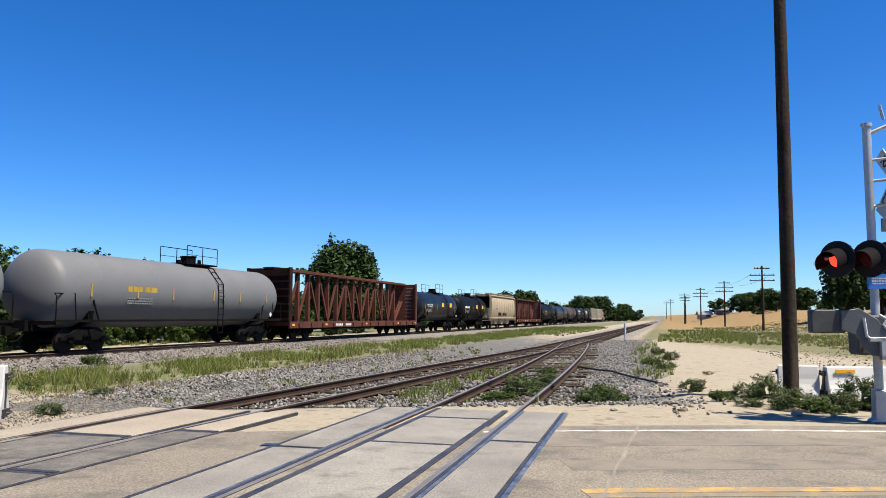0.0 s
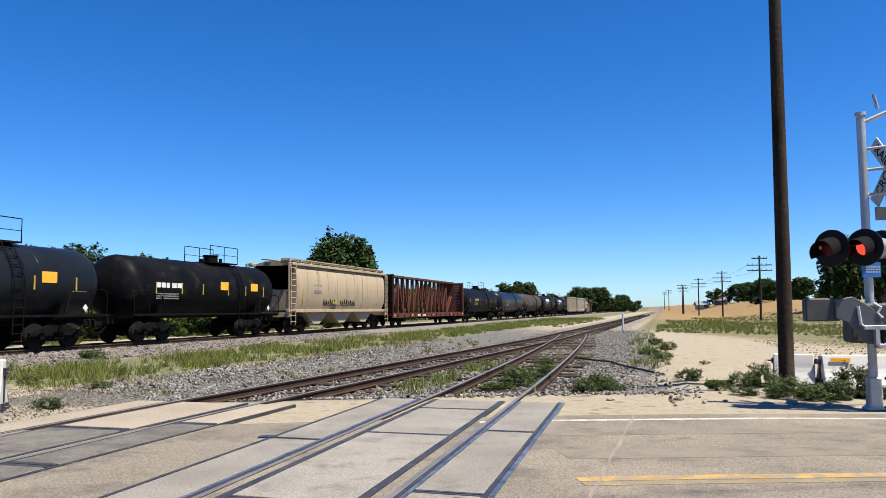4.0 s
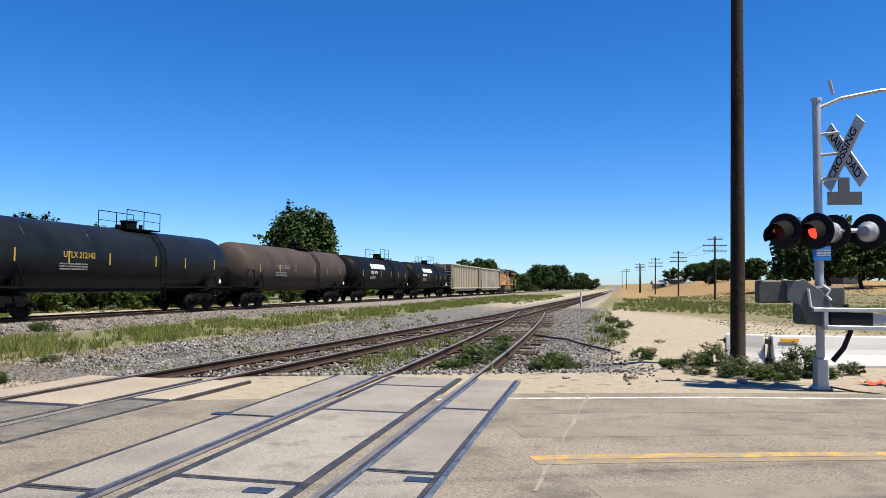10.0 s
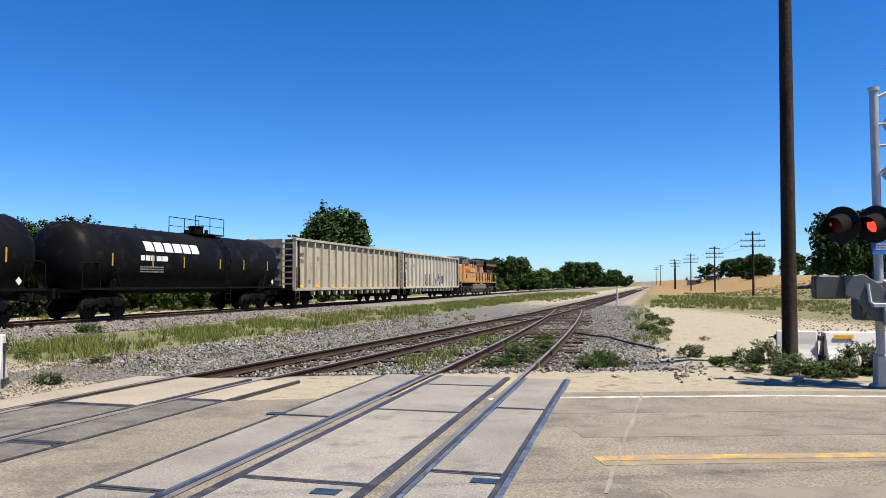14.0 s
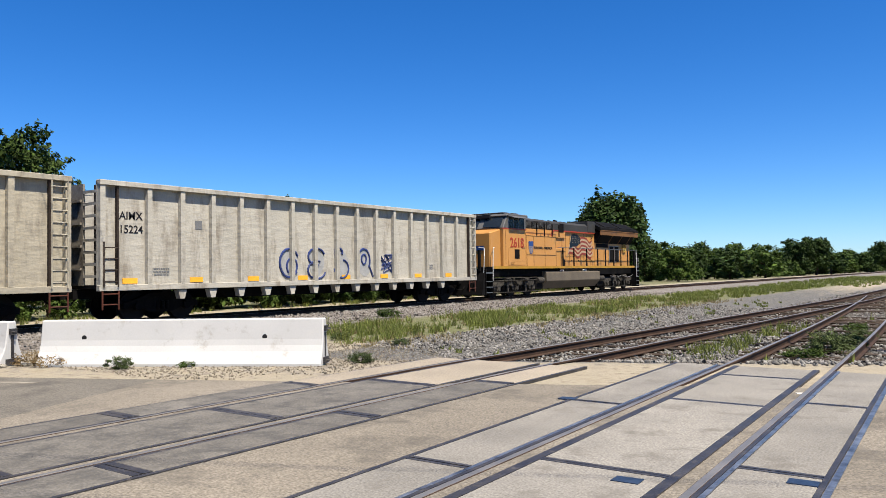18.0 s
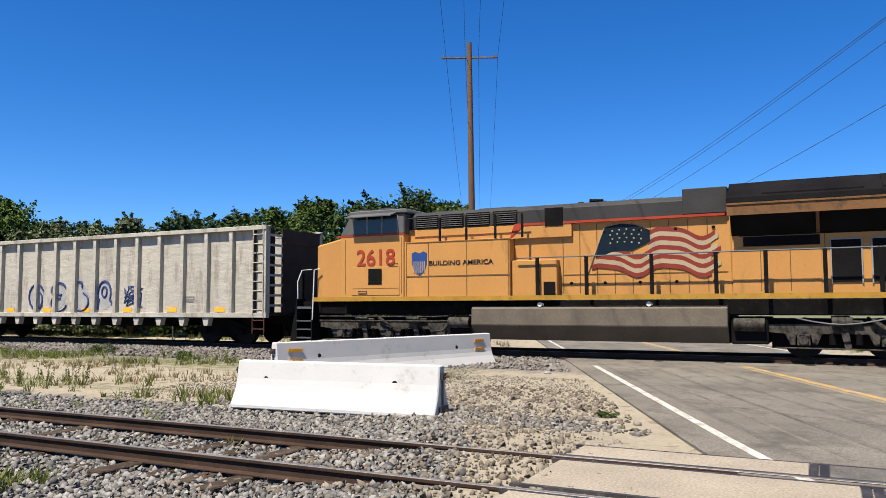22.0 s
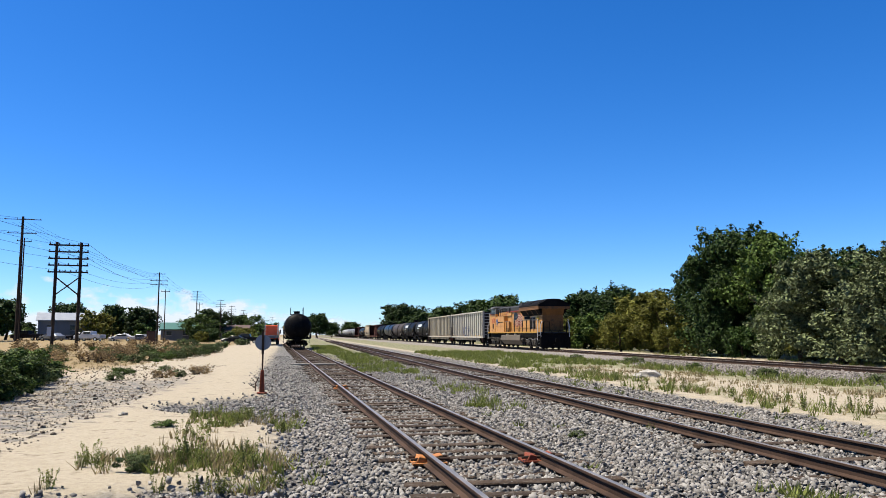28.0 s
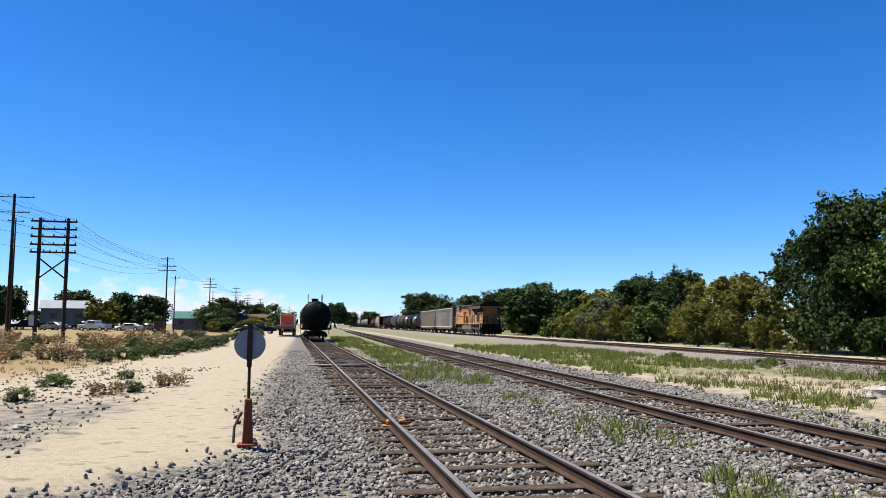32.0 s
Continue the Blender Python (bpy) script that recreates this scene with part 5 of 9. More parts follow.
def add_road_truck(lo, y):
    """Three-axle truck: cast side frame with pedestals, boxes, springs, brake gear."""
    tr = part("truck", MB().box(-0.85, y - 2.6, 0.24, 0.85, y + 2.6, 0.98), M_UPDARK, lo, "three-axle black truck")
    for s in (-1, 1):
        x0, x1 = sorted((s * 0.98, s * 1.12))
        prof = [(y - 2.75, 0.86), (y + 2.75, 0.86), (y + 2.7, 0.66)]
        for a in (1.85, 0.0, -1.85):
            prof += [(y + a + 0.42, 0.62), (y + a + 0.30, 0.34), (y + a + 0.20, 0.34), (y + a + 0.17, 0.60), (y + a - 0.17, 0.60), (y + a - 0.20, 0.34), (y + a - 0.30, 0.34), (y + a - 0.42, 0.62)]
        prof += [(y - 2.7, 0.66)]
        part("side_frame", MB().prism(prof, x0, x1, "x"), M_DUST, tr, "dusty cast side frame")
        for a in (-1.85, 0.0, 1.85):
            part("journal_box", MB().box(min(s * 1.0, s * 1.2), y + a - 0.15, 0.33, max(s * 1.0, s * 1.2), y + a + 0.15, 0.60).cyl((s * 1.18, y + a, 0.46), (s * 1.24, y + a, 0.46), 0.12, seg=12), M_DUST, tr, bevel=0.015)
        for a in (-1.2, -0.62, 0.62, 1.2):
            part("coil_spring", MB().cyl((s * 1.05, y + a, 0.36), (s * 1.05, y + a, 0.64), 0.085, seg=10), M_TRUCK, tr)
        for a in (-0.95, 0.95):
            part("brake_cylinder", MB().cyl((s * 1.2, y + a - 0.26, 0.93), (s * 1.2, y + a + 0.2, 0.93), 0.115, seg=12).cyl((s * 1.2, y + a + 0.2, 0.93), (s * 1.2, y + a + 0.42, 0.93), 0.03, seg=8), M_DUST, tr)
            part("brake_hanger", MB().prism([(y + a - 0.1, 0.86), (y + a + 0.08, 0.86), (y + a + 0.16, 0.3), (y + a + 0.02, 0.24)], *sorted((s * 1.13, s * 1.19)), "x"), M_DUST, tr)
        part("damper", MB().cyl((s * 1.2, y - 0.35, 0.98), (s * 1.2, y + 0.12, 0.62), 0.06, seg=10), M_DUST, tr)
        part("brake_rod", MB().tube([(s * 1.21, y - 2.5, 0.27), (s * 1.21, y, 0.25), (s * 1.21, y + 2.5, 0.27)], 0.02), M_DUST, tr)
    for a in (-1.85, 0.0, 1.85):
        w = MB().cyl((-0.8, y + a, 0.50), (0.8, y + a, 0.50), 0.1, seg=8)
        for s in (-1, 1):
            w.cyl((s * 0.70, y + a, 0.50), (s * 0.83, y + a, 0.50), 0.50, seg=24)
        part("wheelset", w, M_WHEEL, tr)


def locomotive():
    """Road diesel, cab to -y; y = 0 is the front of the nose."""
    lo = thing("locomotive", "yellow and grey diesel locomotive with a painted flag, pushing the train", "locomotive")
    zs = 1.30                                   # walkway height
    fr = MB().box(-1.12, -0.75, zs - 0.28, 1.12, 20.2, zs - 0.05)
    part("frame", fr, M_TRUCK, lo, bevel=0.015)
    part("sill_stripe", MB().box(1.40, -0.0, zs - 0.05, 1.47, 19.0, zs + 0.045), M_UPSILL, lo, "yellow sill stripe")
    # nose and cab
    nose = MB().prism([(0.0, zs - 0.02), (0.0, 3.15), (1.05, 3.38), (1.05, zs - 0.02)], -1.28, 1.28, "x")
    part("nose", nose, M_UPY, lo, bevel=0.05)
    cab = MB().prism([(1.05, zs - 0.02), (1.05, 3.42), (3.45, 3.42), (3.45, zs - 0.02)], -1.45, 1.45, "x")
    part("cab", cab, M_UPY, lo, bevel=0.03)
    part("cab_upper", MB().prism([(1.02, 3.42), (1.45, 4.10), (3.45, 4.10), (3.45, 3.42)], -1.44, 1.44, "x"), M_CABGREY, lo, bevel=0.03)
    part("cab_roof", MB().prism([(1.3, 4.10), (1.45, 4.24), (3.55, 4.24), (3.6, 4.10)], -1.5, 1.5, "x"), M_CABGREY, lo, bevel=0.03)
    part("cab_stripe", MB().box(1.452, 0.95, 3.38, 1.462, 3.45, 3.44), M_UPRED, lo)
    for a, b in ((1.60, 2.07), (2.12, 2.62), (2.67, 3.2)):
        w = part("cab_window", MB().box(1.43, a, 3.46, 1.456, b, 4.05), M_CABGLASS, lo, "dark side window")
        part("window_frame", MB().box(1.44, a - 0.03, 3.45, 1.465, a, 4.03).box(1.44, b, 3.45, 1.465, b + 0.03, 4.03), M_TARGET, w, "pale window post")
    part("awning", MB().prism([(1.44, 4.10), (1.85, 3.98), (1.85, 4.01), (1.44, 4.15)], 1.5, 3.2, "y"), M_CABGREY, lo)
    for x in (-0.72, 0.72):
        m = MB().prism([(1.06, 3.5), (1.37, 4.0), (1.39, 3.99), (1.08, 3.49)], x - 0.55, x + 0.55, "x")
        m.v = [(p[0], p[1] - 0.03, p[2]) for p in m.v]
        part("windshield", m, M_CABGLASS, lo)
    part("number_board", MB().box(-0.5, 1.22, 4.02, 0.5, 1.34, 4.2), M_SIGNBLACK, lo)
    part("headlight", MB().cyl((-0.14, -0.05, 2.95), (-0.14, 0.02, 2.95), 0.1, seg=14).cyl((0.14, -0.05, 2.95), (0.14, 0.02, 2.95), 0.1, seg=14), M_GLASS_OFF, lo)
    part("nose_emblem", MB().box(-0.9, -0.022, 2.2, 0.9, -0.004, 2.45).box(-0.35, -0.026, 2.05, 0.35, -0.006, 2.6), M_SHIELD, lo, "blue winged badge shape")
    part("nose_door", MB().box(1.452, 1.5, zs + 0.1, 1.464, 3.3, 2.35), M_UPY, lo, bevel=0.004)
    part("cab_vent", MB().box(1.455, 2.15, 1.75, 1.475, 2.65, 2.28), M_UPDARK, lo)
    lettering("road_number", "2618", 0.74, M_UPRED, lo, side_x(1.465, 2.42, 2.62), "red road number", stretch=0.98)
    # electrical cabinet flush with the cab
    part("cabinet", MB().box(-1.42, 3.45, zs - 0.02, 1.42, 7.0, 3.12), M_UPY, lo, bevel=0.02)
    seams = MB()
    for y in (3.52, 4.3, 5.6, 6.95):
        seams.box(1.42, y, zs + 0.05, 1.432, y + 0.02, 3.1)
    seams.box(1.42, 3.5, 1.98, 1.434, 7.0, 2.01).box(1.42, 3.5, 3.08, 1.434, 7.0, 3.11)
    part("panel_seam", seams, M_UPSEAM, lo)
    bd = part("badge", MB().prism([(3.72, 2.74), (3.85, 2.80), (3.99, 2.74), (4.13, 2.80), (4.26, 2.74), (4.24, 2.37), (4.16, 2.14), (3.99, 2.02), (3.82, 2.14), (3.74, 2.37)], 1.42, 1.434, "x"), M_SHIELD, lo, "blue shield badge")
    st = MB()
    for k in range(6):
        st.box(1.434, 3.79 + k * 0.072, 2.10, 1.438, 3.82 + k * 0.072, 2.48)
    part("badge_stripe", st, M_FLAGWHITE, bd)
    lettering("slogan", "BUILDING AMERICA", 0.2, M_SIGNBLACK, lo, side_x(1.428, 5.4, 2.4), "dark slogan lettering", stretch=1.2)
    # upper hood with dynamic brake grilles
    part("hood_upper", MB().box(-1.12, 3.45, 3.1, 1.12, 8.8, 3.55), M_UPY, lo, bevel=0.015)
    part("hood_top", MB().prism([(-1.12, 3.55), (-1.12, 3.98), (-0.95, 4.12), (0.95, 4.12), (1.12, 3.98), (1.12, 3.55)], 3.55, 13.0, "y"), M_UPG, lo, bevel=0.015)
    for a in (3.72, 4.60, 5.48, 6.36):
        g = part("grille", MB().box(1.10, a, 3.58, 1.135, a + 0.78, 4.0), M_UPDARK, lo, "dark intake grille")
        for k in range(6):
            part("louvre", MB().box(1.13, a + 0.03, 3.61 + k * 0.065, 1.16, a + 0.75, 3.63 + k * 0.065), M_CABGREY, g)
    for y in (4.7, 5.6, 6.55, 7.4):
        part("rail_post", MB().box(1.39, y - 0.03, 3.12, 1.44, y + 0.03, 3.85), M_UPDARK, lo)
    part("upper_rail", MB().tube([(1.42, 3.6, 3.9), (1.42, 7.5, 3.9)], 0.016), M_UPG, lo)
    for y, z0, z1 in ((1.25, 1.45, 3.3), (3.36, 1.45, 3.3)):
        part("panel_seam", MB().box(1.452, y, z0, 1.458, y + 0.015, z1), M_UPSEAM, lo)
    part("panel_seam", MB().box(1.465, 1.55, 1.62, 1.469, 3.25, 1.632), M_UPSEAM, lo)
    for y, z in ((2.9, 2.42), (1.75, 1.52)):
        part("grab_iron", MB().tube([(1.455, y, z), (1.5, y + 0.02, z), (1.5, y + 0.32, z), (1.455, y + 0.34, z)], 0.014, 5), M_UPDARK, lo)
    # engine hood
    part("engine_hood", MB().box(-1.02, 7.0, zs - 0.02, 1.02, 13.1, 3.55), M_UPY, lo, bevel=0.015)
    part("hood_step", MB().box(-1.3, 7.02, zs - 0.02, 1.3, 8.4, 2.42), M_UPY, lo, bevel=0.02)
    part("hood_vent", MB().box(1.02, 8.0, 3.45, 1.14, 8.55, 4.0), M_UPDARK, lo)
    part("hood_notch", MB().box(1.3, 8.0, zs + 0.02, 1.315, 8.35, 1.75), M_UPDARK, lo)
    part("red_stripe", MB().box(1.02, 7.3, 3.5, 1.135, 12.98, 3.57), M_UPRED, lo, "thin red stripe")
    part("red_chevron", MB().prism([(6.9, 3.12), (7.35, 3.5), (7.35, 3.57), (7.05, 3.57)], 1.125, 1.14, "x"), M_UPRED, lo)
    doors = MB()
    for i in range(9):
        y = 8.5 + i * 0.5
        doors.box(1.02, y, zs + 0.1, 1.034, y + 0.018, 3.45)
    doors.box(1.02, 8.5, 1.95, 1.034, 13.0, 1.965)
    part("door_seam", doors, M_UPSEAM, lo)
    knobs = MB()
    for i in range(5):
        for z in (1.7, 3.2):
            knobs.cyl((1.02, 8.75 + i * 0.98, z), (1.05, 8.75 + i * 0.98, z), 0.045, seg=8)
    part("latch", knobs, M_UPDARK, lo)
    # flag on the hood doors
    flag = part("flag_field", MB().prism([(9.46, 2.42), (9.62, 3.0), (9.78, 3.34), (10.2, 3.42), (10.62, 3.36), (11.0, 3.2), (11.0, 2.86), (10.5, 2.62), (9.95, 2.6)], 1.034, 1.044, "x"), M_FLAGBLUE, lo, "waving painted flag, blue star field")
    stars = MB()
    for r in range(4):
        for c in range(5):
            y, z = 9.9 + c * 0.2 + 0.06 * (r % 2), 2.86 + r * 0.12 + 0.03 * math.sin(c)
            stars.box(1.044, y - 0.022, z - 0.022, 1.047, y + 0.022, z + 0.022)
    part("star", stars, M_FLAGWHITE, flag)

    def wave(y):
        return 0.14 * math.sin((y - 9.3) * 3.6) + 0.04 * math.sin((y - 9.3) * 7.3 + 1) - 0.02 * (y - 9.3)

    for k in range(9):
        y0, y1 = (10.95, 12.7 + 0.12 * math.sin(2.3 * k)) if k < 4 else (9.35 + (8 - k) * 0.07, 12.72 + 0.14 * math.sin(2.1 * k))
        zt = 3.2 - k * 0.13
        n = 18
        up = [(y0 + (y1 - y0) * i / n, zt + wave(y0 + (y1 - y0) * i / n)) for i in range(n + 1)]
        dn = [(y, z - 0.132) for y, z in up[::-1]]
        part("flag_stripe", MB().prism(up + dn, 1.034, 1.0415 + 0.0004 * k, "x"), M_FLAGRED if k % 2 == 0 else M_FLAGWHITE, flag)
    part("flag_pole", MB().cyl((1.04, 9.2, 1.9), (1.04, 9.72, 3.3), 0.018, seg=6), M_FLAGWHITE, flag)
    # exhaust section, radiator wings
    part("exhaust_box", MB().box(-1.145, 11.9, 3.575, 1.145, 13.04, 4.30), M_UPG, lo, bevel=0.02)
    for y0, y1, x0, x1 in ((4.2, 5.4, -0.7, 0.7), (5.7, 6.9, -0.7, 0.7), (8.9, 9.05, -0.8, 0.8), (10.2, 11.3, -0.6, 0.6)):
        part("roof_hatch", MB().box(x0, y0, 4.10, x1, y1, 4.18), M_UPG, lo, bevel=0.02)
    part("horn", MB().box(-0.3, 9.3, 4.12, 0.3, 9.4, 4.2).cyl((-0.2, 9.1, 4.26), (-0.2, 9.5, 4.26), 0.07, 0.04, seg=8).cyl((0.2, 9.1, 4.26), (0.2, 9.5, 4.26), 0.07, 0.04, seg=8), M_UPDARK, lo)
    part("rear_hood", MB().box(-1.02, 13.1, zs - 0.02, 1.02, 19.3, 3.66), M_UPY, lo, bevel=0.02)
    # dark strip standing in for the roof's shade on the hood wall
    part("upper_band", MB().box(1.0, 13.3, 2.9, 1.028, 18.6, 3.6), M_UPDARK, lo, "black band for the shade under the radiator roof")
    part("side_panel", MB().box(1.021, 13.12, zs + 0.04, 1.033, 15.22, 2.60), M_UPY, lo, bevel=0.003)
    for y in (13.8, 14.5):
        part("panel_seam", MB().box(1.033, y, zs + 0.1, 1.036, y + 0.02, 2.55), M_UPSEAM, lo)
    part("radiator_core", MB().box(-0.98, 13.1, 3.6, 0.98, 19.3, 4.2), M_UPDARK, lo)
    for s in (-1, 1):
        part("radiator_wing", MB().prism([(s * 0.02, 4.46), (s * 0.55, 4.44), (s * 1.5, 3.92), (s * 1.52, 3.78), (s * 1.47, 3.70), (s * 0.5, 4.16), (s * 0.02, 4.18)], 13.05, 19.95, "y"), M_UPROOF, lo, "sooty overhanging radiator roof")
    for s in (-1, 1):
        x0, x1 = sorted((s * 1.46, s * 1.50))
        # fascia brown holds the shade below the eave
        part("wing_fascia", MB().box(x0, 13.06, 3.44, x1, 19.98, 3.72), M_UPSOOTSHADE, lo, "sooty band under the radiator roof, darkened for shade")
    part("wing_fascia", MB().box(-1.46, 19.94, 3.50, 1.46, 19.98, 3.72), M_UPSOOTSHADE, lo, "sooty band under the radiator roof, darkened for shade")
    part("wing_gable", MB().prism([(-1.46, 3.72), (1.46, 3.72), (1.46, 3.9), (0.5, 4.40), (-0.5, 4.40), (-1.46, 3.9)], 19.93, 19.97, "y"), M_UPROOF, lo)
    for y in (1.75, 2.65):
        part("roof_unit", MB().box(-0.9, y - 0.3, 4.24, 1.25, y + 0.3, 4.32), M_UPG, lo, bevel=0.03)
    for x0, x1 in ((1.50, 1.526), (-1.526, -1.50)):
        part("wing_stripe", MB().box(x0, 13.06, 3.72, x1, 19.98, 3.77), M_UPSOOTSHADE, lo)
    for s in (-1, 1):
        for a, b in ((13.9, 16.2), (16.6, 19.2)):
            part("radiator_screen", MB().prism([(s * 1.4, 3.97), (s * 0.66, 4.38), (s * 0.66, 4.43), (s * 1.4, 4.02)], a, b, "y"), M_UPROOF, lo, "black radiator screen")
    intake = MB().box(1.015, 13.4, 2.62, 1.05, 15.2, 2.88)
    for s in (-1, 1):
        # underside coloured black so the overhang reads as shaded
        part("radiator_shroud", MB().prism([(s * 1.455, 3.52), (s * 1.455, 3.60), (s * 1.0, 3.62), (s * 1.0, 2.92), (s * 1.06, 2.92)], 13.12, 19.28, "y"), M_UPDARK, lo, "flared radiator housing underside, black for soot and shade")
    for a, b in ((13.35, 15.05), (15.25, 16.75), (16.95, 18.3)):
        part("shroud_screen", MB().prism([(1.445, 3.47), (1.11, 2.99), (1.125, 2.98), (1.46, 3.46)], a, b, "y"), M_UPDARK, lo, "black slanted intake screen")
    part("rear_shroud", MB().prism([(19.30, 2.9), (19.30, 3.6), (19.93, 3.6), (19.93, 3.52)], -1.0, 1.0, "x"), M_UPSOOTSHADE, lo)
    part("radiator_intake", intake, M_UPDARK, lo, "black radiator openings")
    for y in (15.3, 16.9, 18.35):
        part("intake_frame", MB().prism([(1.47, 3.5), (1.08, 2.94), (1.10, 2.92), (1.49, 3.48)], y - 0.17, y - 0.09, 'y'), M_UPSOOTSHADE, lo)
    for a, b in ((15.45, 16.1), (16.35, 17.0)):
        d = part("service_door", MB().box(1.02, a, 1.62, 1.05, b, 2.72), M_UPDARK, lo, "dark screened door")
        part("door_frame", MB().box(1.03, a - 0.03, 1.58, 1.06, a, 2.75).box(1.03, b, 1.58, 1.06, b + 0.03, 2.75).box(1.03, a, 2.72, 1.06, b, 2.75), M_TARGET, d, "pale door frame")
    for y in (15.3, 17.15, 18.4, 18.95):
        part("panel_seam", MB().box(1.02, y, zs + 0.1, 1.03, y + 0.018, 2.9), M_UPSEAM, lo)
    wh = MB()
    for i in range(20):
        a0, a1 = 2 * math.pi * i / 20, 2 * math.pi * (i + 1) / 20
        wh.cyl((1.09, 17.9 + 0.27 * math.cos(a0), 2.62 + 0.27 * math.sin(a0)), (1.09, 17.9 + 0.27 * math.cos(a1), 2.62 + 0.27 * math.sin(a1)), 0.032, seg=5)
    for i in range(4):
        a = math.pi * i / 4
        wh.cyl((1.09, 17.9 - 0.26 * math.cos(a), 2.62 - 0.26 * math.sin(a)), (1.09, 17.9 + 0.26 * math.cos(a), 2.62 + 0.26 * math.sin(a)), 0.025, seg=5)
    part("handbrake_wheel", wh, M_LETTER_Y, lo)
    part("rear_window", MB().box(1.02, 18.75, 3.1, 1.035, 19.15, 3.5), M_UPDARK, lo)
    part("rear_light", MB().cyl((-0.15, 19.28, 3.35), (-0.15, 19.36, 3.35), 0.1, seg=12).cyl((0.15, 19.28, 3.35), (0.15, 19.36, 3.35), 0.1, seg=12), M_GLASS_OFF, lo)
    # handrails
    hr = MB()
    pts = [(1.42, 7.2, 2.48), (1.42, 19.2, 2.48)]
    hr.tube(pts, 0.02)
    part("handrail", hr, M_GREY, lo, "pale handrail")
    first = None
    for y in (7.85, 9.3, 11.1, 12.75, 13.95, 15.3, 16.5, 17.7, 18.9):
        if first is None:
            first = part("stanchion", MB().box(1.39, -0.05, zs, 1.44, 0.05, 2.48), M_UPDARK, lo)
            first.location = (0, y, 0)
        else:
            share(first, (0, y, 0), lo)
    for s in (-1, 1):
        g = MB()
        g.tube([(s * 1.45, -0.05, 0.9), (s * 1.45, 0.02, 2.3), (s * 1.4, 0.2, 2.35)], 0.022)
        g.tube([(s * 1.3, -0.72, 0.75), (s * 1.38, -0.72, 1.9), (s * 1.3, -0.6, 2.3), (s * 0.9, -0.5, 2.35)], 0.022)
        g.tube([(s * 1.45, 19.2, 2.48), (s * 1.48, 19.45, 2.48), (s * 1.5, 19.45, 0.85)], 0.025)
        g.tube([(s * 1.35, 20.25, 0.9), (s * 1.4, 20.2, 1.9), (s * 1.2, 20.2, 2.3)], 0.025)
        part("grab_rail", g, M_LETTER_W, lo, "white grab rails")
        for y0, y1 in ((-0.7, -0.08), (19.5, 20.15)):
            x0, x1 = sorted((s * 0.98, s * 1.46))
            well = part("step_well", MB().box(x0, y0 - 0.02, 0.2, x1, y0 + 0.02, zs), M_UPDARK, lo)
            part("step_plate", MB().box(x0, y1 - 0.02, 0.2, x1, y1 + 0.02, zs), M_UPDARK, well)
            for k in range(4):
                z = 0.28 + k * 0.28
                part("step", MB().box(x0, y0, z, x1, y1, z + 0.04), M_GREY, well)
    # ends
    for y, s in ((-0.75, -1), (20.2, 1)):
        pil = MB().prism([(y, 1.15), (y + s * 0.12, 0.9), (y + s * 0.25, 0.18), (y - s * 0.05, 0.18), (y - s * 0.1, 1.15)], -1.4, 1.4, "x")
        part("pilot", pil, M_UPDARK, lo)
        add_coupler(lo, y, s)
        for x in (-0.9, -0.6, 0.6, 0.9):
            part("hose", MB().tube([(x, y, 1.0), (x, y + s * 0.22, 0.75), (x, y + s * 0.2, 0.5)], 0.03), M_UPDARK, lo)
        for x in (-1.1, 1.1):
            part("end_post", MB().box(x - 0.06, y - 0.06, 1.2, x + 0.06, y + 0.06, 2.2), M_UPDARK, lo)
    # fuel tank, trucks
    part("fuel_tank", MB().prism([(-1.3, 1.34), (-1.42, 1.28), (-1.44, 0.78), (-1.05, 0.34), (1.05, 0.34), (1.44, 0.78), (1.42, 1.28), (1.3, 1.34)], 5.75, 13.0, "y"), M_UPTANK, lo, bevel=0.02)
    part("filler", MB().cyl((1.2, 7.9, 1.36), (1.4, 7.9, 1.38), 0.07, seg=8).cyl((1.2, 11.0, 1.36), (1.4, 11.0, 1.38), 0.07, seg=8), M_LETTER_W, lo)
    for y in (2.75, 16.6):
        add_road_truck(lo, y)
    for y0, y1 in ((4.85, 5.7), (13.05, 13.95)):
        part("equipment_box", MB().box(-1.2, y0, 0.34, 1.2, y1, 1.02), M_UPDARK, lo, bevel=0.03)
        for s in (-1, 1):
            part("air_reservoir", MB().cyl((s * 1.22, y0 + 0.08, 0.84), (s * 1.22, y1 - 0.08, 0.84), 0.17, seg=14), M_DUST, lo, "dusty air reservoir", smooth=40)
    for z in (0.78, 0.92):
        part("brake_pipe", MB().tube([(1.36, 0.2, z + 0.1), (1.38, 4.6, z + 0.1), (1.2, 4.9, z + 0.12)], 0.022), M_DUST, lo)
    part("chain", MB().tube([(1.42, 14.6 + 4.0 * i / 16, 1.02 - 0.15 * abs(math.sin(i * math.pi / 8))) for i in range(17)], 0.018, 5), M_LETTER_G, lo, "pale drooping cable")
    # darker panel over the yellow for the shade on the rear
    part("rear_face", MB().box(-0.98, 19.301, 1.35, 0.98, 19.33, 3.6), M_UPSOOTSHADE, lo, "rear end of the hood, shade in its colour")
    for x in (-0.66, 0.66):
        part("rear_window", MB().box(x - 0.22, 19.331, 3.1, x + 0.22, 19.345, 3.45), M_UPDARK, lo, "dark rear window")
    for z in (1.75, 2.25):
        part("end_rail", MB().tube([(-1.38, 20.15, z), (-0.5, 20.15, z)], 0.02).tube([(0.5, 20.15, z), (1.38, 20.15, z)], 0.02), M_UPDARK, lo)
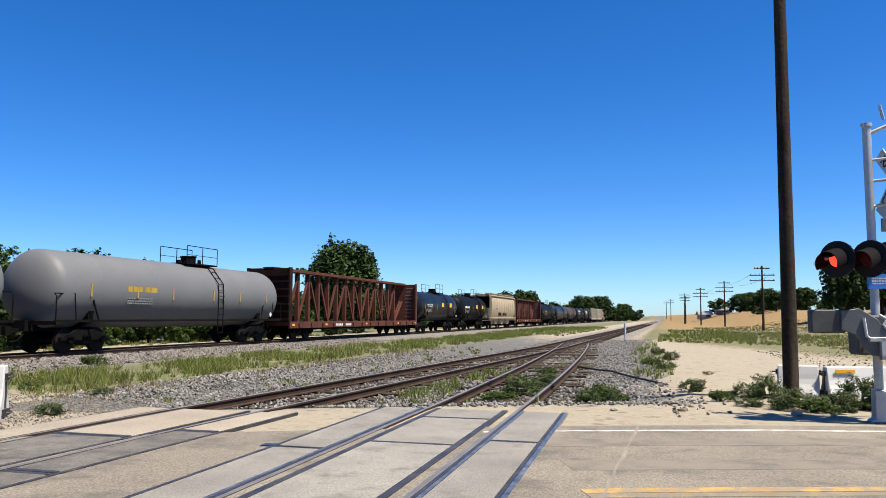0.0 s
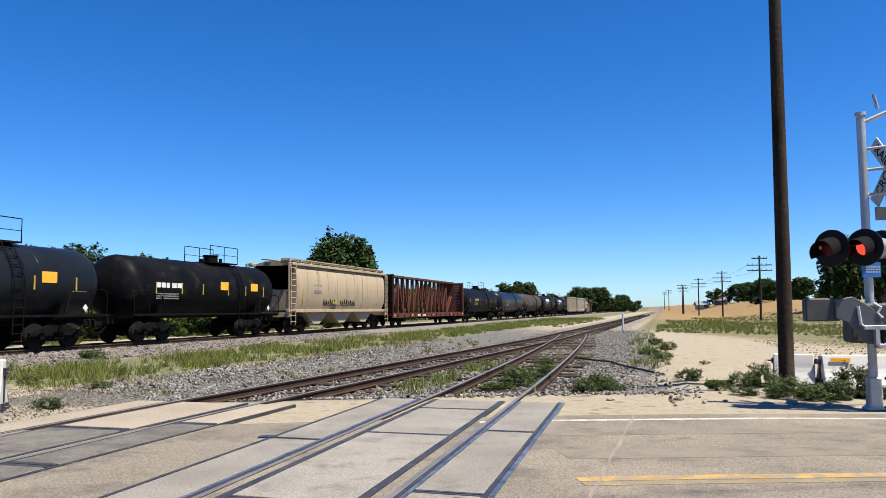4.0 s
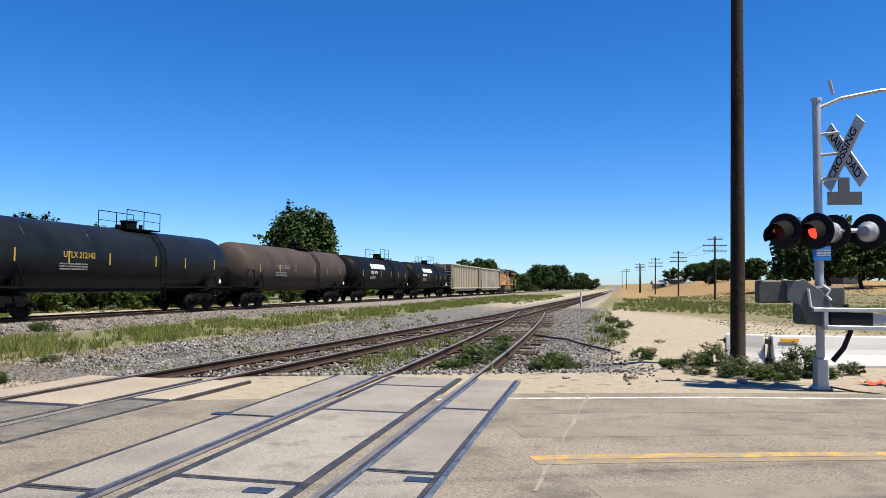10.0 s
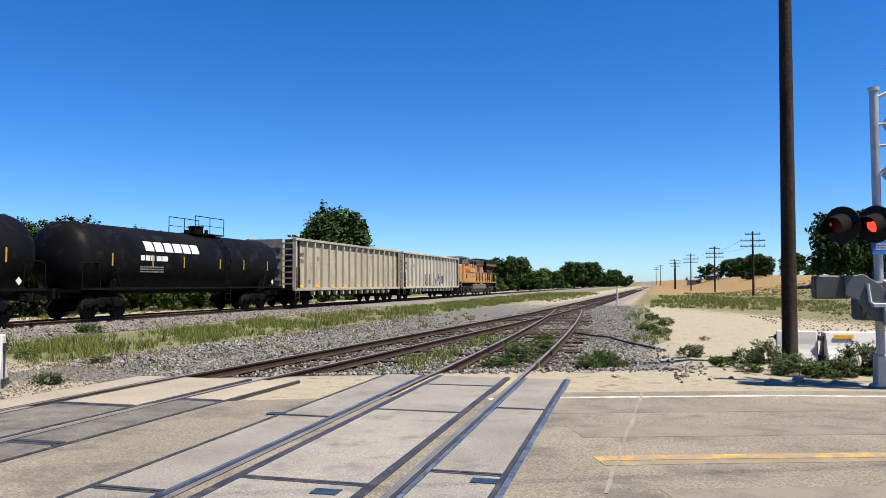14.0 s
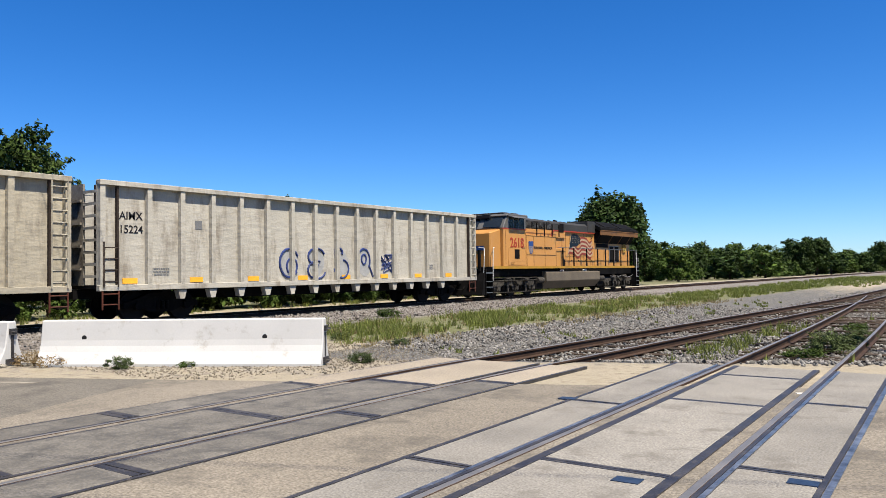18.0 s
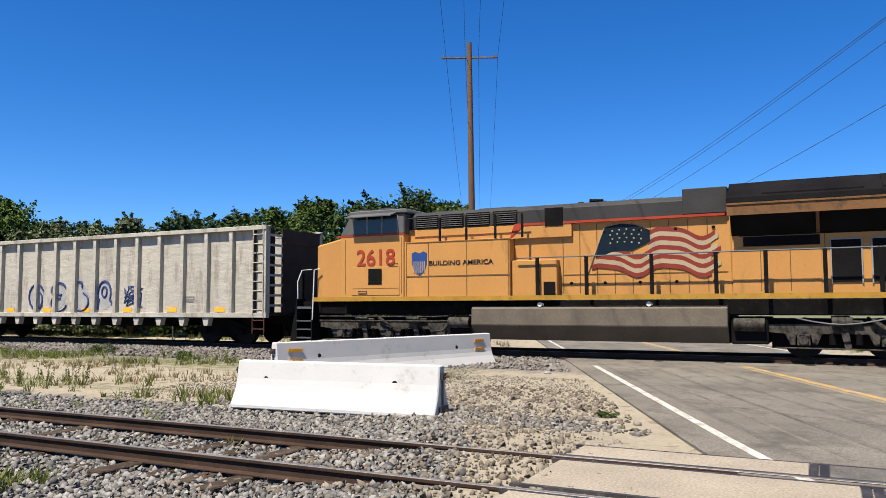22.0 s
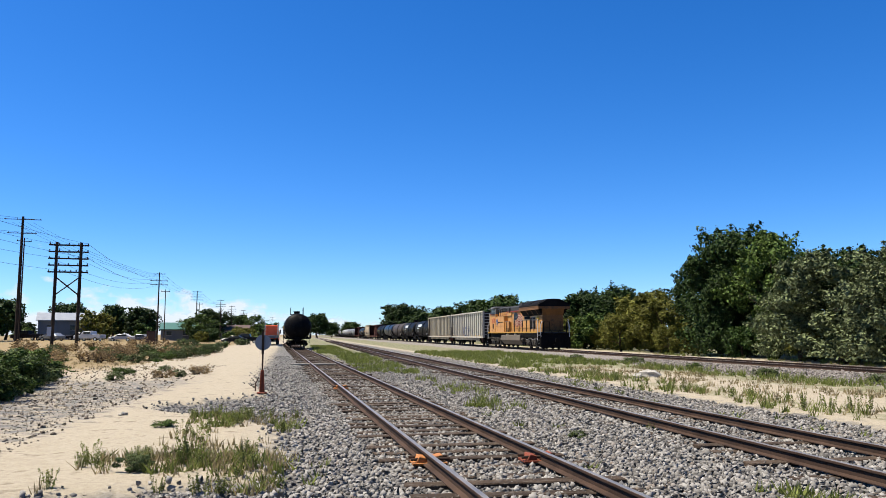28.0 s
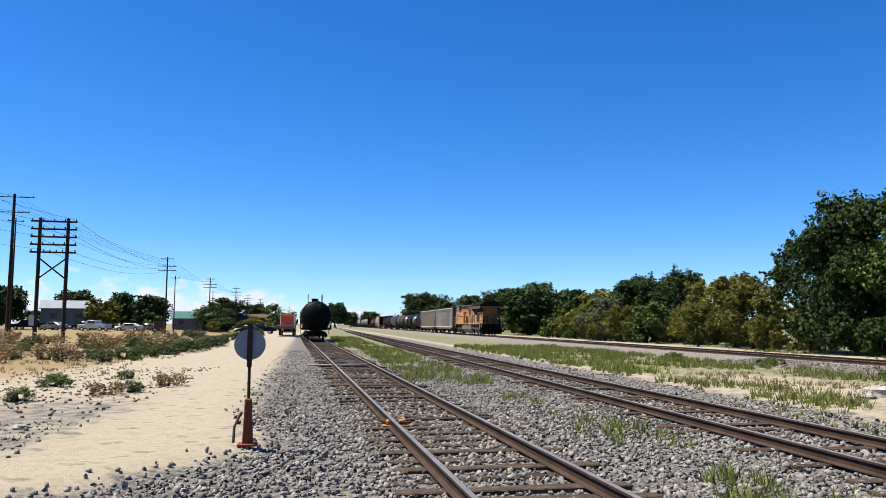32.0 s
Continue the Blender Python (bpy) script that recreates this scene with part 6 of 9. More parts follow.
    for x in (-0.5, 0.5, -1.38, 1.38):
        part("end_stanchion", MB().cyl((x, 20.15, 1.25), (x, 20.15, 2.27), 0.025, seg=6), M_UPDARK, lo)
    part("jumper_cable", MB().tube([(-0.5, 20.2, 1.6), (-0.2, 20.28, 1.2), (0.2, 20.28, 1.18), (0.5, 20.2, 1.55)], 0.03), M_UPDARK, lo)
    part("rear_door", MB().box(-0.35, 19.33, 1.4, 0.35, 19.35, 3.1), M_UPSOOTSHADE, lo)
    part("rear_platform", MB().box(-1.45, 19.3, zs - 0.06, 1.45, 20.2, zs), M_UPG, lo)
    return lo


# offsets along the track from the loco-end of the last gondola
TRAIN = []


def joined(car, lo, hi):
    TRAIN.append((car, 0.5 * (lo + hi)))
    return car


joined(gondola("weathered pale grey steel gondola with blue graffiti", M_GON, 19.4, 15, 1, 11, "15224"), -19.6, -0.2)
joined(gondola("weathered tan-grey steel gondola car with vertical ribs", M_GON2, 19.6, 15, 0, 21, "15211"), -40.0, -20.4)
joined(tank_car("black tank car with bold white block lettering", M_TANK_BLACK, 17.2, big=True, marks=M_LETTER_W, seed=31), -58.1, -40.8)
joined(tank_car("clean black tank car with bold white block lettering", M_TANK_BLACK, 17.5, big=True, marks=M_LETTER_W, seed=41, text="PROX 76975"), -76.3, -58.7)
joined(tank_car("dusty brown-black tank car with yellow marker strips", M_TANK_BROWN, 18.1, marks=M_LETTER_G, seed=51, text="CBTX 742332"), -95.2, -77.0)
joined(tank_car("glossy blue-black tank car with yellow lettering", M_TANK_BLUE, 18.4, seed=61, text="UTLX 212143"), -114.4, -95.9)
joined(tank_car("matt black tank car with chalky graffiti", M_TANK_BLACK, 18.2, seed=71), -133.4, -115.1)
joined(centerbeam("empty rust-red centerbeam flatcar with diagonal braces", 22.9, 2), -157.1, -134.1)
joined(covered_hopper("sun-bleached beige covered hopper car with black scrawls", 16.7), -175.2, -158.5)
joined(tank_car("short black tank car with white lettering and orange panels", M_TANK_BLACK, 13.5, 1.39, marks=M_LETTER_W, seed=81, panels=2), -189.4, -175.9)
joined(tank_car("short blue-black tank car with white lettering and orange panels", M_TANK_BLUE, 14.2, 1.39, marks=M_LETTER_W, seed=91, text="TILX 151270", panels=2), -204.1, -189.9)
joined(centerbeam("loaded-looking rust-brown centerbeam flatcar with braces", 23.9, 3), -228.6, -204.7)
grey_tank = joined(tank_car("smooth light grey tank car with yellow lettering", M_TANK_GREY, 17.9, 1.5, seed=101), -247.2, -229.2)
k = -247.8
for i, p in enumerate((M_TANK_GREY, M_TANK_GREY, M_TANK_PALE, M_TANK_PALE, M_TANK_GREY, M_TANK_PALE, M_TANK_BLACK, M_TANK_PALE, M_TANK_GREY, M_TANK_PALE)):
    if p is M_TANK_GREY:
        c = copy_thing(grey_tank, Matrix())
    else:
        c = tank_car("pale grey tank car far down the train" if p is M_TANK_PALE else "black tank car far down the train", p, 18.0, 1.5, seed=120 + i)
    TRAIN.append((c, k - 9.1))
    k -= 18.7
loco = locomotive()
# the walkway sits well above the rail, and the rear overhang is short
def loco_z(z):
    return z if z < 0.95 else 0.95 + (z - 0.95) * 0.65 / 0.35 if z < 1.3 else 1.6 + (z - 1.3) * 0.96


def loco_y(y):
    return y if y < 18.3 else 18.3 + (y - 18.3) * 0.7


LOW = ("truck", "side_frame", "journal_box", "coil_spring", "brake_cylinder", "brake_hanger", "damper", "brake_rod", "wheelset", "fuel_tank", "filler", "coupler", "equipment_box", "air_reservoir", "brake_pipe", "chain")
for o in loco.children_recursive:
    kind = o.name.split(".")[0]
    if kind in ("road_number", "slogan"):
        p = o.matrix_basis.translation
        o.matrix_basis = Matrix.Translation((0, 0, loco_z(p.z) - p.z)) @ o.matrix_basis
    elif kind == "stanchion":
        if not o.data.get("raised"):
            o.data["raised"] = 1
            for v in o.data.vertices:
                v.co.z = loco_z(v.co.z)
    else:
        for v in o.data.vertices:
            v.co.y = loco_y(v.co.y)
            if kind not in LOW:
                v.co.z = loco_z(v.co.z)
TRAIN.append((loco, 1.65))

TRAIN_S = [(0, 269.4), (3, 229.4), (6, 189.2), (9, 149), (11, 121.8), (13, 95), (14.5, 75.6), (16, 57), (17.5, 38), (19, 19.2), (20, 7.2), (21, -4.9), (22, -17), (23, -29), (24, -40.9), (25, -52.6),
           (26.5, -70.3), (28, -88.3), (29, -99.8), (30, -111.3), (31, -122.5), (32, -133.4)]

# a lone tank car that stands on the spur
spur_tank = tank_car("black tank car standing on the spur, seen end-on", M_TANK_BLACK, 17.6, 1.52, seed=201, group="parked tank cars")
spur_tank.matrix_basis = pose(float(track_b(-96.4)) + 0.1, -96.4, 0.0, 0, 0, 1.8)


def motions():
    for car, off in TRAIN:
        walk(car, [(t, pose(XM, s + off, ZM)) for t, s in TRAIN_S])
    # the two red lamps flash in turn, 0.6 s each, by added shutters
    for fl, at, first in SHUTTERS:
        lit = bool(first)
        rows = [(0.0, lit)]
        for k in range(53):
            rows += [(0.26 + 0.6 * k, lit), (0.34 + 0.6 * k, not lit)]
            lit = not lit
        rows.append((32.0, lit))
        walk(fl, [(t, at @ Matrix.Rotation(radians(-65 if o else 0), 4, "X")) for t, o in rows])

# ---------------------------------------------------------------- barriers
def barrier(label, a, b, h=0.81, amber=True, rows=(0.66, 0.44), group="concrete barriers by the crossing"):
    """A jersey barrier from a to b, its middle on that line."""
    ax, bx = Vector(a), Vector(b)
    L = (bx - ax).length
    ang = math.atan2(bx.y - ax.y, bx.x - ax.x)
    z = float(ground_z((ax.x + bx.x) / 2, (ax.y + bx.y) / 2)) - 0.015
    th = thing("jersey_barrier", label, "barrier", group, at=pose(ax.x, ax.y, max(z, -0.08), 0, 0, math.degrees(ang)))
    prof = [(-0.30, 0), (0.30, 0), (0.30, 0.06), (0.19, 0.26), (0.152, 0.36), (0.13, 0.46), (0.085, h), (-0.085, h), (-0.13, 0.46), (-0.152, 0.36), (-0.19, 0.26), (-0.30, 0.06)]
    mb = MB().prism(prof, 0.0, L, "x")
    body = part("body", mb, M_BARRIER, th, bevel=0.018)
    hl = MB()
    for x in (0.16 * L, 0.8 * L):
        for s in (-1, 1):
            hl.cyl((x, s * 0.128, h * 0.62), (x, s * 0.112, h * 0.62), 0.045, seg=12)
    part("lifting_hole", hl, M_BLACK, th, "dark lifting hole")
    sk = MB()
    for x in (0.155 * L, 0.79 * L):
        for s in (-1, 1):
            sk.add([(x - 0.07, s * 0.165, 0.30), (x + 0.07, s * 0.165, 0.30), (x + 0.03, s * 0.252, 0.14), (x - 0.11, s * 0.252, 0.14)], [(0, 1, 2, 3)])
    part("patch", sk, mat("cast patch", (0.227, 0.218, 0.204), 0.9, var=0.15) if "cast patch" not in bpy.data.materials else bpy.data.materials["cast patch"], th)
    for x, s in ((0, -1), (L, 1)):
        for z, half in ((0.1, 0.14), (h * 0.78, 0.07)):
            en = MB().box(min(x, x + s * 0.04), -half, z - 0.05, max(x, x + s * 0.04), half, z + 0.05)
            en.tube([(x, -0.05, z), (x + s * 0.1, 0, z), (x, 0.05, z)], 0.016, 5)
            part("end_hook", en, M_RUBBER, th, "dark steel coupling hook")
        part("end_slot", MB().box(min(x, x + s * 0.012), -0.03, 0.16, max(x, x + s * 0.012), 0.03, h * 0.7), M_RUBBER, th, "dark slot in the barrier's end")
    if amber:
        for x in (0.04 * L, 0.9 * L):
            for z in rows:
                for s in (-1, 1):
                    y = 0.125 if z > 0.6 else 0.145
                    part("reflector", MB().box(x, s * y - 0.012, z - 0.035, x + 0.36, s * y + 0.012, z + 0.035), M_REFL, th)
    return th


barrier("white-painted concrete barrier on the gravel shoulder", (-14.15, 7.1), (-9.74, 9.64), amber=False)
barrier("chipped white concrete barrier with weeds at its foot", (-20.3, 5.0), (-14.6, 6.75), amber=False)
barrier("white concrete barrier standing on ballast", (-10.0, -8.65), (-10.27, -5.13), h=0.74, amber=False)
barrier("white concrete barrier with amber reflectors near the rails", (-13.1, -10.5), (-19.5, -8.35), h=0.84)
barrier("white concrete barrier with amber reflectors beside the signal", (2.93, 16.85), (6.75, 17.5), h=0.62, rows=(0.53,))
barrier("white concrete barrier beside the wooden pole", (2.12, 17.15), (2.86, 17.05), h=0.62, amber=False)
barrier("white concrete barrier with amber reflectors in a row", (6.95, 17.55), (10.75, 18.1), h=0.62, rows=(0.53,))

# ---------------------------------------------------------------- poles and wires
def crossarm(mb, x, y, z, w, ang, r=0.055):
    d = Vector((math.cos(ang), math.sin(ang)))
    mb.cyl((x - d.x * w / 2, y - d.y * w / 2, z), (x + d.x * w / 2, y + d.y * w / 2, z), r, seg=6)


def pole(label, x, y, h, arms=(), ang=0.0, r=0.15, paint=None, lean=(0, 0), pins=4, group="utility poles", cat_name="utility pole"):
    z = float(ground_z(x, y))
    p = thing("utility_pole", label, cat_name, group, at=Matrix.Translation((x, y, z)))
    part("shaft", MB().cyl((0, 0, -0.3), (lean[0], lean[1], h), r, r * 0.62, seg=12), paint or M_POLE2, p, smooth=40)
    for zz, w in arms:
        f = zz / h
        mb = MB()
        crossarm(mb, lean[0] * f, lean[1] * f, zz, w, ang)
        am = part("crossarm", mb, paint or M_POLE2, p)
        ins = MB()
        d = Vector((math.cos(ang), math.sin(ang)))
        for k in range(pins):
            o = (k / max(1, pins - 1) - 0.5) * w * 0.92
            ins.cyl((lean[0] * f + d.x * o, lean[1] * f + d.y * o, zz + 0.03), (lean[0] * f + d.x * o, lean[1] * f + d.y * o, zz + 0.2), 0.045, 0.03, seg=6)
        part("insulator", ins, M_GREY, am)
    return p


def wire(name, a, b, sag=0.6, r=0.012, label="thin sagging overhead wire"):
    a, b = Vector(a), Vector(b)
    pts = []
    for i in range(17):
        t = i / 16
        p = a.lerp(b, t)
        pts.append((p.x, p.y, p.z - 4 * sag * t * (1 - t)))
    solo(name, MB().tube(pts, r, 4), M_WIRE, label, "wire", "overhead wires")


pole("tall dark creosoted wooden pole at the roadside", 2.25, 16.4, 13.5, [(12.6, 2.4)], 0.4, 0.148, M_POLE, (0.12, 0.05), group="tall roadside poles")
U1, U2 = (-35.6, -16.0), (-31.0, 5.35)
pole("brown wooden utility pole with a single crossarm", *U1, 15.1, [(14.3, 2.9)], -1.15, 0.2, M_POLE2, (0.1, -0.1), 2)
p2 = pole("brown wooden utility pole with street light and transformer", *U2, 13.9, [(13.3, 2.4)], 1.0, 0.19, M_POLE3, (0.0, 0.1), 3)
part("transformer", MB().cyl((0.25, -0.1, 11.2), (0.25, -0.1, 12.1), 0.22, seg=14), M_GREY, p2, "grey transformer can")
part("lamp_arm", MB().tube([(0, 0, 10.2), (0.2, -0.5, 10.6), (0.3, -1.2, 10.8), (0.32, -1.4, 10.8)], 0.04), M_GREY, p2)
part("lamp_head", MB().box(0.16, -1.95, 10.72, 0.48, -1.3, 10.86), M_GREY, p2, bevel=0.03)
for o, zz in ((-0.9, 13.4), (0.0, 13.8), (0.9, 13.4), (0.2, 10.4)):
    wire("wire", (U2[0] + 0.45 * o, U2[1] + 0.9 * o, zz), (-95, -30 + o * 2, zz - 3.0), 1.2, 0.012)
    wire("wire", (U2[0] + 0.45 * o, U2[1] + 0.9 * o, zz), (2.4 + 0.4 * o, 16.4 + 0.4 * o, zz), 0.5, 0.011)
for o in (-1.35, -0.35, 0.35, 1.35):
    wire("wire", (U1[0] + 0.41 * o, U1[1] - 0.91 * o, 14.45), (36 + 0.41 * o, 16.5 - 0.91 * o, 14.6), 0.3, 0.011)
    wire("wire", (U1[0] + 0.41 * o, U1[1] - 0.91 * o, 14.45), (-95, -42 - o, 8.0), 1.0, 0.012)

# the telegraph line on the dry rise, and the line beyond the dirt road
tel = []
for i, (x, y, h) in enumerate(((11.2, 99, 7.8), (9.5, 136, 7.6), (6.9, 164, 7.6), (4.6, 201, 7.6), (4.9, 203, 7.0), (2.0, 300, 8.0), (0.5, 360, 8.0))):
    tel.append(pole("old telegraph pole with three crossarms", x, y, h, [(h - 0.35, 1.8), (h - 1.15, 2.9), (h - 1.8, 2.9)] if i < 3 else [(h - 0.4, 2.4), (h - 1.2, 2.4)], 0.15, 0.15, M_POLE, (0.05, 0), 6, "telegraph poles on the rise"))
for (xa, ya, h), (xb, yb, _) in zip([(11.2, 99, 7.8), (9.5, 136, 7.6), (6.9, 164, 7.6)], [(9.5, 136, 7.6), (6.9, 164, 7.6), (4.6, 201, 7.6)]):
    for o in (-1.2, 1.2):
        wire("wire", (xa + o, ya, float(ground_z(xa, ya)) + h - 1.0), (xb + o, yb, float(ground_z(xb, yb)) + h - 1.0), 0.5, 0.015)
for i, (x, y, h) in enumerate(((37.8, -111.8, 17.7), (25.1, -141.8, 12.6), (24.7, -188.8, 12.0), (24.2, -237.8, 12), (25.3, -287, 11.5), (25.1, -342, 11.5), (23.7, -403, 11.5), (17.6, -463, 11))):
    pole("dark utility pole with stacked crossarms beside the dirt road", x, y, h, [(h - 0.3, 2.0), (h - 1.5, 2.9), (h - 2.2, 2.9)] if i else [(h - 0.4, 4.6), (h - 2.3, 3.6)], 0.1, 0.15 if i else 0.25, M_POLE, (0, 0), 4, "utility poles along the dirt road")
    if i:
        pole("slim service pole beside the taller one", x + 1.2, y - 14, h - 2.2, [(h - 2.6, 1.6)], 0.1, 0.11, M_POLE, (0, 0), 2, "service poles")
pp = [(37.8, -111.8, 17.7), (25.1, -141.8, 12.6), (24.7, -188.8, 12.0), (24.2, -237.8, 12)]
for (xa, ya, ha), (xb, yb, hb) in zip(pp, pp[1:]):
    for o in (-1.3, -0.5, 0.5, 1.3):
        wire("wire", (xa + o, ya, ha - 0.9), (xb + o, yb, hb - 0.9), 0.9, 0.015)
pole("slim service pole beside the tall one", 37.2, -111.0, 14.6, [(14.2, 1.8)], 0.5, 0.12, M_POLE, (0, 0), 2, "service poles")
for o, zz in ((-2.1, 17.2), (2.1, 17.2), (-1.6, 15.4), (1.6, 15.4)):
    wire("wire", (37.8 + o, -111.8, zz), (50 + o, -60, zz - 1.5), 0.9, 0.02)

hf = thing("h_frame_pole", "dark two-legged pole frame with five crossarms and an x brace", "utility pole", at=pose(23.3, -82, -0.07, 0, 0, 6))
for s in (-1, 1):
    part("leg", MB().cyl((s * 1.12, 0, -0.3), (s * 1.12, 0, 10.9), 0.17, 0.14, seg=10), M_POLE, hf, smooth=40)
ARMS_H = (10.6, 9.92, 9.24, 8.56, 7.88)
for k, z in enumerate(ARMS_H):
    am = part("crossarm", MB().box(-1.85, -0.08, z - 0.07, 1.85, 0.08, z + 0.07), M_POLE, hf)
    ins = MB()
    for q in range(8 if k == 4 else 5):
        x = -1.75 + 3.5 * q / (7 if k == 4 else 4)
        ins.cyl((x, 0, z + 0.07), (x, 0, z + 0.24), 0.06, seg=6)
    part("insulator", ins, M_GREY, am)
for a, b, y in ((7.4, 5.55, 0.0), (5.55, 7.4, 0.06)):
    part("brace", MB().cyl((-1.12, y, a), (1.12, y, b), 0.07, seg=6), M_POLE, hf)
for x, z in ((-1.75, 10.7), (1.75, 10.7), (-1.75, 9.3), (1.75, 9.3), (0.6, 8.0)):
    wire("wire", (23.3 + x, -82, z), (25.1 + x * 0.7, -141.8, 11.0 + (z - 10.0) * 0.4), 1.1, 0.016)
    wire("wire", (23.3 + x, -82, z), (27 + x, -20, z + 1.0), 1.0, 0.014)

# ---------------------------------------------------------------- crossing signal
SHUTTERS = []


def crossing_signal(x=2.95, y=12.9, turn=8.0):
    z = float(ground_z(x, y))
    s = thing("crossing_signal", "railroad crossing signal with crossbuck, flashing red lamps and lowered gate", "crossing signal", at=pose(x, y, z, 0, 0, turn))
    part("base", MB().prism([(-0.15, 0), (0.15, 0), (0.15, 0.04), (0.09, 0.06), (0.08, 0.48), (-0.08, 0.48), (-0.09, 0.06), (-0.15, 0.04)], -0.1, 0.1, "y"), M_GALV, s, bevel=0.015)
    part("mast", MB().cyl((0, 0, 0.3), (0, 0, 4.42), 0.062, seg=16).cyl((0, 0, 4.42), (0, 0, 4.47), 0.08, seg=16), M_GALV, s, "shiny galvanised mast", smooth=40)
    arm = part("bracket_arm", MB().tube([(0, 0, 4.3), (0.35, -0.05, 4.45), (0.9, -0.1, 4.55), (2.4, -0.2, 4.6)], 0.03).tube([(0.25, 0, 4.52), (0.2, 0, 4.75)], 0.025), M_GALV, s)
    # crossbuck: two boards on the mast, faces toward the viewer
    for sg, word in ((1, "CROSSING"), (-1, "RAIL ROAD")):
        b = part("crossbuck_board", MB().box(-0.61, -0.012, -0.115, 0.61, 0.012, 0.115), M_SIGNWHITE, s, bevel=0.003)
        b.matrix_basis = Matrix.Translation((0.36, -0.10, 3.58)) @ Matrix.Rotation(radians(-76), 4, "Z") @ Matrix.Translation((0, -0.015 * sg, 0)) @ Matrix.Rotation(radians(-sg * 50), 4, "Y")
        lettering("letters", word, 0.2, M_SIGNBLACK, b, Matrix.Rotation(radians(90), 4, "X") @ Matrix.Translation((0, 0, 0.014)), "black sign lettering", 0.002, 0.93 if sg > 0 else 0.98)
    for zz in (3.2, 3.58, 3.9):
        part("sign_bracket", MB().tube([(0, 0, zz), (0.3, -0.08, zz + 0.02)], 0.022), M_GALV, s)
    part("back_plate", MB().box(0.16, 0.02, 2.82, 0.66, 0.05, 3.02).box(0.32, 0.02, 3.02, 0.48, 0.05, 3.24), M_GREY, s, "back of a grey T-shaped sign")
    part("blue_plate", MB().box(-0.12, -0.1, 1.96, 0.14, -0.075, 2.18), M_BLUE, s, "small blue emergency notice")
    part("notice_print", bars(0, -0.09, 2.1, 0.2, 0.022, 3, 77), M_SIGNWHITE, s).matrix_basis = Matrix.Translation((0, -0.101, 0)) @ Matrix.Rotation(radians(-90), 4, "Z") @ Matrix.Translation((-0.004, 0.02, 0))
    part("lamp_bar", MB().cyl((-0.75, 0, 2.42), (0.85, 0, 2.42), 0.035, seg=8), M_GALV, s)
    for lx, ly, on, back in ((-0.54, -0.12, 1, 0), (-0.10, -0.18, 0, 0), (0.26, 0.12, 0, 1), (0.74, -0.02, 0, 1)):
        turn = Matrix.Translation((lx, ly, 2.40)) @ Matrix.Rotation(radians(-49 if not back else 131), 4, "Z")
        bg = part("lamp_disc", MB().cyl((0, 0.01, 0), (0, -0.012, 0), 0.275, seg=30), M_SIGNBLACK, s, "round black lamp background")
        bg.matrix_basis = turn
        hd = MB()
        n = 16
        vs, fs = [], []
        for k in range(n + 1):
            a = math.pi * (k / n) * 1.36 - 0.56
            vs += [(r * math.cos(a), -d, r * math.sin(a) - 0.25 * d * (d > 0.1)) for d in (0.01, 0.30) for r in (0.168, 0.174)]
        for k in range(n):
            i, j = 4 * k, 4 * k + 4
            fs += [(i, j, j + 2, i + 2), (i + 1, i + 3, j + 3, j + 1), (i + 2, j + 2, j + 3, i + 3), (i, i + 1, j + 1, j)]
        hd.add(vs, fs)
        part("hood", hd, M_UPDARK, bg, "deep black hood")
        part("lens", MB().cyl((0, -0.012, 0), (0, -0.045, 0), 0.116, 0.10, seg=22), M_RED_OFF if back else M_RED_ON, bg, "dark unlit red lens" if back else "lit red lens")
        if not back:
            # added flap, no part of the signal: covers the always-lit lens to flash it
            fl = part("shutter", MB().cyl((0, 0.004, -0.117), (0, -0.004, -0.117), 0.122, seg=22), M_RED_OFF, s, "added shutter that blanks the lamp between flashes")
            SHUTTERS.append((fl, turn @ Matrix.Translation((0, -0.055, 0.117)), on))
        part("housing", MB().cyl((0, 0.01, 0), (0, 0.10, 0), 0.16, 0.15, seg=20).cyl((0, 0.10, 0), (0, 0.16, 0), 0.15, 0.08, seg=20), M_GALV, bg, "rounded grey lamp housing", smooth=40)
    # gate mechanism
    part("gate_motor", MB().box(-0.34, -0.2, 1.08, 0.3, 0.18, 1.66), M_GATE, s, bevel=0.03)
    part("counterweight", MB().box(-1.0, -0.3, 1.40, -0.52, -0.12, 1.74), M_GATE, s, "dark grey counterweight", bevel=0.02)
    part("weight_arm", MB().prism([(-0.6, 1.72), (-0.35, 1.76), (-0.1, 1.6), (0.15, 1.2), (0.1, 1.05), (-0.2, 1.08), (-0.42, 1.38), (-0.6, 1.45)], -0.34, -0.28, "y"), M_GREY, s, "grey cast arm plate", bevel=0.01)
    part("crank", MB().tube([(-0.3, -0.36, 1.62), (-0.27, -0.36, 1.36), (-0.2, -0.36, 1.3), (-0.05, -0.36, 1.3)], 0.022).tube([(-0.06, -0.3, 1.66), (0.02, -0.34, 1.6), (-0.03, -0.34, 1.52), (0.03, -0.34, 1.45)], 0.022), M_SIGNWHITE, s)
    part("arm_bracket", MB().box(-0.25, -0.42, 1.28, 0.85, -0.32, 1.34).box(-0.1, -0.42, 1.02, 0.85, -0.32, 1.08).box(-0.1, -0.42, 1.02, -0.04, -0.32, 1.34), M_GALV, s, bevel=0.006)
    part("arm_box", MB().box(0.0, -0.40, 1.08, 0.6, -0.30, 1.27), M_SIGNBLACK, s, bevel=0.01)
    ga = part("gate_arm", MB().box(0.55, -0.385, 1.11, 4.6, -0.355, 1.25), M_SIGNWHITE, s, "lowered gate arm")
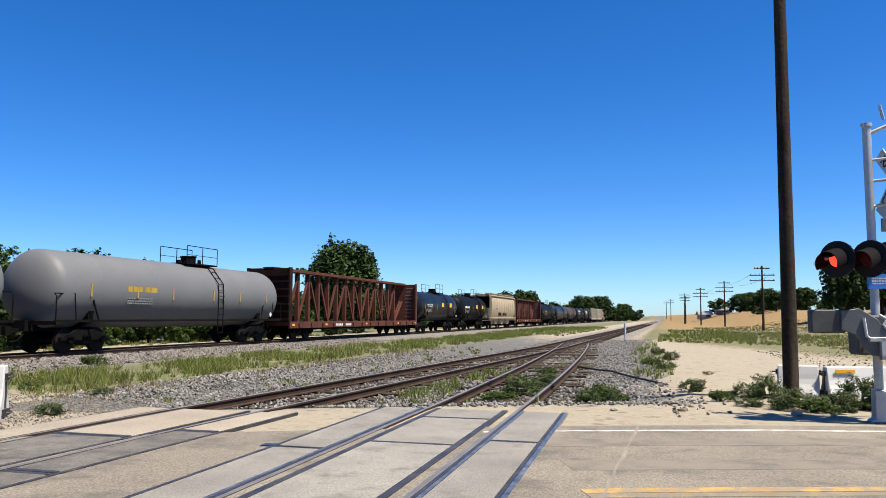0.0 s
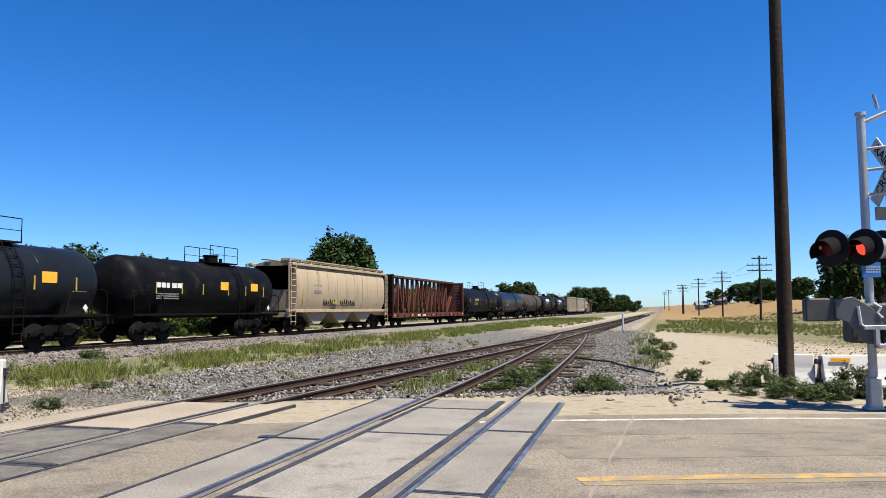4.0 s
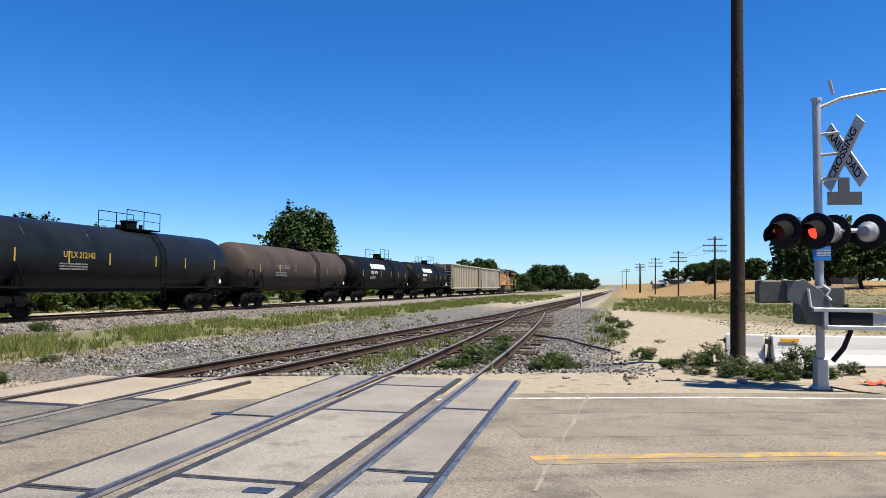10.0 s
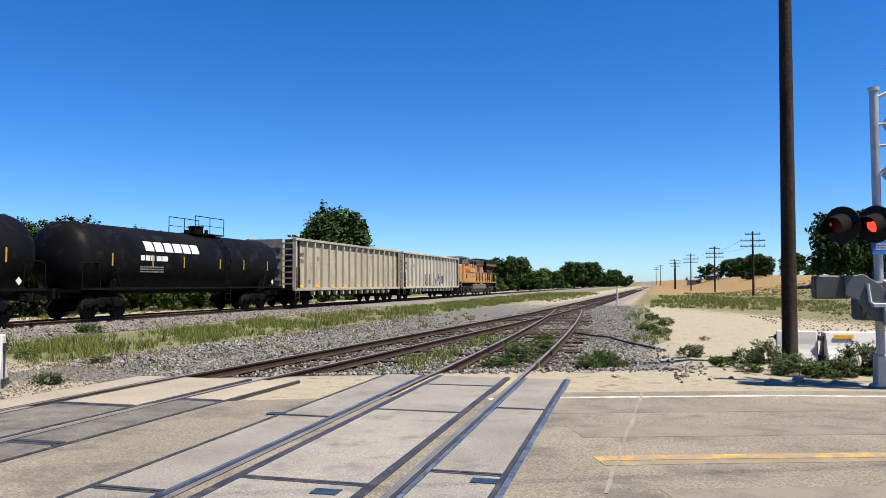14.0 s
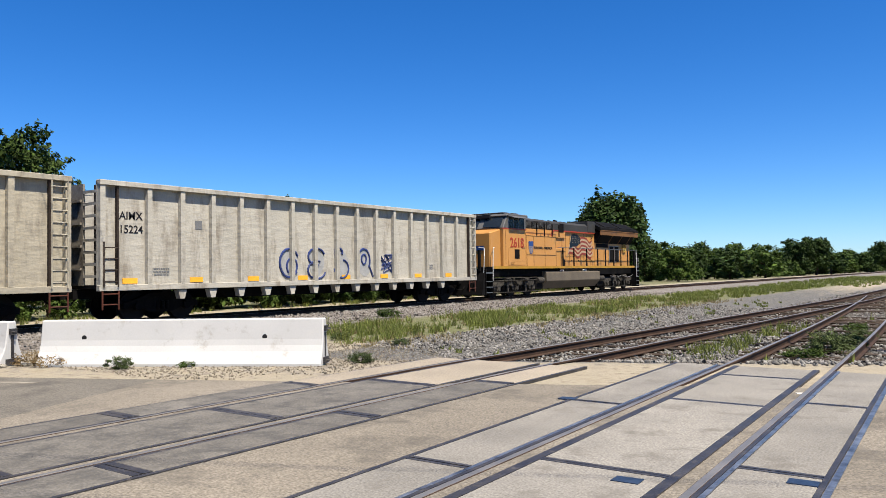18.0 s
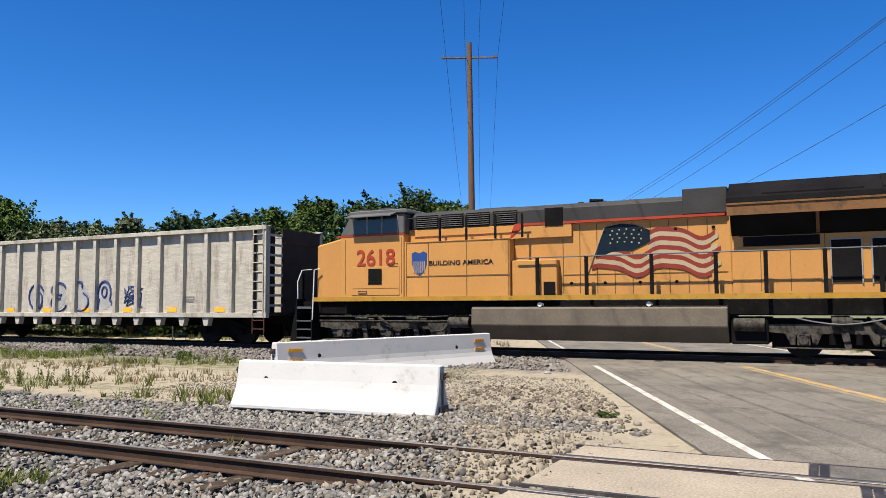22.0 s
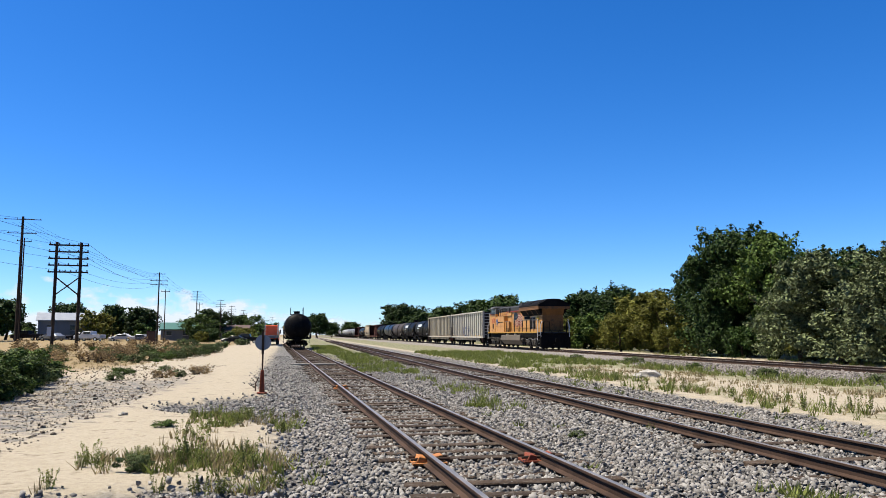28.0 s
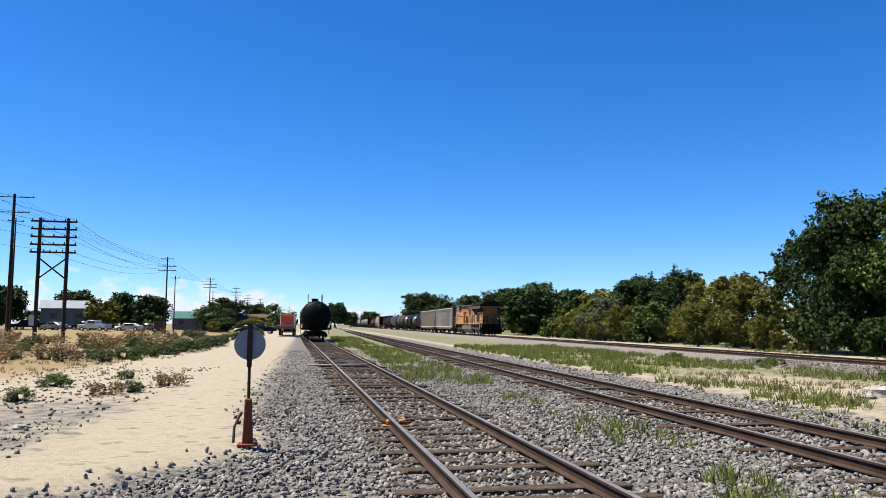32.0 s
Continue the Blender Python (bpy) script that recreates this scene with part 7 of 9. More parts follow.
    for k in range(4):
        part("arm_stripe", MB().box(1.1 + k * 0.9, -0.389, 1.108, 1.5 + k * 0.9, -0.351, 1.252), M_TRUCKRED, ga)
    part("hose", MB().tube([(0.28, -0.25, 1.3), (0.34, -0.25, 0.9), (0.25, -0.22, 0.65), (0.12, -0.15, 0.45)], 0.04, 8), M_SIGNBLACK, s)
    for o in s.children:
        if o.name.split(".")[0] in ("gate_motor", "counterweight", "weight_arm", "crank", "arm_bracket", "arm_box", "gate_arm"):
            o.location.z -= 0.09
    return s


crossing_signal()

# ---------------------------------------------------------------- switch stand, signs
st = thing("switch_stand", "switch stand with a grey disc target on a rusty orange base", "switch stand", at=pose(1.15, -22.3, -0.1, 0, 0, 0))
part("base", MB().prism([(-0.075, 0.0), (0.075, 0.0), (0.045, 0.66), (-0.045, 0.66)], -0.06, 0.06, "y").box(-0.14, -0.1, 0.0, 0.14, 0.1, 0.04), M_ORANGE, st, bevel=0.012)
part("rod", MB().cyl((0, 0, 0.55), (0, 0, 1.55), 0.022, seg=8), M_RAIL, st)
part("target", MB().cyl((0, 0.012, 1.42), (0, -0.004, 1.42), 0.22, seg=32), M_TARGET, st, "round grey disc")
part("clamp", MB().box(-0.035, 0.012, 1.1, 0.035, 0.04, 1.72), M_RAIL, st)
part("lever", MB().tube([(0.1, 0.06, 0.45), (0.16, 0.25, 0.3), (0.16, 0.35, 0.1)], 0.02), M_RAIL, st)



# ---------------------------------------------------------------- plants
def quads_mesh(name, verts, n, material):
    me = bpy.data.meshes.new(name)
    v = np.asarray(verts, np.float32).reshape(-1, 3)
    me.vertices.add(len(v))
    me.vertices.foreach_set("co", v.reshape(-1))
    k = len(v) // n
    me.loops.add(len(v))
    me.loops.foreach_set("vertex_index", np.arange(len(v), dtype=np.int32))
    me.polygons.add(k)
    me.polygons.foreach_set("loop_start", np.arange(0, len(v), n, dtype=np.int32))
    me.polygons.foreach_set("loop_total", np.full(k, n, np.int32))
    me.update(calc_edges=True)
    me.validate()
    me.materials.append(material)
    return me


def leaf_cards(centres, outward, size, rng, slim=0.55):
    """Small pointed leaves, turned mostly outward and up."""
    n = len(centres)
    d = outward + rng.normal(0, 0.75, (n, 3))
    d /= np.linalg.norm(d, axis=1)[:, None] + 1e-9
    u = np.cross(d, rng.normal(0, 1, (n, 3)))
    u /= np.linalg.norm(u, axis=1)[:, None] + 1e-9
    w = np.cross(d, u)
    s = size * rng.uniform(0.6, 1.3, (n, 1))
    return np.stack([centres - u * s, centres - w * s * slim + d * s * 0.12, centres + u * s, centres + w * s * slim + d * s * 0.12], 1)


RECIPE = {}


def make_tree(label, h, w, leaves, seed, count=4200, leaf=0.17, lobes=16, bole=0.22, group="trees behind the railway", cat_name="tree", name="tree", slim=0.55, shoots=4, dome=False):
    rng = np.random.default_rng(seed)
    rnd = random.Random(seed)
    t = thing(name, label, cat_name, group)
    RECIPE[t.name] = ((label, h, w, leaves, seed), count, leaf, (lobes, bole, group, cat_name, name, slim, shoots, dome))
    r0 = 0.028 * h + 0.05
    trunk_top = h * 0.62
    tr = MB()
    p = Vector((0, 0, -0.2))
    for k in range(4):
        q = Vector((rnd.uniform(-0.04, 0.04) * h, rnd.uniform(-0.04, 0.04) * h, trunk_top * (k + 1) / 4))
        tr.cyl(p, q, r0 * (1 - 0.2 * k), r0 * (0.8 - 0.2 * k), seg=9, caps=False)
        p = q
    part("trunk", tr, M_BARK, t, smooth=60)
    C, O = [], []
    for k in range(lobes):
        a = 2 * math.pi * (k * 0.618 + rnd.uniform(0, 0.15))
        f = (k + 0.5) / lobes
        zc = h * (bole + (0.95 - bole) * f + (rnd.uniform(-0.05, 0.07) if k % 3 else 0))
        spread = w * 0.5 * math.sin(math.pi * min(0.98, 0.2 + 0.63 * f)) * rnd.uniform(0.35, 1.12)
        rad = np.array([1, 1, 0.85]) * w * rnd.choice((0.11, 0.15, 0.19, 0.24))
        if dome:
            rad = np.array([1, 1, 0.9]) * w * rnd.choice((0.12, 0.14, 0.17))
            zc = h * (0.22 + 0.64 * f)
            spread = w * 0.38 * math.sqrt(max(0.02, 1 - ((zc / h - 0.52) / 0.40) ** 2)) * rnd.uniform(0.55, 1.05)
        c = np.array([math.cos(a) * spread, math.sin(a) * spread, zc])
        limb = MB()
        base = Vector((0, 0, min(trunk_top, zc * 0.7)))
        limb.cyl(base, Vector(c), r0 * 0.38, r0 * 0.1, seg=5, caps=False)
        if k % max(2, lobes // 4) == 0:
            part("limb", limb, M_BARK, t)
        m = count // lobes
        d = rng.normal(0, 1, (m, 3))
        d /= np.linalg.norm(d, axis=1)[:, None]
        rr = rng.uniform(0.45, 1.0, (m, 1)) ** 0.5 * (1 + 0.25 * rng.normal(0, 1, (m, 1)).clip(-1, 1))
        C.append(c + d * rad * rr)
        O.append(d + np.array([0, 0, 0.35]))
        # leafy shoots that stand out of the crown and break its outline
        for q in range(shoots):
            a = rng.normal(0, 1, 3) + np.array([0, 0, 0.55])
            a[:2] += 0.8 * c[:2] / (np.linalg.norm(c[:2]) + 1e-6)
            a /= np.linalg.norm(a)
            ms = max(12, m // 9)
            f = rng.uniform(0.55, 1.0 + rng.uniform(0.25, 0.8), (ms, 1))
            C.append(c + a * rad * f + rng.normal(0, 1, (ms, 3)) * rad * 0.13 * (1.6 - 0.7 * f))
            O.append(np.tile(a, (ms, 1)) + np.array([0, 0, 0.4]))
    C, O = np.concatenate(C), np.concatenate(O)
    keep = C[:, 2] > 0.05 * h
    cr = new("crown", quads_mesh("crown", leaf_cards(C[keep], O[keep], leaf, rng, slim), 4, leaves))
    cr.parent = t
    return t


FAR = {}


def plant(src, x, y, s=1.0, sz=None, turn=0.0, label=""):
    """Another tree of a kind; far off it takes a crown of fewer, larger leaf clumps."""
    at = pose(x, y, float(ground_z(x, y)), 0, 0, turn)
    if math.hypot(x, y) < 105 or src.name not in RECIPE:
        c = copy_thing(src, at)
    elif src.name in FAR:
        c = copy_thing(FAR[src.name], at)
    else:
        args, count, leaf, rest = RECIPE[src.name]
        c = FAR[src.name] = _placed(make_tree(*args, count // 4, leaf * 1.85, *rest), at)
    c.scale = (s, s, sz if sz else s)
    if label:
        c["label"] = label
    return c


T_A = make_tree("broad dark green tree with a rounded crown", 10.0, 8.0, M_LEAF, 1, 17000, 0.19, 46, 0.03, shoots=1, dome=True)
T_B = make_tree("ragged green tree with upright branches", 9.5, 6.0, M_LEAF2, 2, 13000, 0.145, 22, 0.08, shoots=6)
T_C = make_tree("grey-green willowy tree beside the line", 7.5, 6.0, M_LEAF4, 3, 13000, 0.125, 22, 0.04, shoots=6)
T_D = make_tree("yellow-green bushy tree beside the line", 5.5, 5.0, M_LEAF3, 4, 6000, 0.15, 18, 0.03)
T_E = make_tree("dark dense tree with a ragged top", 9.0, 6.5, M_LEAF, 5, 17000, 0.15, 28, 0.04, shoots=6)
S_A = make_tree("leafy green shrub along the railway", 3.6, 4.2, M_LEAF2, 6, 4500, 0.14, 12, 0.04, "shrubs along the railway", "shrub", "shrub")
S_B = make_tree("dark green shrub along the railway", 3.2, 4.0, M_LEAF, 7, 4500, 0.14, 12, 0.04, "shrubs along the railway", "shrub", "shrub")
_placed(T_A, pose(-33.2, 76.5, 0)).scale = (1.22, 1.22, 1.0)
_placed(T_B, pose(-41.0, 19.2, 0)).scale = (0.76, 0.76, 0.92)
_placed(T_C, pose(-29.2, -37.8, 0)).scale = (0.95, 0.95, 0.78)
_placed(T_D, pose(-31.5, -66, 0))
_placed(T_E, pose(-30.7, -50.9, 0)).scale = (0.92, 0.92, 0.98)
_placed(S_A, pose(-30.5, 22.0, 0))
_placed(S_B, pose(-31.0, 30.0, 0))
rt = random.Random(12)
# wall of trees west of the line, south of the road
for x, y, src, s, sz in ((-45, -22.3, T_B, 0.9, 0.84), (-43, -24.5, T_E, 0.95, 0.93), (-42, -30, T_B, 0.95, 0.88), (-43, -35.5, T_E, 1.0, 0.86), (-42, -41, T_A, 0.85, 0.78), (-38, -46, T_E, 0.8, 0.78),
                         (-35.5, -41, T_B, 0.85, 0.62), (-33, -45.5, T_E, 0.8, 0.74), (-30.6, -46.0, T_B, 0.75, 0.86), (-32.5, -56, T_E, 0.8, 0.85), (-29.7, -42, T_C, 0.75, 0.78), (-29.2, -33, T_C, 0.85, 0.8),
                         (-30.8, -29.5, T_E, 0.72, 0.68), (-32, -25, T_B, 0.75, 0.68), (-33, -21, T_E, 0.7, 0.56), (-31.5, -37.5, T_E, 0.8, 0.62), (-29.4, -49.5, T_E, 0.55, 0.68), (-37, -30, T_A, 0.7, 0.62)):
    plant(src, x, y, s, sz, rt.uniform(0, 360))
# further down the line
for x, y, src, s, sz in ((-30.5, -62, T_D, 0.95, 0.85), (-33, -72, T_D, 1.05, 1.0), (-31, -79, S_A, 1.2, 1.0), (-36, -84, T_A, 0.85, 0.75), (-35, -92, T_A, 0.9, 0.75), (-33, -100, T_D, 1.3, 1.05), (-34, -108, T_A, 0.75, 0.6),
                         (-36, -118, T_A, 0.9, 0.72), (-40, -150, T_A, 1.2, 1.0), (-39, -165, T_A, 1.1, 0.95), (-41, -182, T_E, 1.4, 1.05), (-37, -200, T_A, 1.2, 0.95), (-36, -225, T_A, 1.3, 0.9), (-35, -255, T_E, 1.6, 1.25),
                         (-34, -275, T_A, 1.3, 1.2), (-36, -300, T_E, 1.7, 1.4), (-8, -420, T_A, 1.6, 1.4), (-16, -430, T_A, 1.2, 0.9), (4, -440, T_E, 1.5, 0.9), (-26, -420, T_A, 1.5, 0.9)):
    plant(src, x, y, s, sz, rt.uniform(0, 360))
for i in range(26):
    plant(rt.choice((S_A, S_B, T_D)), -28.8 - rt.uniform(0, 3.2), -31 - i * 3.2 - rt.uniform(0, 2), rt.uniform(0.35, 0.7), None, rt.uniform(0, 360))
# north side, behind the main line
for i in range(20):
    plant(rt.choice((S_A, S_B, S_A)), -30 - rt.uniform(0, 3.5), 9 + i * 2.9 + rt.uniform(-1, 1), rt.uniform(0.75, 1.15), None, rt.uniform(0, 360))
for x, y, src, s, sz in ((-36, 33, T_B, 0.75, 0.62), (-37, 41, T_E, 0.75, 0.62), (-38, 12, T_E, 0.5, 0.5), (-37, 50, T_B, 0.7, 0.58), (-36, 26, T_E, 0.6, 0.58), (-35, 7.5, S_A, 1.0, 1.1), (-36, 60, S_A, 1.2, 1.2), (-33, 96, S_A, 1.3, 1.1),
                         (-31, 112, S_B, 1.4, 1.0), (-30, 128, S_A, 1.5, 1.1), (-29.0, 165, T_A, 0.85, 0.80), (-31, 158, T_E, 0.8, 0.75), (-28, 176, S_B, 1.6, 1.3), (-29, 200, S_A, 1.6, 1.2), (-26.5, 262, T_A, 1.1, 0.95), (-25.5, 285, T_A, 1.2, 1.0),
                         (-24.5, 305, T_A, 1.25, 1.05), (-27, 330, S_B, 2.4, 1.9), (-21, 345, S_B, 2.2, 1.7), (-17, 360, T_A, 0.9, 0.8), (-14, 380, S_B, 2.0, 1.6), (-20, 390, T_A, 1.2, 0.9)):
    plant(src, x, y, s, sz, rt.uniform(0, 360))
for i in range(27):
    plant(rt.choice((S_B, S_A, S_B)), -28.0 - rt.uniform(0, 2.2), 8.5 + i * 2.45 + rt.uniform(-0.8, 0.8), rt.uniform(0.32, 0.5), None, rt.uniform(0, 360))
# north-east, by the dry rise
for x, y, src, s, sz in ((24, 116, T_A, 0.95, 1.06), (29, 119, T_A, 1.05, 1.1), (34, 122, T_A, 0.95, 0.93), (20.5, 160, T_A, 0.5, 0.42), (22, 190, T_A, 0.6, 0.5), (18, 205, T_E, 0.7, 0.5), (14.5, 215, S_B, 1.6, 1.2), (25, 210, T_A, 0.8, 0.62), (28, 175, T_A, 0.6, 0.5), (40, 128, T_A, 0.8, 0.8)):
    plant(src, x, y, s, sz, rt.uniform(0, 360))
for i in range(16):
    plant((T_E, T_A, T_B)[i % 3], -50 + 0.85 * i, 104 + 4.2 * i, 0.75 + 0.05 * (i % 4), 0.52 + 0.06 * (i % 3), 40 * i)
    plant((S_A, S_B)[i % 2], -38 + 0.5 * i, 92 + 4.4 * i, 0.8, 0.75, 70 * i)
# south-east, beyond the dirt road
rs = random.Random(91)
for i in range(60):
    y = -rs.uniform(165, 430)
    x = rs.uniform(0.03, 0.5) * -y
    s = rs.uniform(0.5, 1.15)
    plant(rs.choice((T_A, T_B, T_E, S_A, S_B, T_D)), x + 3, y, s * rs.uniform(0.9, 1.5), s * rs.uniform(0.55, 0.85), rs.uniform(0, 360))
for i in range(46):
    y = -rs.uniform(110, 420)
    s = rs.uniform(0.7, 1.25)
    plant(rs.choice((T_A, T_B, T_E, S_A, T_D)), -33 - rs.uniform(0, 22), y, s, s * rs.uniform(0.6, 0.95), rs.uniform(0, 360))
for i in range(34):
    y = rs.uniform(170, 420)
    s = rs.uniform(0.5, 1.0)
    plant(rs.choice((T_A, T_B, T_E, S_A, S_B)), -27 - rs.uniform(0, 14) + max(0, y - 300) * 0.08, y, s * 1.2, s * rs.uniform(0.6, 0.9), rs.uniform(0, 360))
for i in range(26):
    y = rs.uniform(150, 260)
    s = rs.uniform(0.3, 0.55)
    plant(rs.choice((T_A, T_E, S_A, S_B)), y * rs.uniform(0.09, 0.3), y, s * 1.5, s, rs.uniform(0, 360))
for x, y, src, s, sz in ((39.6, -160.7, T_D, 1.2, 1.0), (41.5, -182, T_A, 0.85, 0.78), (34.2, -175, T_A, 1.0, 0.74), (50, -178, T_A, 0.9, 0.75), (55, -148, T_A, 0.9, 0.72), (56, -160, T_A, 0.9, 0.85), (62, -150, T_E, 1.0, 0.9), (52, -185, T_A, 1.1, 0.85), (29, -260, T_E, 1.5, 1.0), (24, -300, T_A, 1.2, 0.9),
                         (14, -330, S_B, 2.4, 1.6), (18, -340, T_D, 1.3, 1.0), (36, -320, T_A, 1.3, 1.0), (70, -170, T_A, 1.1, 0.95), (75, -140, T_E, 1.1, 1.0), (12, -260, S_A, 1.6, 1.2), (16, -240, T_D, 0.8, 0.6)):
    plant(src, x, y, s, sz, rt.uniform(0, 360))

W_A = make_tree("low grey-green weedy bush", 0.62, 0.95, M_LEAF5, 21, 1700, 0.06, 14, 0.05, "weeds by the tracks", "bush", "weed_bush", 0.2)
W_B = make_tree("low leafy green weed clump", 0.45, 0.8, M_LEAF2, 22, 1300, 0.055, 12, 0.05, "weeds by the tracks", "bush", "weed_bush", 0.22)
_placed(W_A, pose(-3.15, 16.6, -0.17)).scale = (0.7, 0.7, 0.6)
_placed(W_B, pose(-1.35, 15.2, -0.17)).scale = (0.7, 0.7, 0.7)
spots = [(-3.3, 15.6, 0.79), (-2.95, 17.6, 0.86), (-3.05, 20.5, 0.72), (-3.4, 22.8, 0.79), (-1.2, 15.9, 0.72), (-1.5, 14.8, 0.58), (-0.9, 16.2, 0.50), (0.5, 17.4, 0.50), (-0.1, 24.5, 0.72), (-0.5, 27.5, 0.79), (0.1, 30, 0.72), (-0.4, 34, 0.72),
         (0.9, 15.4, 0.5), (1.35, 14.5, 0.5), (1.8, 14.2, 0.62), (2.25, 13.95, 0.66), (2.7, 14.1, 0.62), (1.45, 16.1, 0.6), (1.05, 16.5, 0.5), (2.0, 14.75, 0.7), (2.5, 14.6, 0.55), (3.35, 14.4, 0.6), (4.0, 15.2, 0.45),
         (-11, 13.2, 0.40), (-13.4, 12.2, 0.45), (-15.4, 11.5, 0.5), (-17.2, 12.6, 0.55), (-16, 13.4, 0.6), (-13, 13.5, 0.5), (-18.2, 15.5, 0.6), (-17.9, 21, 0.90), (-12.3, 7.4, 0.45), (-14.4, 6.2, 0.50), (-11.6, 8.2, 0.40), (-9.3, 10.1, 0.50)]
spots += [(7.9, -21.5, 1.7), (8.6, -23, 1.9), (8.3, -25, 1.9), (9.2, -26.5, 2.0), (9.8, -24, 2.0), (8.9, -28.5, 1.8), (10.0, -29.5, 2.0), (9.4, -31.5, 1.7), (10.6, -27, 2.1), (11.5, -30, 2.2), (10.8, -33, 1.6), (11.2, -24, 2.0), (6.6, -29, 0.6), (7.1, -33, 0.9), (4.7, -31, 0.55), (6.0, -36, 0.6), (7.9, -35.5, 0.7), (9.6, -47, 1.3), (9.2, -49.5, 1.5), (8.6, -52, 1.5), (8.4, -55, 1.6), (8.2, -59, 1.7), (8.0, -63, 1.8), (8.0, -67, 1.8), (7.8, -71, 1.7), (10.2, -57, 1.6), (10.4, -63, 1.7), (9.8, -70, 1.9), (9.0, -76, 1.8), (8.8, -84, 1.8), (11.5, -52, 1.2), (14, -49, 0.9), (16.5, -56, 1.3), (19, -62, 1.3), (21, -84, 1.4), (25, -88, 1.5), (10, -62, 1.4), (12, -66, 1.7), (13.5, -70, 1.7), (15.5, -66, 1.7),
          (9.2, -58, 1.2), (11, -71, 1.6), (14, -62, 1.4), (17, -72, 1.6), (20, -68, 1.5), (22, -74, 1.5), (8.5, -48, 0.7), (26, -70, 1.6), (18, -52, 1.1), (24, -58, 1.2), (11.5, -90, 1.9), (13, -96, 2.0), (10, -104, 1.8), (9, -120, 2.2), (16, -110, 2.0),
          (-17.5, -17.5, 0.7), (-18.3, -22, 0.9), (-17.6, -27, 1.0), (-17.8, -33, 1.0), (-18.0, -40, 1.1), (-17.2, -47, 1.1), (2.4, -14.4, 0.5), (-4.5, -12.5, 0.35),
          (-10.6, -6.8, 0.4), (-10.9, -2.9, 0.35), (2.0, -9.8, 0.4)]
for x, y, s, sz in ((3.1, 14.6, 0.7, 0.75), (1.75, 16.2, 0.55, 0.65)):
    plant(W_A, x, y, s, sz, rt.uniform(0, 360))
for i, (x, y, s) in enumerate(spots):
    plant(W_A if i % 3 else W_B, x, y, s * rt.uniform(0.8, 1.05), s * rt.uniform(0.42, 0.75), rt.uniform(0, 360))

for x, y, s, sz in ((7.6, -20.6, 0.36, 0.34), (8.1, -22.4, 0.42, 0.40), (8.5, -24.5, 0.45, 0.40), (9.0, -26.8, 0.46, 0.42), (9.4, -29.2, 0.42, 0.40), (10.4, -25.4, 0.5, 0.42), (10.9, -28.4, 0.5, 0.42), (9.6, -22.2, 0.45, 0.4), (8.9, -19.6, 0.42, 0.36), (10.6, -21, 0.5, 0.42)):
    plant(S_A, x, y, s * 0.95, sz * 0.72, rt.uniform(0, 360), "dense dark green low shrub beside the dirt road")


def stalk_weed(label, seed, stems=11, high=0.42):
    """Upright leafy stalks from one root."""
    rng = np.random.default_rng(seed)
    Q = []
    C, O = [], []
    for k in range(stems):
        a, r = rng.uniform(0, 6.28), rng.uniform(0.02, 0.14)
        h = high * rng.uniform(0.5, 1.1)
        p0 = np.array([math.cos(a) * r, math.sin(a) * r, -0.02])
        p1 = p0 + np.array([math.cos(a) * h * 0.25, math.sin(a) * h * 0.25, h])
        e = np.array([0.005, 0.004, 0])
        Q.append(np.stack([p0 - e, p0 + e, p1 + e * 0.6, p1 - e * 0.6])[None])
        f = rng.uniform(0.15, 1.02, (26, 1))
        d = rng.normal(0, 1, (26, 3))
        d /= np.linalg.norm(d, axis=1)[:, None]
        C.append(p0 + (p1 - p0) * f + d * 0.035 * (1.15 - 0.6 * f))
        O.append(d + np.array([0, 0, 0.3]))
    Q.append(leaf_cards(np.concatenate(C), np.concatenate(O), 0.026, rng, 0.4))
    return tagged(new("stalk_weed", quads_mesh("stalk_weed", np.concatenate(Q), 4, M_WEED)), label, "weed", "weeds by the tracks")


WS = stalk_weed("upright leafy green weed stalks in the sand", 61)
_placed(WS, pose(1.4, -10.2, float(ground_z(1.4, -10.2))))
rk = random.Random(62)
for i in range(50):
    x, y = (rk.uniform(0.5, 2.85), rk.uniform(-10.9, -8.8)) if i < 24 else (rk.uniform(0.1, 2.1), rk.uniform(-16.8, -12.5))
    plant(WS, x, y, rk.uniform(0.3, 0.66), None, rk.uniform(0, 360))
for i in range(30):
    plant(WS, rk.choice((-17.6, -11.3, -10.6)) + rk.uniform(-0.5, 0.5), rk.uniform(-34, -8), rk.uniform(0.4, 0.9), None, rk.uniform(0, 360))
for i in range(10):
    plant(WS, rk.uniform(-17.5, -12), rk.uniform(12.5, 24), rk.uniform(0.6, 1.1), None, rk.uniform(0, 360))


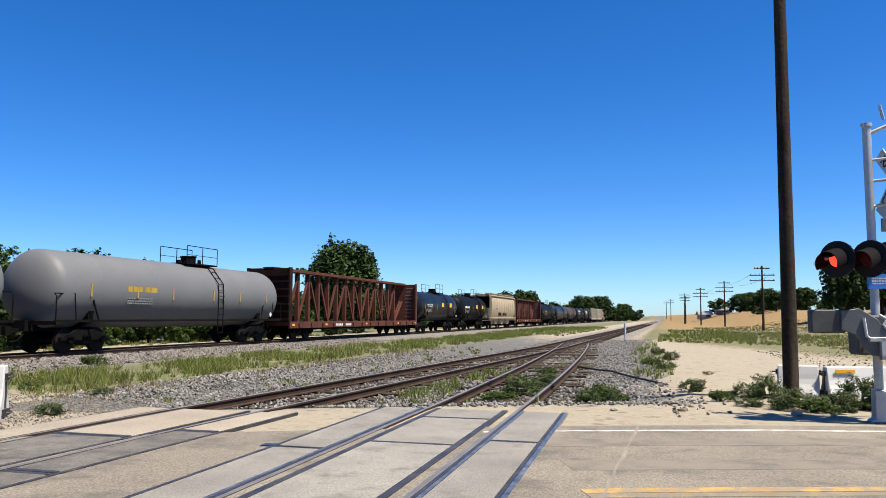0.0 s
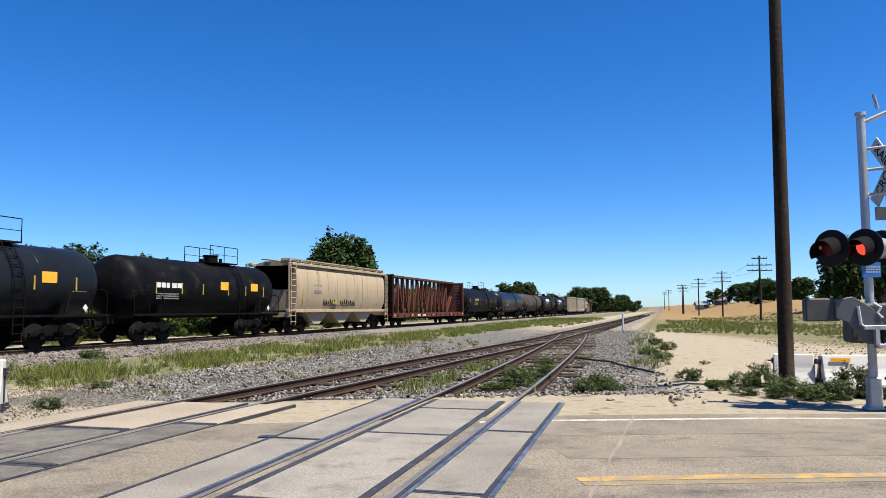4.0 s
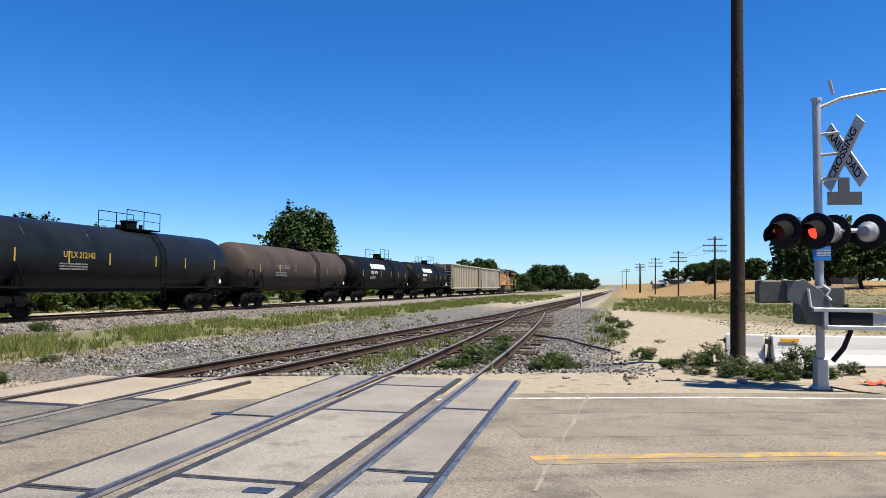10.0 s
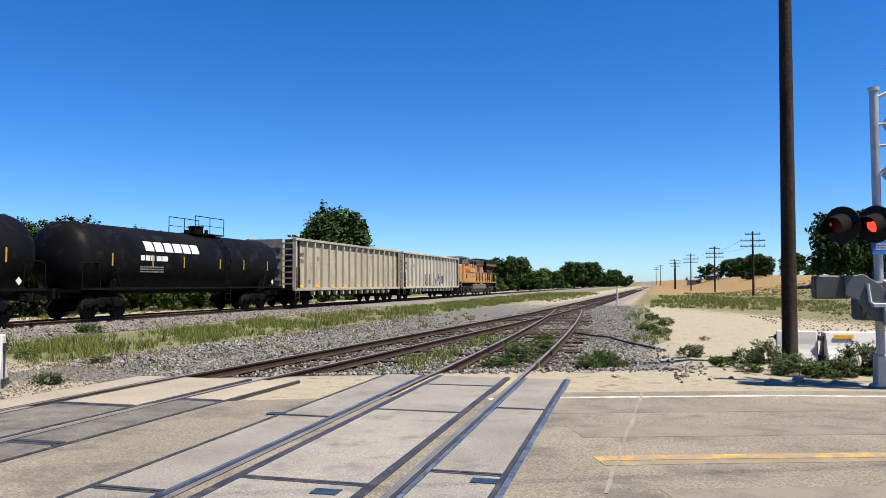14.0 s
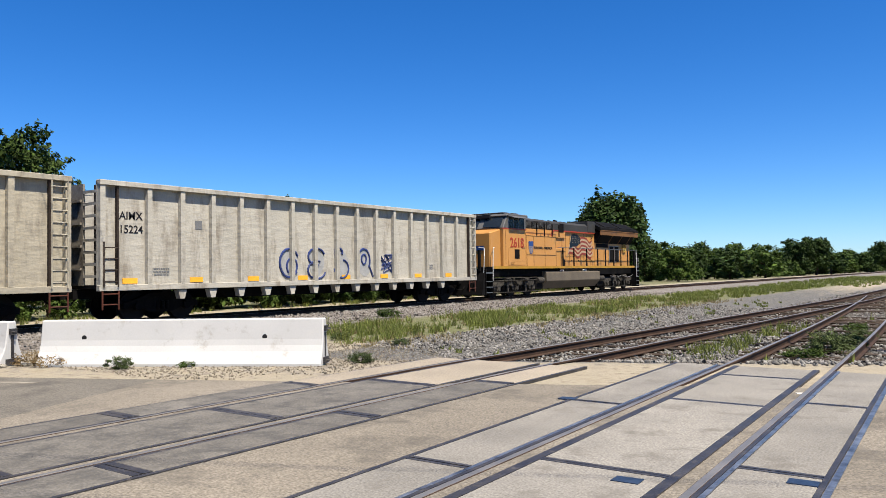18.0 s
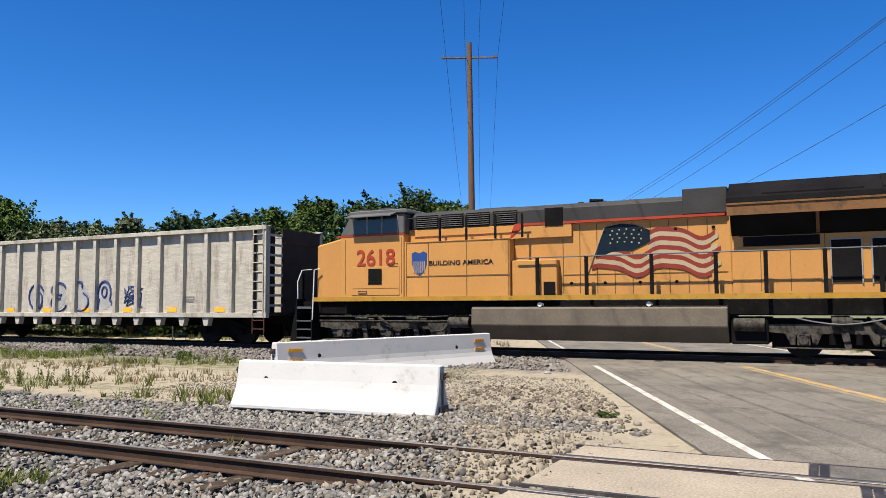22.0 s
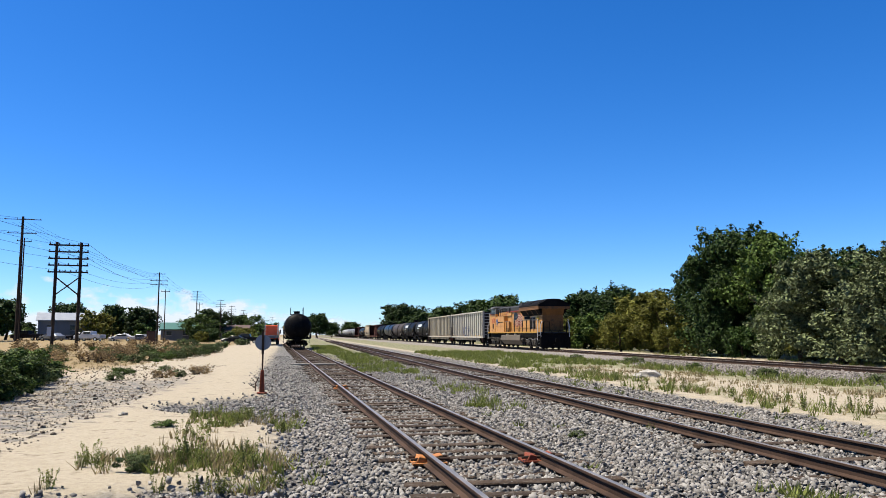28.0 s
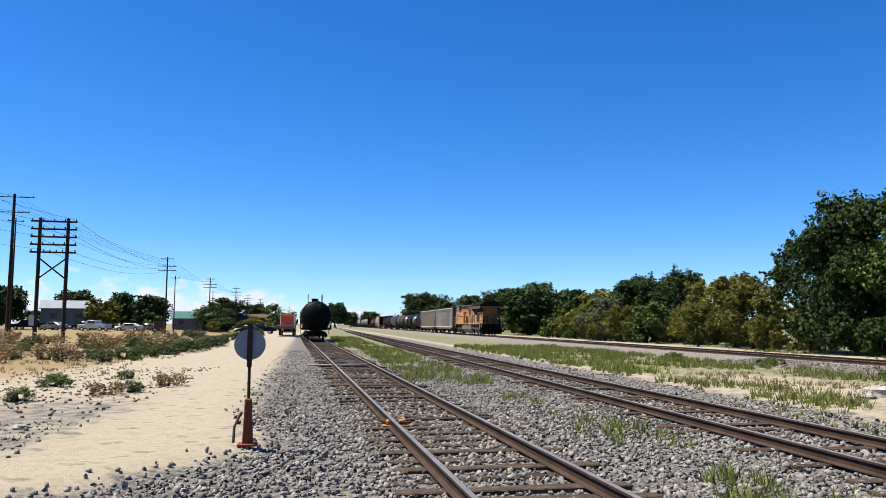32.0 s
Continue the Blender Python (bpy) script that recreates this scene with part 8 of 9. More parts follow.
def grass(name, label, boxes, material, seed, blades=7, height=0.35, lean=0.35, width=0.012):
    """Standing tufts over patches (x0, y0, x1, y1, tufts)."""
    rng = np.random.default_rng(seed)
    P = []
    for x0, y0, x1, y1, n in boxes:
        x, y = rng.uniform(x0, x1, n), rng.uniform(y0, y1, n)
        clump = np.sin(x * 1.7 + 2.1 * np.sin(y * 0.6)) + np.sin(y * 1.1 + x * 0.7)
        ok = clump + rng.normal(0, 0.9, n) > 0.15
        off = np.abs(y - road_y(x)) * road_cos(x)
        ok &= off > 5.4
        for c in (track_a, track_b):
            ok &= (np.abs(x - c(y)) > 0.95) | (rng.uniform(0, 1, n) < 0.08)
        P.append(np.stack([x[ok], y[ok], ground_z(x[ok], y[ok]) - 0.01], 1))
    P = np.concatenate(P)
    P = np.repeat(P, blades, 0)
    n = len(P)
    P[:, :2] += rng.normal(0, 0.05, (n, 2))
    hgt = height * rng.uniform(0.4, 1.25, (n, 1))
    ang = rng.uniform(0, 2 * np.pi, n)
    side = np.stack([np.cos(ang), np.sin(ang), 0 * ang], 1) * width * rng.uniform(0.6, 1.5, (n, 1)) * (1 + 0.02 * np.hypot(P[:, 0], P[:, 1])[:, None])
    tip = P + np.concatenate([rng.normal(0, lean, (n, 2)) * hgt, hgt], 1)
    tri = np.stack([P - side, P + side, tip], 1)
    ob = new(name, quads_mesh(name, tri, 3, material))
    return tagged(ob, label, "grass", kind="stuff")


grass("grass", "tall green grass strip between the tracks",
      [(-16.4, 12, -11.9, 30, 1800), (-16.8, 30, -11.4, 70, 2500), (-17.8, 70, -9, 130, 2400), (-17.8, -70, -15.6, -15, 1500), (-11.8, -70, -9.8, -9, 1300), (-17, -70, -10, -38, 2400), (-5.3, -70, -2.6, -34, 1500), (-4.6, -120, -1.2, -70, 1300), (-5.4, -30, -4.2, -16, 120),
       (-1.0, 21, 0.1, 32, 90), (-1.6, 30, -0.5, 48, 110), (-5.4, 13.5, -4.6, 24, 160), (-4.0, 14, -2.4, 30, 70), (0.2, 62, 7, 100, 900), (-0.6, 50, 6, 72, 700), (4, 100, 25, 124, 900), (4, 47, 12, 84, 900), (8, 33, 22, 72, 1400), (-29.5, -60, -27.6, 60, 1100)], M_GRASS, 31, 12, 0.24, 0.35, 0.0085)
grass("dry_grass", "dry straw-coloured grass", [(-17.0, 12, -10.4, 40, 1600), (-16.5, -36, -10.2, -7, 1150), (0.3, -10.9, 2.8, -8.7, 330), (0.1, -16.6, 2.1, -10.9, 150), (8, 33, 24, 75, 2200), (3, 50, 12, 90, 1500), (8, 80, 45, 130, 5200), (7, -75, 30, -36, 2400), (-28.6, -60, -26.6, 60, 500),
                                                 (-16, -36, -11, -12, 500), (6.5, -30, 12, -18, 160)], M_STRAW, 32, 8, 0.15, 0.35, 0.009)
grass("weeds", "short green weeds in the gravel", [(0.3, -10.9, 2.7, -8.7, 130), (1.2, -16.8, 2.1, -13.6, 90), (0.0, -15.4, 0.7, -12.6, 70), (-4.35, -18.5, -3.85, -17.9, 36), (-5.5, -7.9, -4.9, -7.1, 40), (-5.2, -26, -3.6, -8, 26), (-0.6, -13, 0.5, -5, 20), (-10.0, -30, -8.6, -8, 60), (-8.0, -20, -6.2, -4, 40), (-10, 13, -8.6, 40, 90), (-6.0, 13, -3.6, 40, 140)], M_GRASS, 33, 12, 0.14, 0.5, 0.014)


# ---------------------------------------------------------------- ballast stones
def stones(name, label, boxes, material, seed, smin=0.017, smax=0.046, clear=6.4):
    rng = np.random.default_rng(seed)
    base = np.array([(0, 0, 1), (0.9, 0, 0.25), (0.28, 0.85, 0.3), (-0.73, 0.53, 0.2), (-0.7, -0.55, 0.3), (0.3, -0.85, 0.2), (0.65, 0.4, -0.5), (-0.4, 0.7, -0.5), (-0.8, -0.1, -0.5), (0.3, -0.7, -0.55)])
    tri = np.array([(0, 1, 2), (0, 2, 3), (0, 3, 4), (0, 4, 5), (0, 5, 1), (1, 6, 2), (2, 7, 3), (3, 8, 4), (4, 8, 9), (4, 9, 5), (5, 9, 1), (1, 9, 6), (2, 6, 7), (3, 7, 8)])
    P = []
    for x0, y0, x1, y1, n in boxes:
        x, y = rng.uniform(x0, x1, n), rng.uniform(y0, y1, n)
        ok = np.abs(y - road_y(x)) * road_cos(x) > np.where(x < -9.6, 4.3, clear + np.abs(rng.normal(0, 0.6, n)))
        ok &= (x < gravel_edge(y) + rng.normal(0, 0.25, n)) | (x < -15) | (x > 4)
        for c in (track_a, track_b):
            for s in (-0.7525, 0.7525):
                ok &= np.abs(x - c(y) - s) > 0.085
        low = np.minimum(np.abs(x - track_a(y)), np.abs(x - track_b(y))) < 1.4
        P.append(np.stack([x[ok], y[ok], ground_z(x[ok], y[ok]) + 0.004 * low[ok]], 1))
    P = np.concatenate(P)
    n = len(P)
    S = rng.uniform(smin, smax, (n, 1, 1)) * rng.uniform(0.65, 1.35, (n, 1, 3))
    a, b = rng.uniform(0, 6.28, n), rng.uniform(-3.1, 3.1, n)
    V = base[None] * (1 + rng.normal(0, 0.2, (n, 10, 1))) * S
    ca, sa, cb, sb = np.cos(a)[:, None], np.sin(a)[:, None], np.cos(b)[:, None], np.sin(b)[:, None]
    X, Y, Z = V[..., 0], V[..., 1], V[..., 2]
    Y, Z = cb * Y - sb * Z, sb * Y + cb * Z
    X, Y = ca * X - sa * Y, sa * X + ca * Y
    V = np.stack([X, Y, Z], -1) + P[:, None, :] + np.array([0, 0, 0.008])
    me = bpy.data.meshes.new(name)
    me.vertices.add(n * 10)
    me.vertices.foreach_set("co", V.astype(np.float32).reshape(-1))
    T = (tri[None] + 10 * np.arange(n)[:, None, None]).reshape(-1).astype(np.int32)
    me.loops.add(len(T))
    me.loops.foreach_set("vertex_index", T)
    k = len(T) // 3
    me.polygons.add(k)
    me.polygons.foreach_set("loop_start", np.arange(0, len(T), 3, dtype=np.int32))
    me.polygons.foreach_set("loop_total", np.full(k, 3, np.int32))
    me.update(calc_edges=True)
    me.materials.append(material)
    return tagged(new(name, me), label, "ballast", kind="stuff")


stones("ballast", "loose grey crushed-stone ballast", [(-9.8, -11, 1.2, -3.4, 23000), (-10.6, -5.2, -8.0, -2.9, 900), (-10.2, -3.6, -8.1, -2.0, 260), (-8.2, -3.6, -5.2, -2.6, 420), (-6.2, -3.5, 1.0, -2.0, 900), (-11.2, -9.5, -9.7, -4.6, 1100), (1.0, -9.6, 3.3, -6.4, 2600), (-9.8, -18, 3.6, -11, 24000), (-9.8, -28, 3.6, -18, 20000), (-9.8, -42, 2.5, -28, 11000), (-9.8, -65, 2.5, -42, 5000), (-11.8, 12.5, 1.0, 20, 11000), (-11.6, 20, 0.6, 34, 10000), (-8, 34, 0.2, 60, 5000)], M_STONE, 41)
stones("ballast", "brownish crushed-stone ballast of the main line", [(-20.9, -45, -17.6, 50, 20000), (-21.6, -30, -20.0, 40, 5000), (-24.9, -35, -23.7, 40, 2600)], M_STONE_BR, 42, 0.03, 0.07)
stones("gravel", "scattered pale gravel on the shoulder", [(-16, -12, -9.0, -3.0, 8000), (-22, -13, -15.5, -7.5, 4000), (-15, 7, -8.6, 13, 5500), (-21, 4, -15, 12, 4000), (4.2, -25, 8.5, -12.5, 2600), (2.6, -13, 6, -8, 700), (-9.8, -4.6, -4.6, -1.2, 3200)], M_PEBBLE, 43, 0.008, 0.021, 4.7)
stones("gravel", "scattered brown clods on the sandy lot", [(-14, -6, -5.0, -1.4, 2000), (4, -42, 10, -12, 1300), (0.6, 17.5, 4, 24, 420), (0.2, 22, 9, 40, 900), (0, 12.2, 6, 14.2, 600)], M_CLOD, 44, 0.015, 0.05, 5.0)

# ---------------------------------------------------------------- small things by the tracks
def clamp(x, y, label, paint):
    c = thing("rail_clamp", label, "rail clamp", "orange rail clamps", at=pose(x, y, -0.15))
    part("plate", MB().box(-0.22, -0.16, 0.0, 0.24, 0.16, 0.03), paint, c, bevel=0.006)
    part("jaw", MB().prism([(-0.20, 0.03), (-0.04, 0.03), (-0.05, 0.10), (-0.16, 0.12)], -0.10, 0.10, "y"), paint, c, bevel=0.008)
    part("jaw", MB().prism([(0.05, 0.03), (0.2, 0.03), (0.15, 0.11), (0.06, 0.09)], -0.13, 0.13, "y"), paint, c, bevel=0.008)
    for k in (-0.1, 0.1):
        part("bolt", MB().cyl((-0.26, k, 0.07), (0.26, k, 0.07), 0.02, seg=8), M_RAIL, c)
    return c


M_PALEROCK = mat("pale broken rock", (0.27, 0.245, 0.2), 0.9, var=0.25, scale=4, fine=25, bump=0.6)
M_RAGRED = mat("faded red cloth", (0.42, 0.06, 0.02), 0.85, var=0.2, scale=6)
M_CLAMP = mat("orange paint on steel", (0.30, 0.115, 0.03), 0.7, var=0.3, scale=6, fine=40, bump=0.2, stain=(0.18, 0.072, 0.027), amount=0.4)
bx = lambda y, s: float(track_b(y)) + s * 0.7525
clamp(bx(-24.5, 1) - 0.1, -24.5, "orange painted clamp bolted on the spur rail", M_CLAMP)
clamp(bx(-10.2, 1) - 0.04, -10.2, "orange painted clamp bolted on the spur rail", M_CLAMP)
clamp(bx(-10.1, -1), -10.1, "rusty clamp on the far spur rail", M_ORANGE)
solo("plank", MB().box(-1.25, -0.13, 0, 1.25, 0.13, 0.07), mat("bleached plank", (0.249, 0.223, 0.181), 0.9, var=0.2, scale=3, fine=25, bump=0.4), "bleached pale wooden plank lying across the spur", "plank",
     at=pose(float(track_b(-44)) + 0.55, -44, -0.14, 0, 0, 3), bevel=0.01)
solo("cable", MB().tube([(bx(26.0, 1) + 0.1, 26.0, -0.13), (-2.18, 24.8, -0.13), (-1.62, 24.0, -0.12), (-1.07, 22.3, -0.13), (-0.43, 20.6, -0.12), (0.1, 19.0, -0.12), (0.58, 17.9, -0.11), (1.15, 17.1, -0.06)], 0.03, 6), M_WIRE,
     "black cable lying over the ballast", "cable", smooth=60)
solo("cable", MB().tube([(3.05, 12.8, 0.02), (3.4, 12.7, -0.03), (3.9, 12.4, -0.035), (4.6, 12.3, -0.03), (5.5, 12.5, -0.03)], 0.014, 5), M_WIRE, "thin black cable on the ground by the signal", "cable")
solo("rubber_block", MB().box(-0.17, -0.1, 0, 0.17, 0.1, 0.16), M_SIGNBLACK, "black rubber block against the barrier", "block", at=pose(-16.15, 5.95, -0.05, 0, 0, 20), bevel=0.015)
solo("rubber_strip", MB().box(-0.45, -0.05, 0, 0.45, 0.05, 0.05), M_SIGNBLACK, "black rubber strip on the sand by the barrier", "strip", at=pose(-16.75, 5.7, -0.05, 0, 0, 14), bevel=0.01)
solo("broken_stick", MB().tube([(-0.9, 0, 0.03), (-0.2, 0.05, 0.09), (0.4, 0.02, 0.06), (0.95, 0.1, 0.03)], 0.018, 6), M_POLE3, "bent grey stick lying by the barrier", "stick", at=pose(-15.6, 6.1, -0.05, 0, 0, 20))
rag = MB()
rr_ = random.Random(8)
rag.add([(-0.22 + 0.11 * i, -0.12 + 0.08 * j, 0.015 + rr_.uniform(0, 0.07)) for i in range(5) for j in range(4)], [(4 * i + j, 4 * i + j + 4, 4 * i + j + 5, 4 * i + j + 1) for i in range(4) for j in range(3)])
solo("rag", rag, M_RAGRED, "crumpled orange-red rag on the sand", "rag", at=pose(3.95, 13.75, -0.05, 0, 0, 25))
mk = thing("marker_post", "short white marker post beside the switch", "post", at=pose(-3.0, 60, float(ground_z(-3.0, 60))))
part("post", MB().cyl((0, 0, -0.2), (0, 0, 1.25), 0.07, seg=8), M_SIGNWHITE, mk)
part("cap", MB().cyl((0, 0, 1.25), (0, 0, 1.33), 0.09, 0.05, seg=8), M_SIGNWHITE, mk)
sg = thing("small_sign", "small grey sign on a thin post beside the main line", "sign", at=pose(-26.5, -27.2, float(ground_z(-26.5, -27.2)), 0, 0, 40))
part("post", MB().cyl((0, 0, -0.2), (0, 0, 2.1), 0.03, seg=8), M_GREY, sg)
part("sign_face", MB().box(-0.02, -0.17, 1.6, 0.03, 0.17, 2.05), M_GREY, sg, bevel=0.006)
bn = thing("paper_notice", "pale notice fixed on a leg of the pole frame", "sign", at=pose(24.6, -81.75, 1.9, 0, 0, 6))
part("sheet", MB().box(-0.28, -0.02, -0.45, 0.28, 0.02, 0.45), M_SIGNWHITE, bn)


def rock(name, label, x, y, r, seed, material):
    rnd = random.Random(seed)
    vs, fs = [], []
    n, m = 10, 6
    for i in range(m + 1):
        for k in range(n):
            a, e = 2 * math.pi * k / n, math.pi * i / m
            q = r * rnd.uniform(0.75, 1.15)
            vs.append((q * 1.3 * math.sin(e) * math.cos(a), q * math.sin(e) * math.sin(a), q * 0.55 * math.cos(e)))
    for i in range(m):
        for k in range(n):
            fs.append((i * n + k, (i + 1) * n + k, (i + 1) * n + (k + 1) % n, i * n + (k + 1) % n))
    solo(name, MB().add(vs, fs), material, label, "rock", "pale rocks", at=pose(x, y, float(ground_z(x, y)) + r * 0.25, 0, 0, seed * 40))


M_ROCK = mat("pale rock", (0.272, 0.254, 0.218), 0.9, var=0.25, scale=4, fine=25, bump=0.6, stain=(0.0907, 0.0771, 0.0635), amount=0.35)
for i, (x, y, r) in enumerate(((-15.3, 6.15, 0.1), (-15.1, 6.45, 0.14), (-14.75, 6.2, 0.09), (-14.9, 6.62, 0.12), (-14.45, 6.5, 0.08), (-14.3, 6.85, 0.11))):
    rock("rock", "pale broken rock between the barriers", x, y, r, 300 + i, M_PALEROCK)
rock("rock", "pale broken rock lying in the dry grass", -12.9, -27.4, 0.34, 3, M_ROCK)
rock("rock", "small pale rock beside a larger one", -12.3, -27.1, 0.2, 5, M_ROCK)
for i, (x, y, r) in enumerate(((-17.0, -5.8, 0.07), (-15.6, -7.4, 0.06), (-12.0, -9.8, 0.07), (4.9, -24.4, 0.1), (3.6, -16.6, 0.08), (1.9, 13.4, 0.09), (2.4, 13.2, 0.07), (-0.9, 13.2, 0.06), (5.6, 13.8, 0.09))):
    rock("rock", "fist-sized pale rock on the bare ground", x, y, r, 11 + i, M_ROCK)


# ---------------------------------------------------------------- vehicles beyond the dirt road
M_TYRE = mat("tyre rubber", (0.018, 0.018, 0.018), 0.85, var=0.2)
M_CARBLACK = mat("black car paint", (0.0108, 0.0108, 0.0126), 0.25, var=0.1, bump=0.0)
M_CARWHITE = mat("white car paint", (0.34, 0.345, 0.35), 0.3, var=0.05, bump=0.0)
M_CARSILVER = mat("silver car paint", (0.175, 0.18, 0.184), 0.3, 0.4, var=0.05, bump=0.0)
M_CHROME = mat("chrome", (0.54, 0.54, 0.54), 0.2, 0.9, var=0.05, bump=0.0)


def wheels(car, xs, ys, r=0.36, w=0.22):
    for y in ys:
        for x in xs:
            wl = part("wheel", MB().cyl((x - w / 2, y, r), (x + w / 2, y, r), r, seg=18), M_TYRE, car, smooth=40)
            part("rim", MB().cyl((x - w / 2 - 0.01, y, r), (x + w / 2 + 0.01, y, r), r * 0.58, seg=12), M_CHROME, wl)


def pickup(label, x, y, turn, paint, bed=True):
    c = thing("pickup_truck" if bed else "parked_car", label, "pickup" if bed else "car", "parked vehicles", at=pose(x, y, float(ground_z(x, y)), 0, 0, turn))
    if bed:
        prof = [(-2.7, 0.45), (-2.72, 1.05), (-1.35, 1.15), (-0.75, 1.85), (0.75, 1.85), (0.9, 1.2), (2.7, 1.2), (2.72, 0.5)]
    else:
        prof = [(-2.2, 0.4), (-2.25, 0.85), (-1.1, 1.0), (-0.5, 1.45), (0.9, 1.47), (1.6, 1.05), (2.2, 0.95), (2.2, 0.4)]
    part("body", MB().prism(prof, -0.93, 0.93, "x"), paint, c, bevel=0.07, smooth=35)
    a, b, z0, z1 = (-0.7, 0.65, 1.28, 1.72) if bed else (-0.6, 1.1, 1.05, 1.36)
    for s in (-1, 1):
        part("side_window", MB().box(s * 0.935 - 0.006, a, z0, s * 0.935 + 0.006, b, z1), M_CABGLASS, c)
        part("headlight", MB().box(s * 0.7 - 0.16, prof[1][0] - 0.01, 0.75, s * 0.7 + 0.16, prof[1][0] + 0.06, 0.92), M_GLASS_OFF, c)
    part("windscreen", MB().prism([(prof[2][0] + 0.08, prof[2][1] + 0.06), (prof[3][0] - 0.05, prof[3][1] - 0.06), (prof[3][0] - 0.08, prof[3][1] - 0.06), (prof[2][0] + 0.05, prof[2][1] + 0.06)], -0.8, 0.8, "x"), M_CABGLASS, c)
    part("bumper", MB().box(-0.9, prof[0][0] - 0.08, 0.4, 0.9, prof[0][0] + 0.02, 0.62), M_CHROME if bed else paint, c, bevel=0.02)
    wheels(c, (-0.85, 0.85), (prof[0][0] * 0.64, prof[-1][0] * 0.62))
    return c


pickup("black car parked at the end of the dirt road", 12.2, -145.6, 78, M_CARBLACK, False)
pickup("black pickup parked beside a black car", 10.4, -148.5, 85, M_CARBLACK)
pickup("white pickup parked under the trees", 38.5, -151, 70, M_CARWHITE)
pickup("silver car parked in the lot", 45.5, -153, 60, M_CARSILVER, False)
pickup("white car parked in the lot", 34.0, -156, 85, M_CARWHITE, False)
pickup("dark car parked in the lot", 41.8, -157, 80, M_CARBLACK, False)
pickup("silver car parked beside a building", 31.5, -160, 80, M_CARSILVER, False)
pickup("dark pickup parked at the trees", 50.5, -155, 75, M_CARBLACK)


def semi_truck():
    t = thing("semi_truck", "orange-red semi truck cab facing the crossing", "truck", at=pose(5.1, -133, float(ground_z(5.1, -133)), 0, 0, 180))
    part("hood", MB().prism([(1.2, 0.7), (3.2, 0.7), (3.25, 1.5), (1.2, 1.9)], -0.85, 0.85, "x"), M_TRUCKRED, t, bevel=0.08)
    part("cab", MB().prism([(-1.2, 0.8), (1.25, 0.8), (1.25, 1.95), (0.75, 2.85), (-1.2, 2.95)], -1.15, 1.15, "x"), M_TRUCKRED, t, bevel=0.06)
    part("roof_fairing", MB().prism([(0.7, 2.85), (-1.2, 3.15), (-1.2, 2.92)], -1.1, 1.1, "x"), M_TRUCKRED, t, bevel=0.04)
    part("windscreen", MB().prism([(1.28, 2.0), (0.80, 2.78), (0.83, 2.80), (1.31, 2.02)], -1.0, 1.0, "x"), M_CABGLASS, t)
    part("grille", MB().box(-0.5, 3.2, 0.8, 0.5, 3.29, 1.42), M_CHROME, t)
    part("bumper", MB().box(-1.15, 3.15, 0.35, 1.15, 3.4, 0.7), M_CARWHITE, t, bevel=0.03)
    for s in (-1, 1):
        part("fender", MB().prism([(1.3, 0.6), (1.5, 1.25), (2.9, 1.25), (3.15, 0.6)], *sorted((s * 0.85, s * 1.2)), "x"), M_TRUCKRED, t, bevel=0.05)
        part("headlight", MB().box(s * 0.98 - 0.15, 3.1, 0.85, s * 0.98 + 0.15, 3.2, 1.05), M_GLASS_OFF, t)
        part("mirror", MB().box(s * 1.38 - 0.1, 1.05, 1.8, s * 1.38 + 0.1, 1.15, 2.45), M_CARBLACK, t)
        part("exhaust_stack", MB().cyl((s * 1.05, -1.35, 0.9), (s * 1.05, -1.35, 3.7), 0.08, seg=8), M_CHROME, t)
    part("chassis", MB().box(-0.45, -4.8, 0.6, 0.45, 1.3, 0.9), M_TRUCK, t)
    part("trailer", MB().box(-1.28, -16, 1.1, 1.28, -2.6, 1.5), M_GREY, t, "low flat trailer deck")
    wheels(t, (-1.0, 1.0), (2.25, -2.6, -3.9), 0.5, 0.3)
    return t


semi_truck()


# ---------------------------------------------------------------- far buildings
M_WALL_B = mat("blue-grey metal siding", (0.107, 0.126, 0.146), 0.6, var=0.08, scale=0.6, fine=6, streak=0.1)
M_WALL_W = mat("white siding", (0.32, 0.316, 0.302), 0.7, var=0.08)
M_ROOF_G = mat("green metal roof", (0.0486, 0.117, 0.0927), 0.5, 0.2, var=0.1)
M_ROOF_P = mat("pale metal roof", (0.243, 0.253, 0.263), 0.45, 0.3, var=0.1)
M_ROOF_D = mat("brown shingle roof", (0.0778, 0.0535, 0.0437), 0.85, var=0.2)


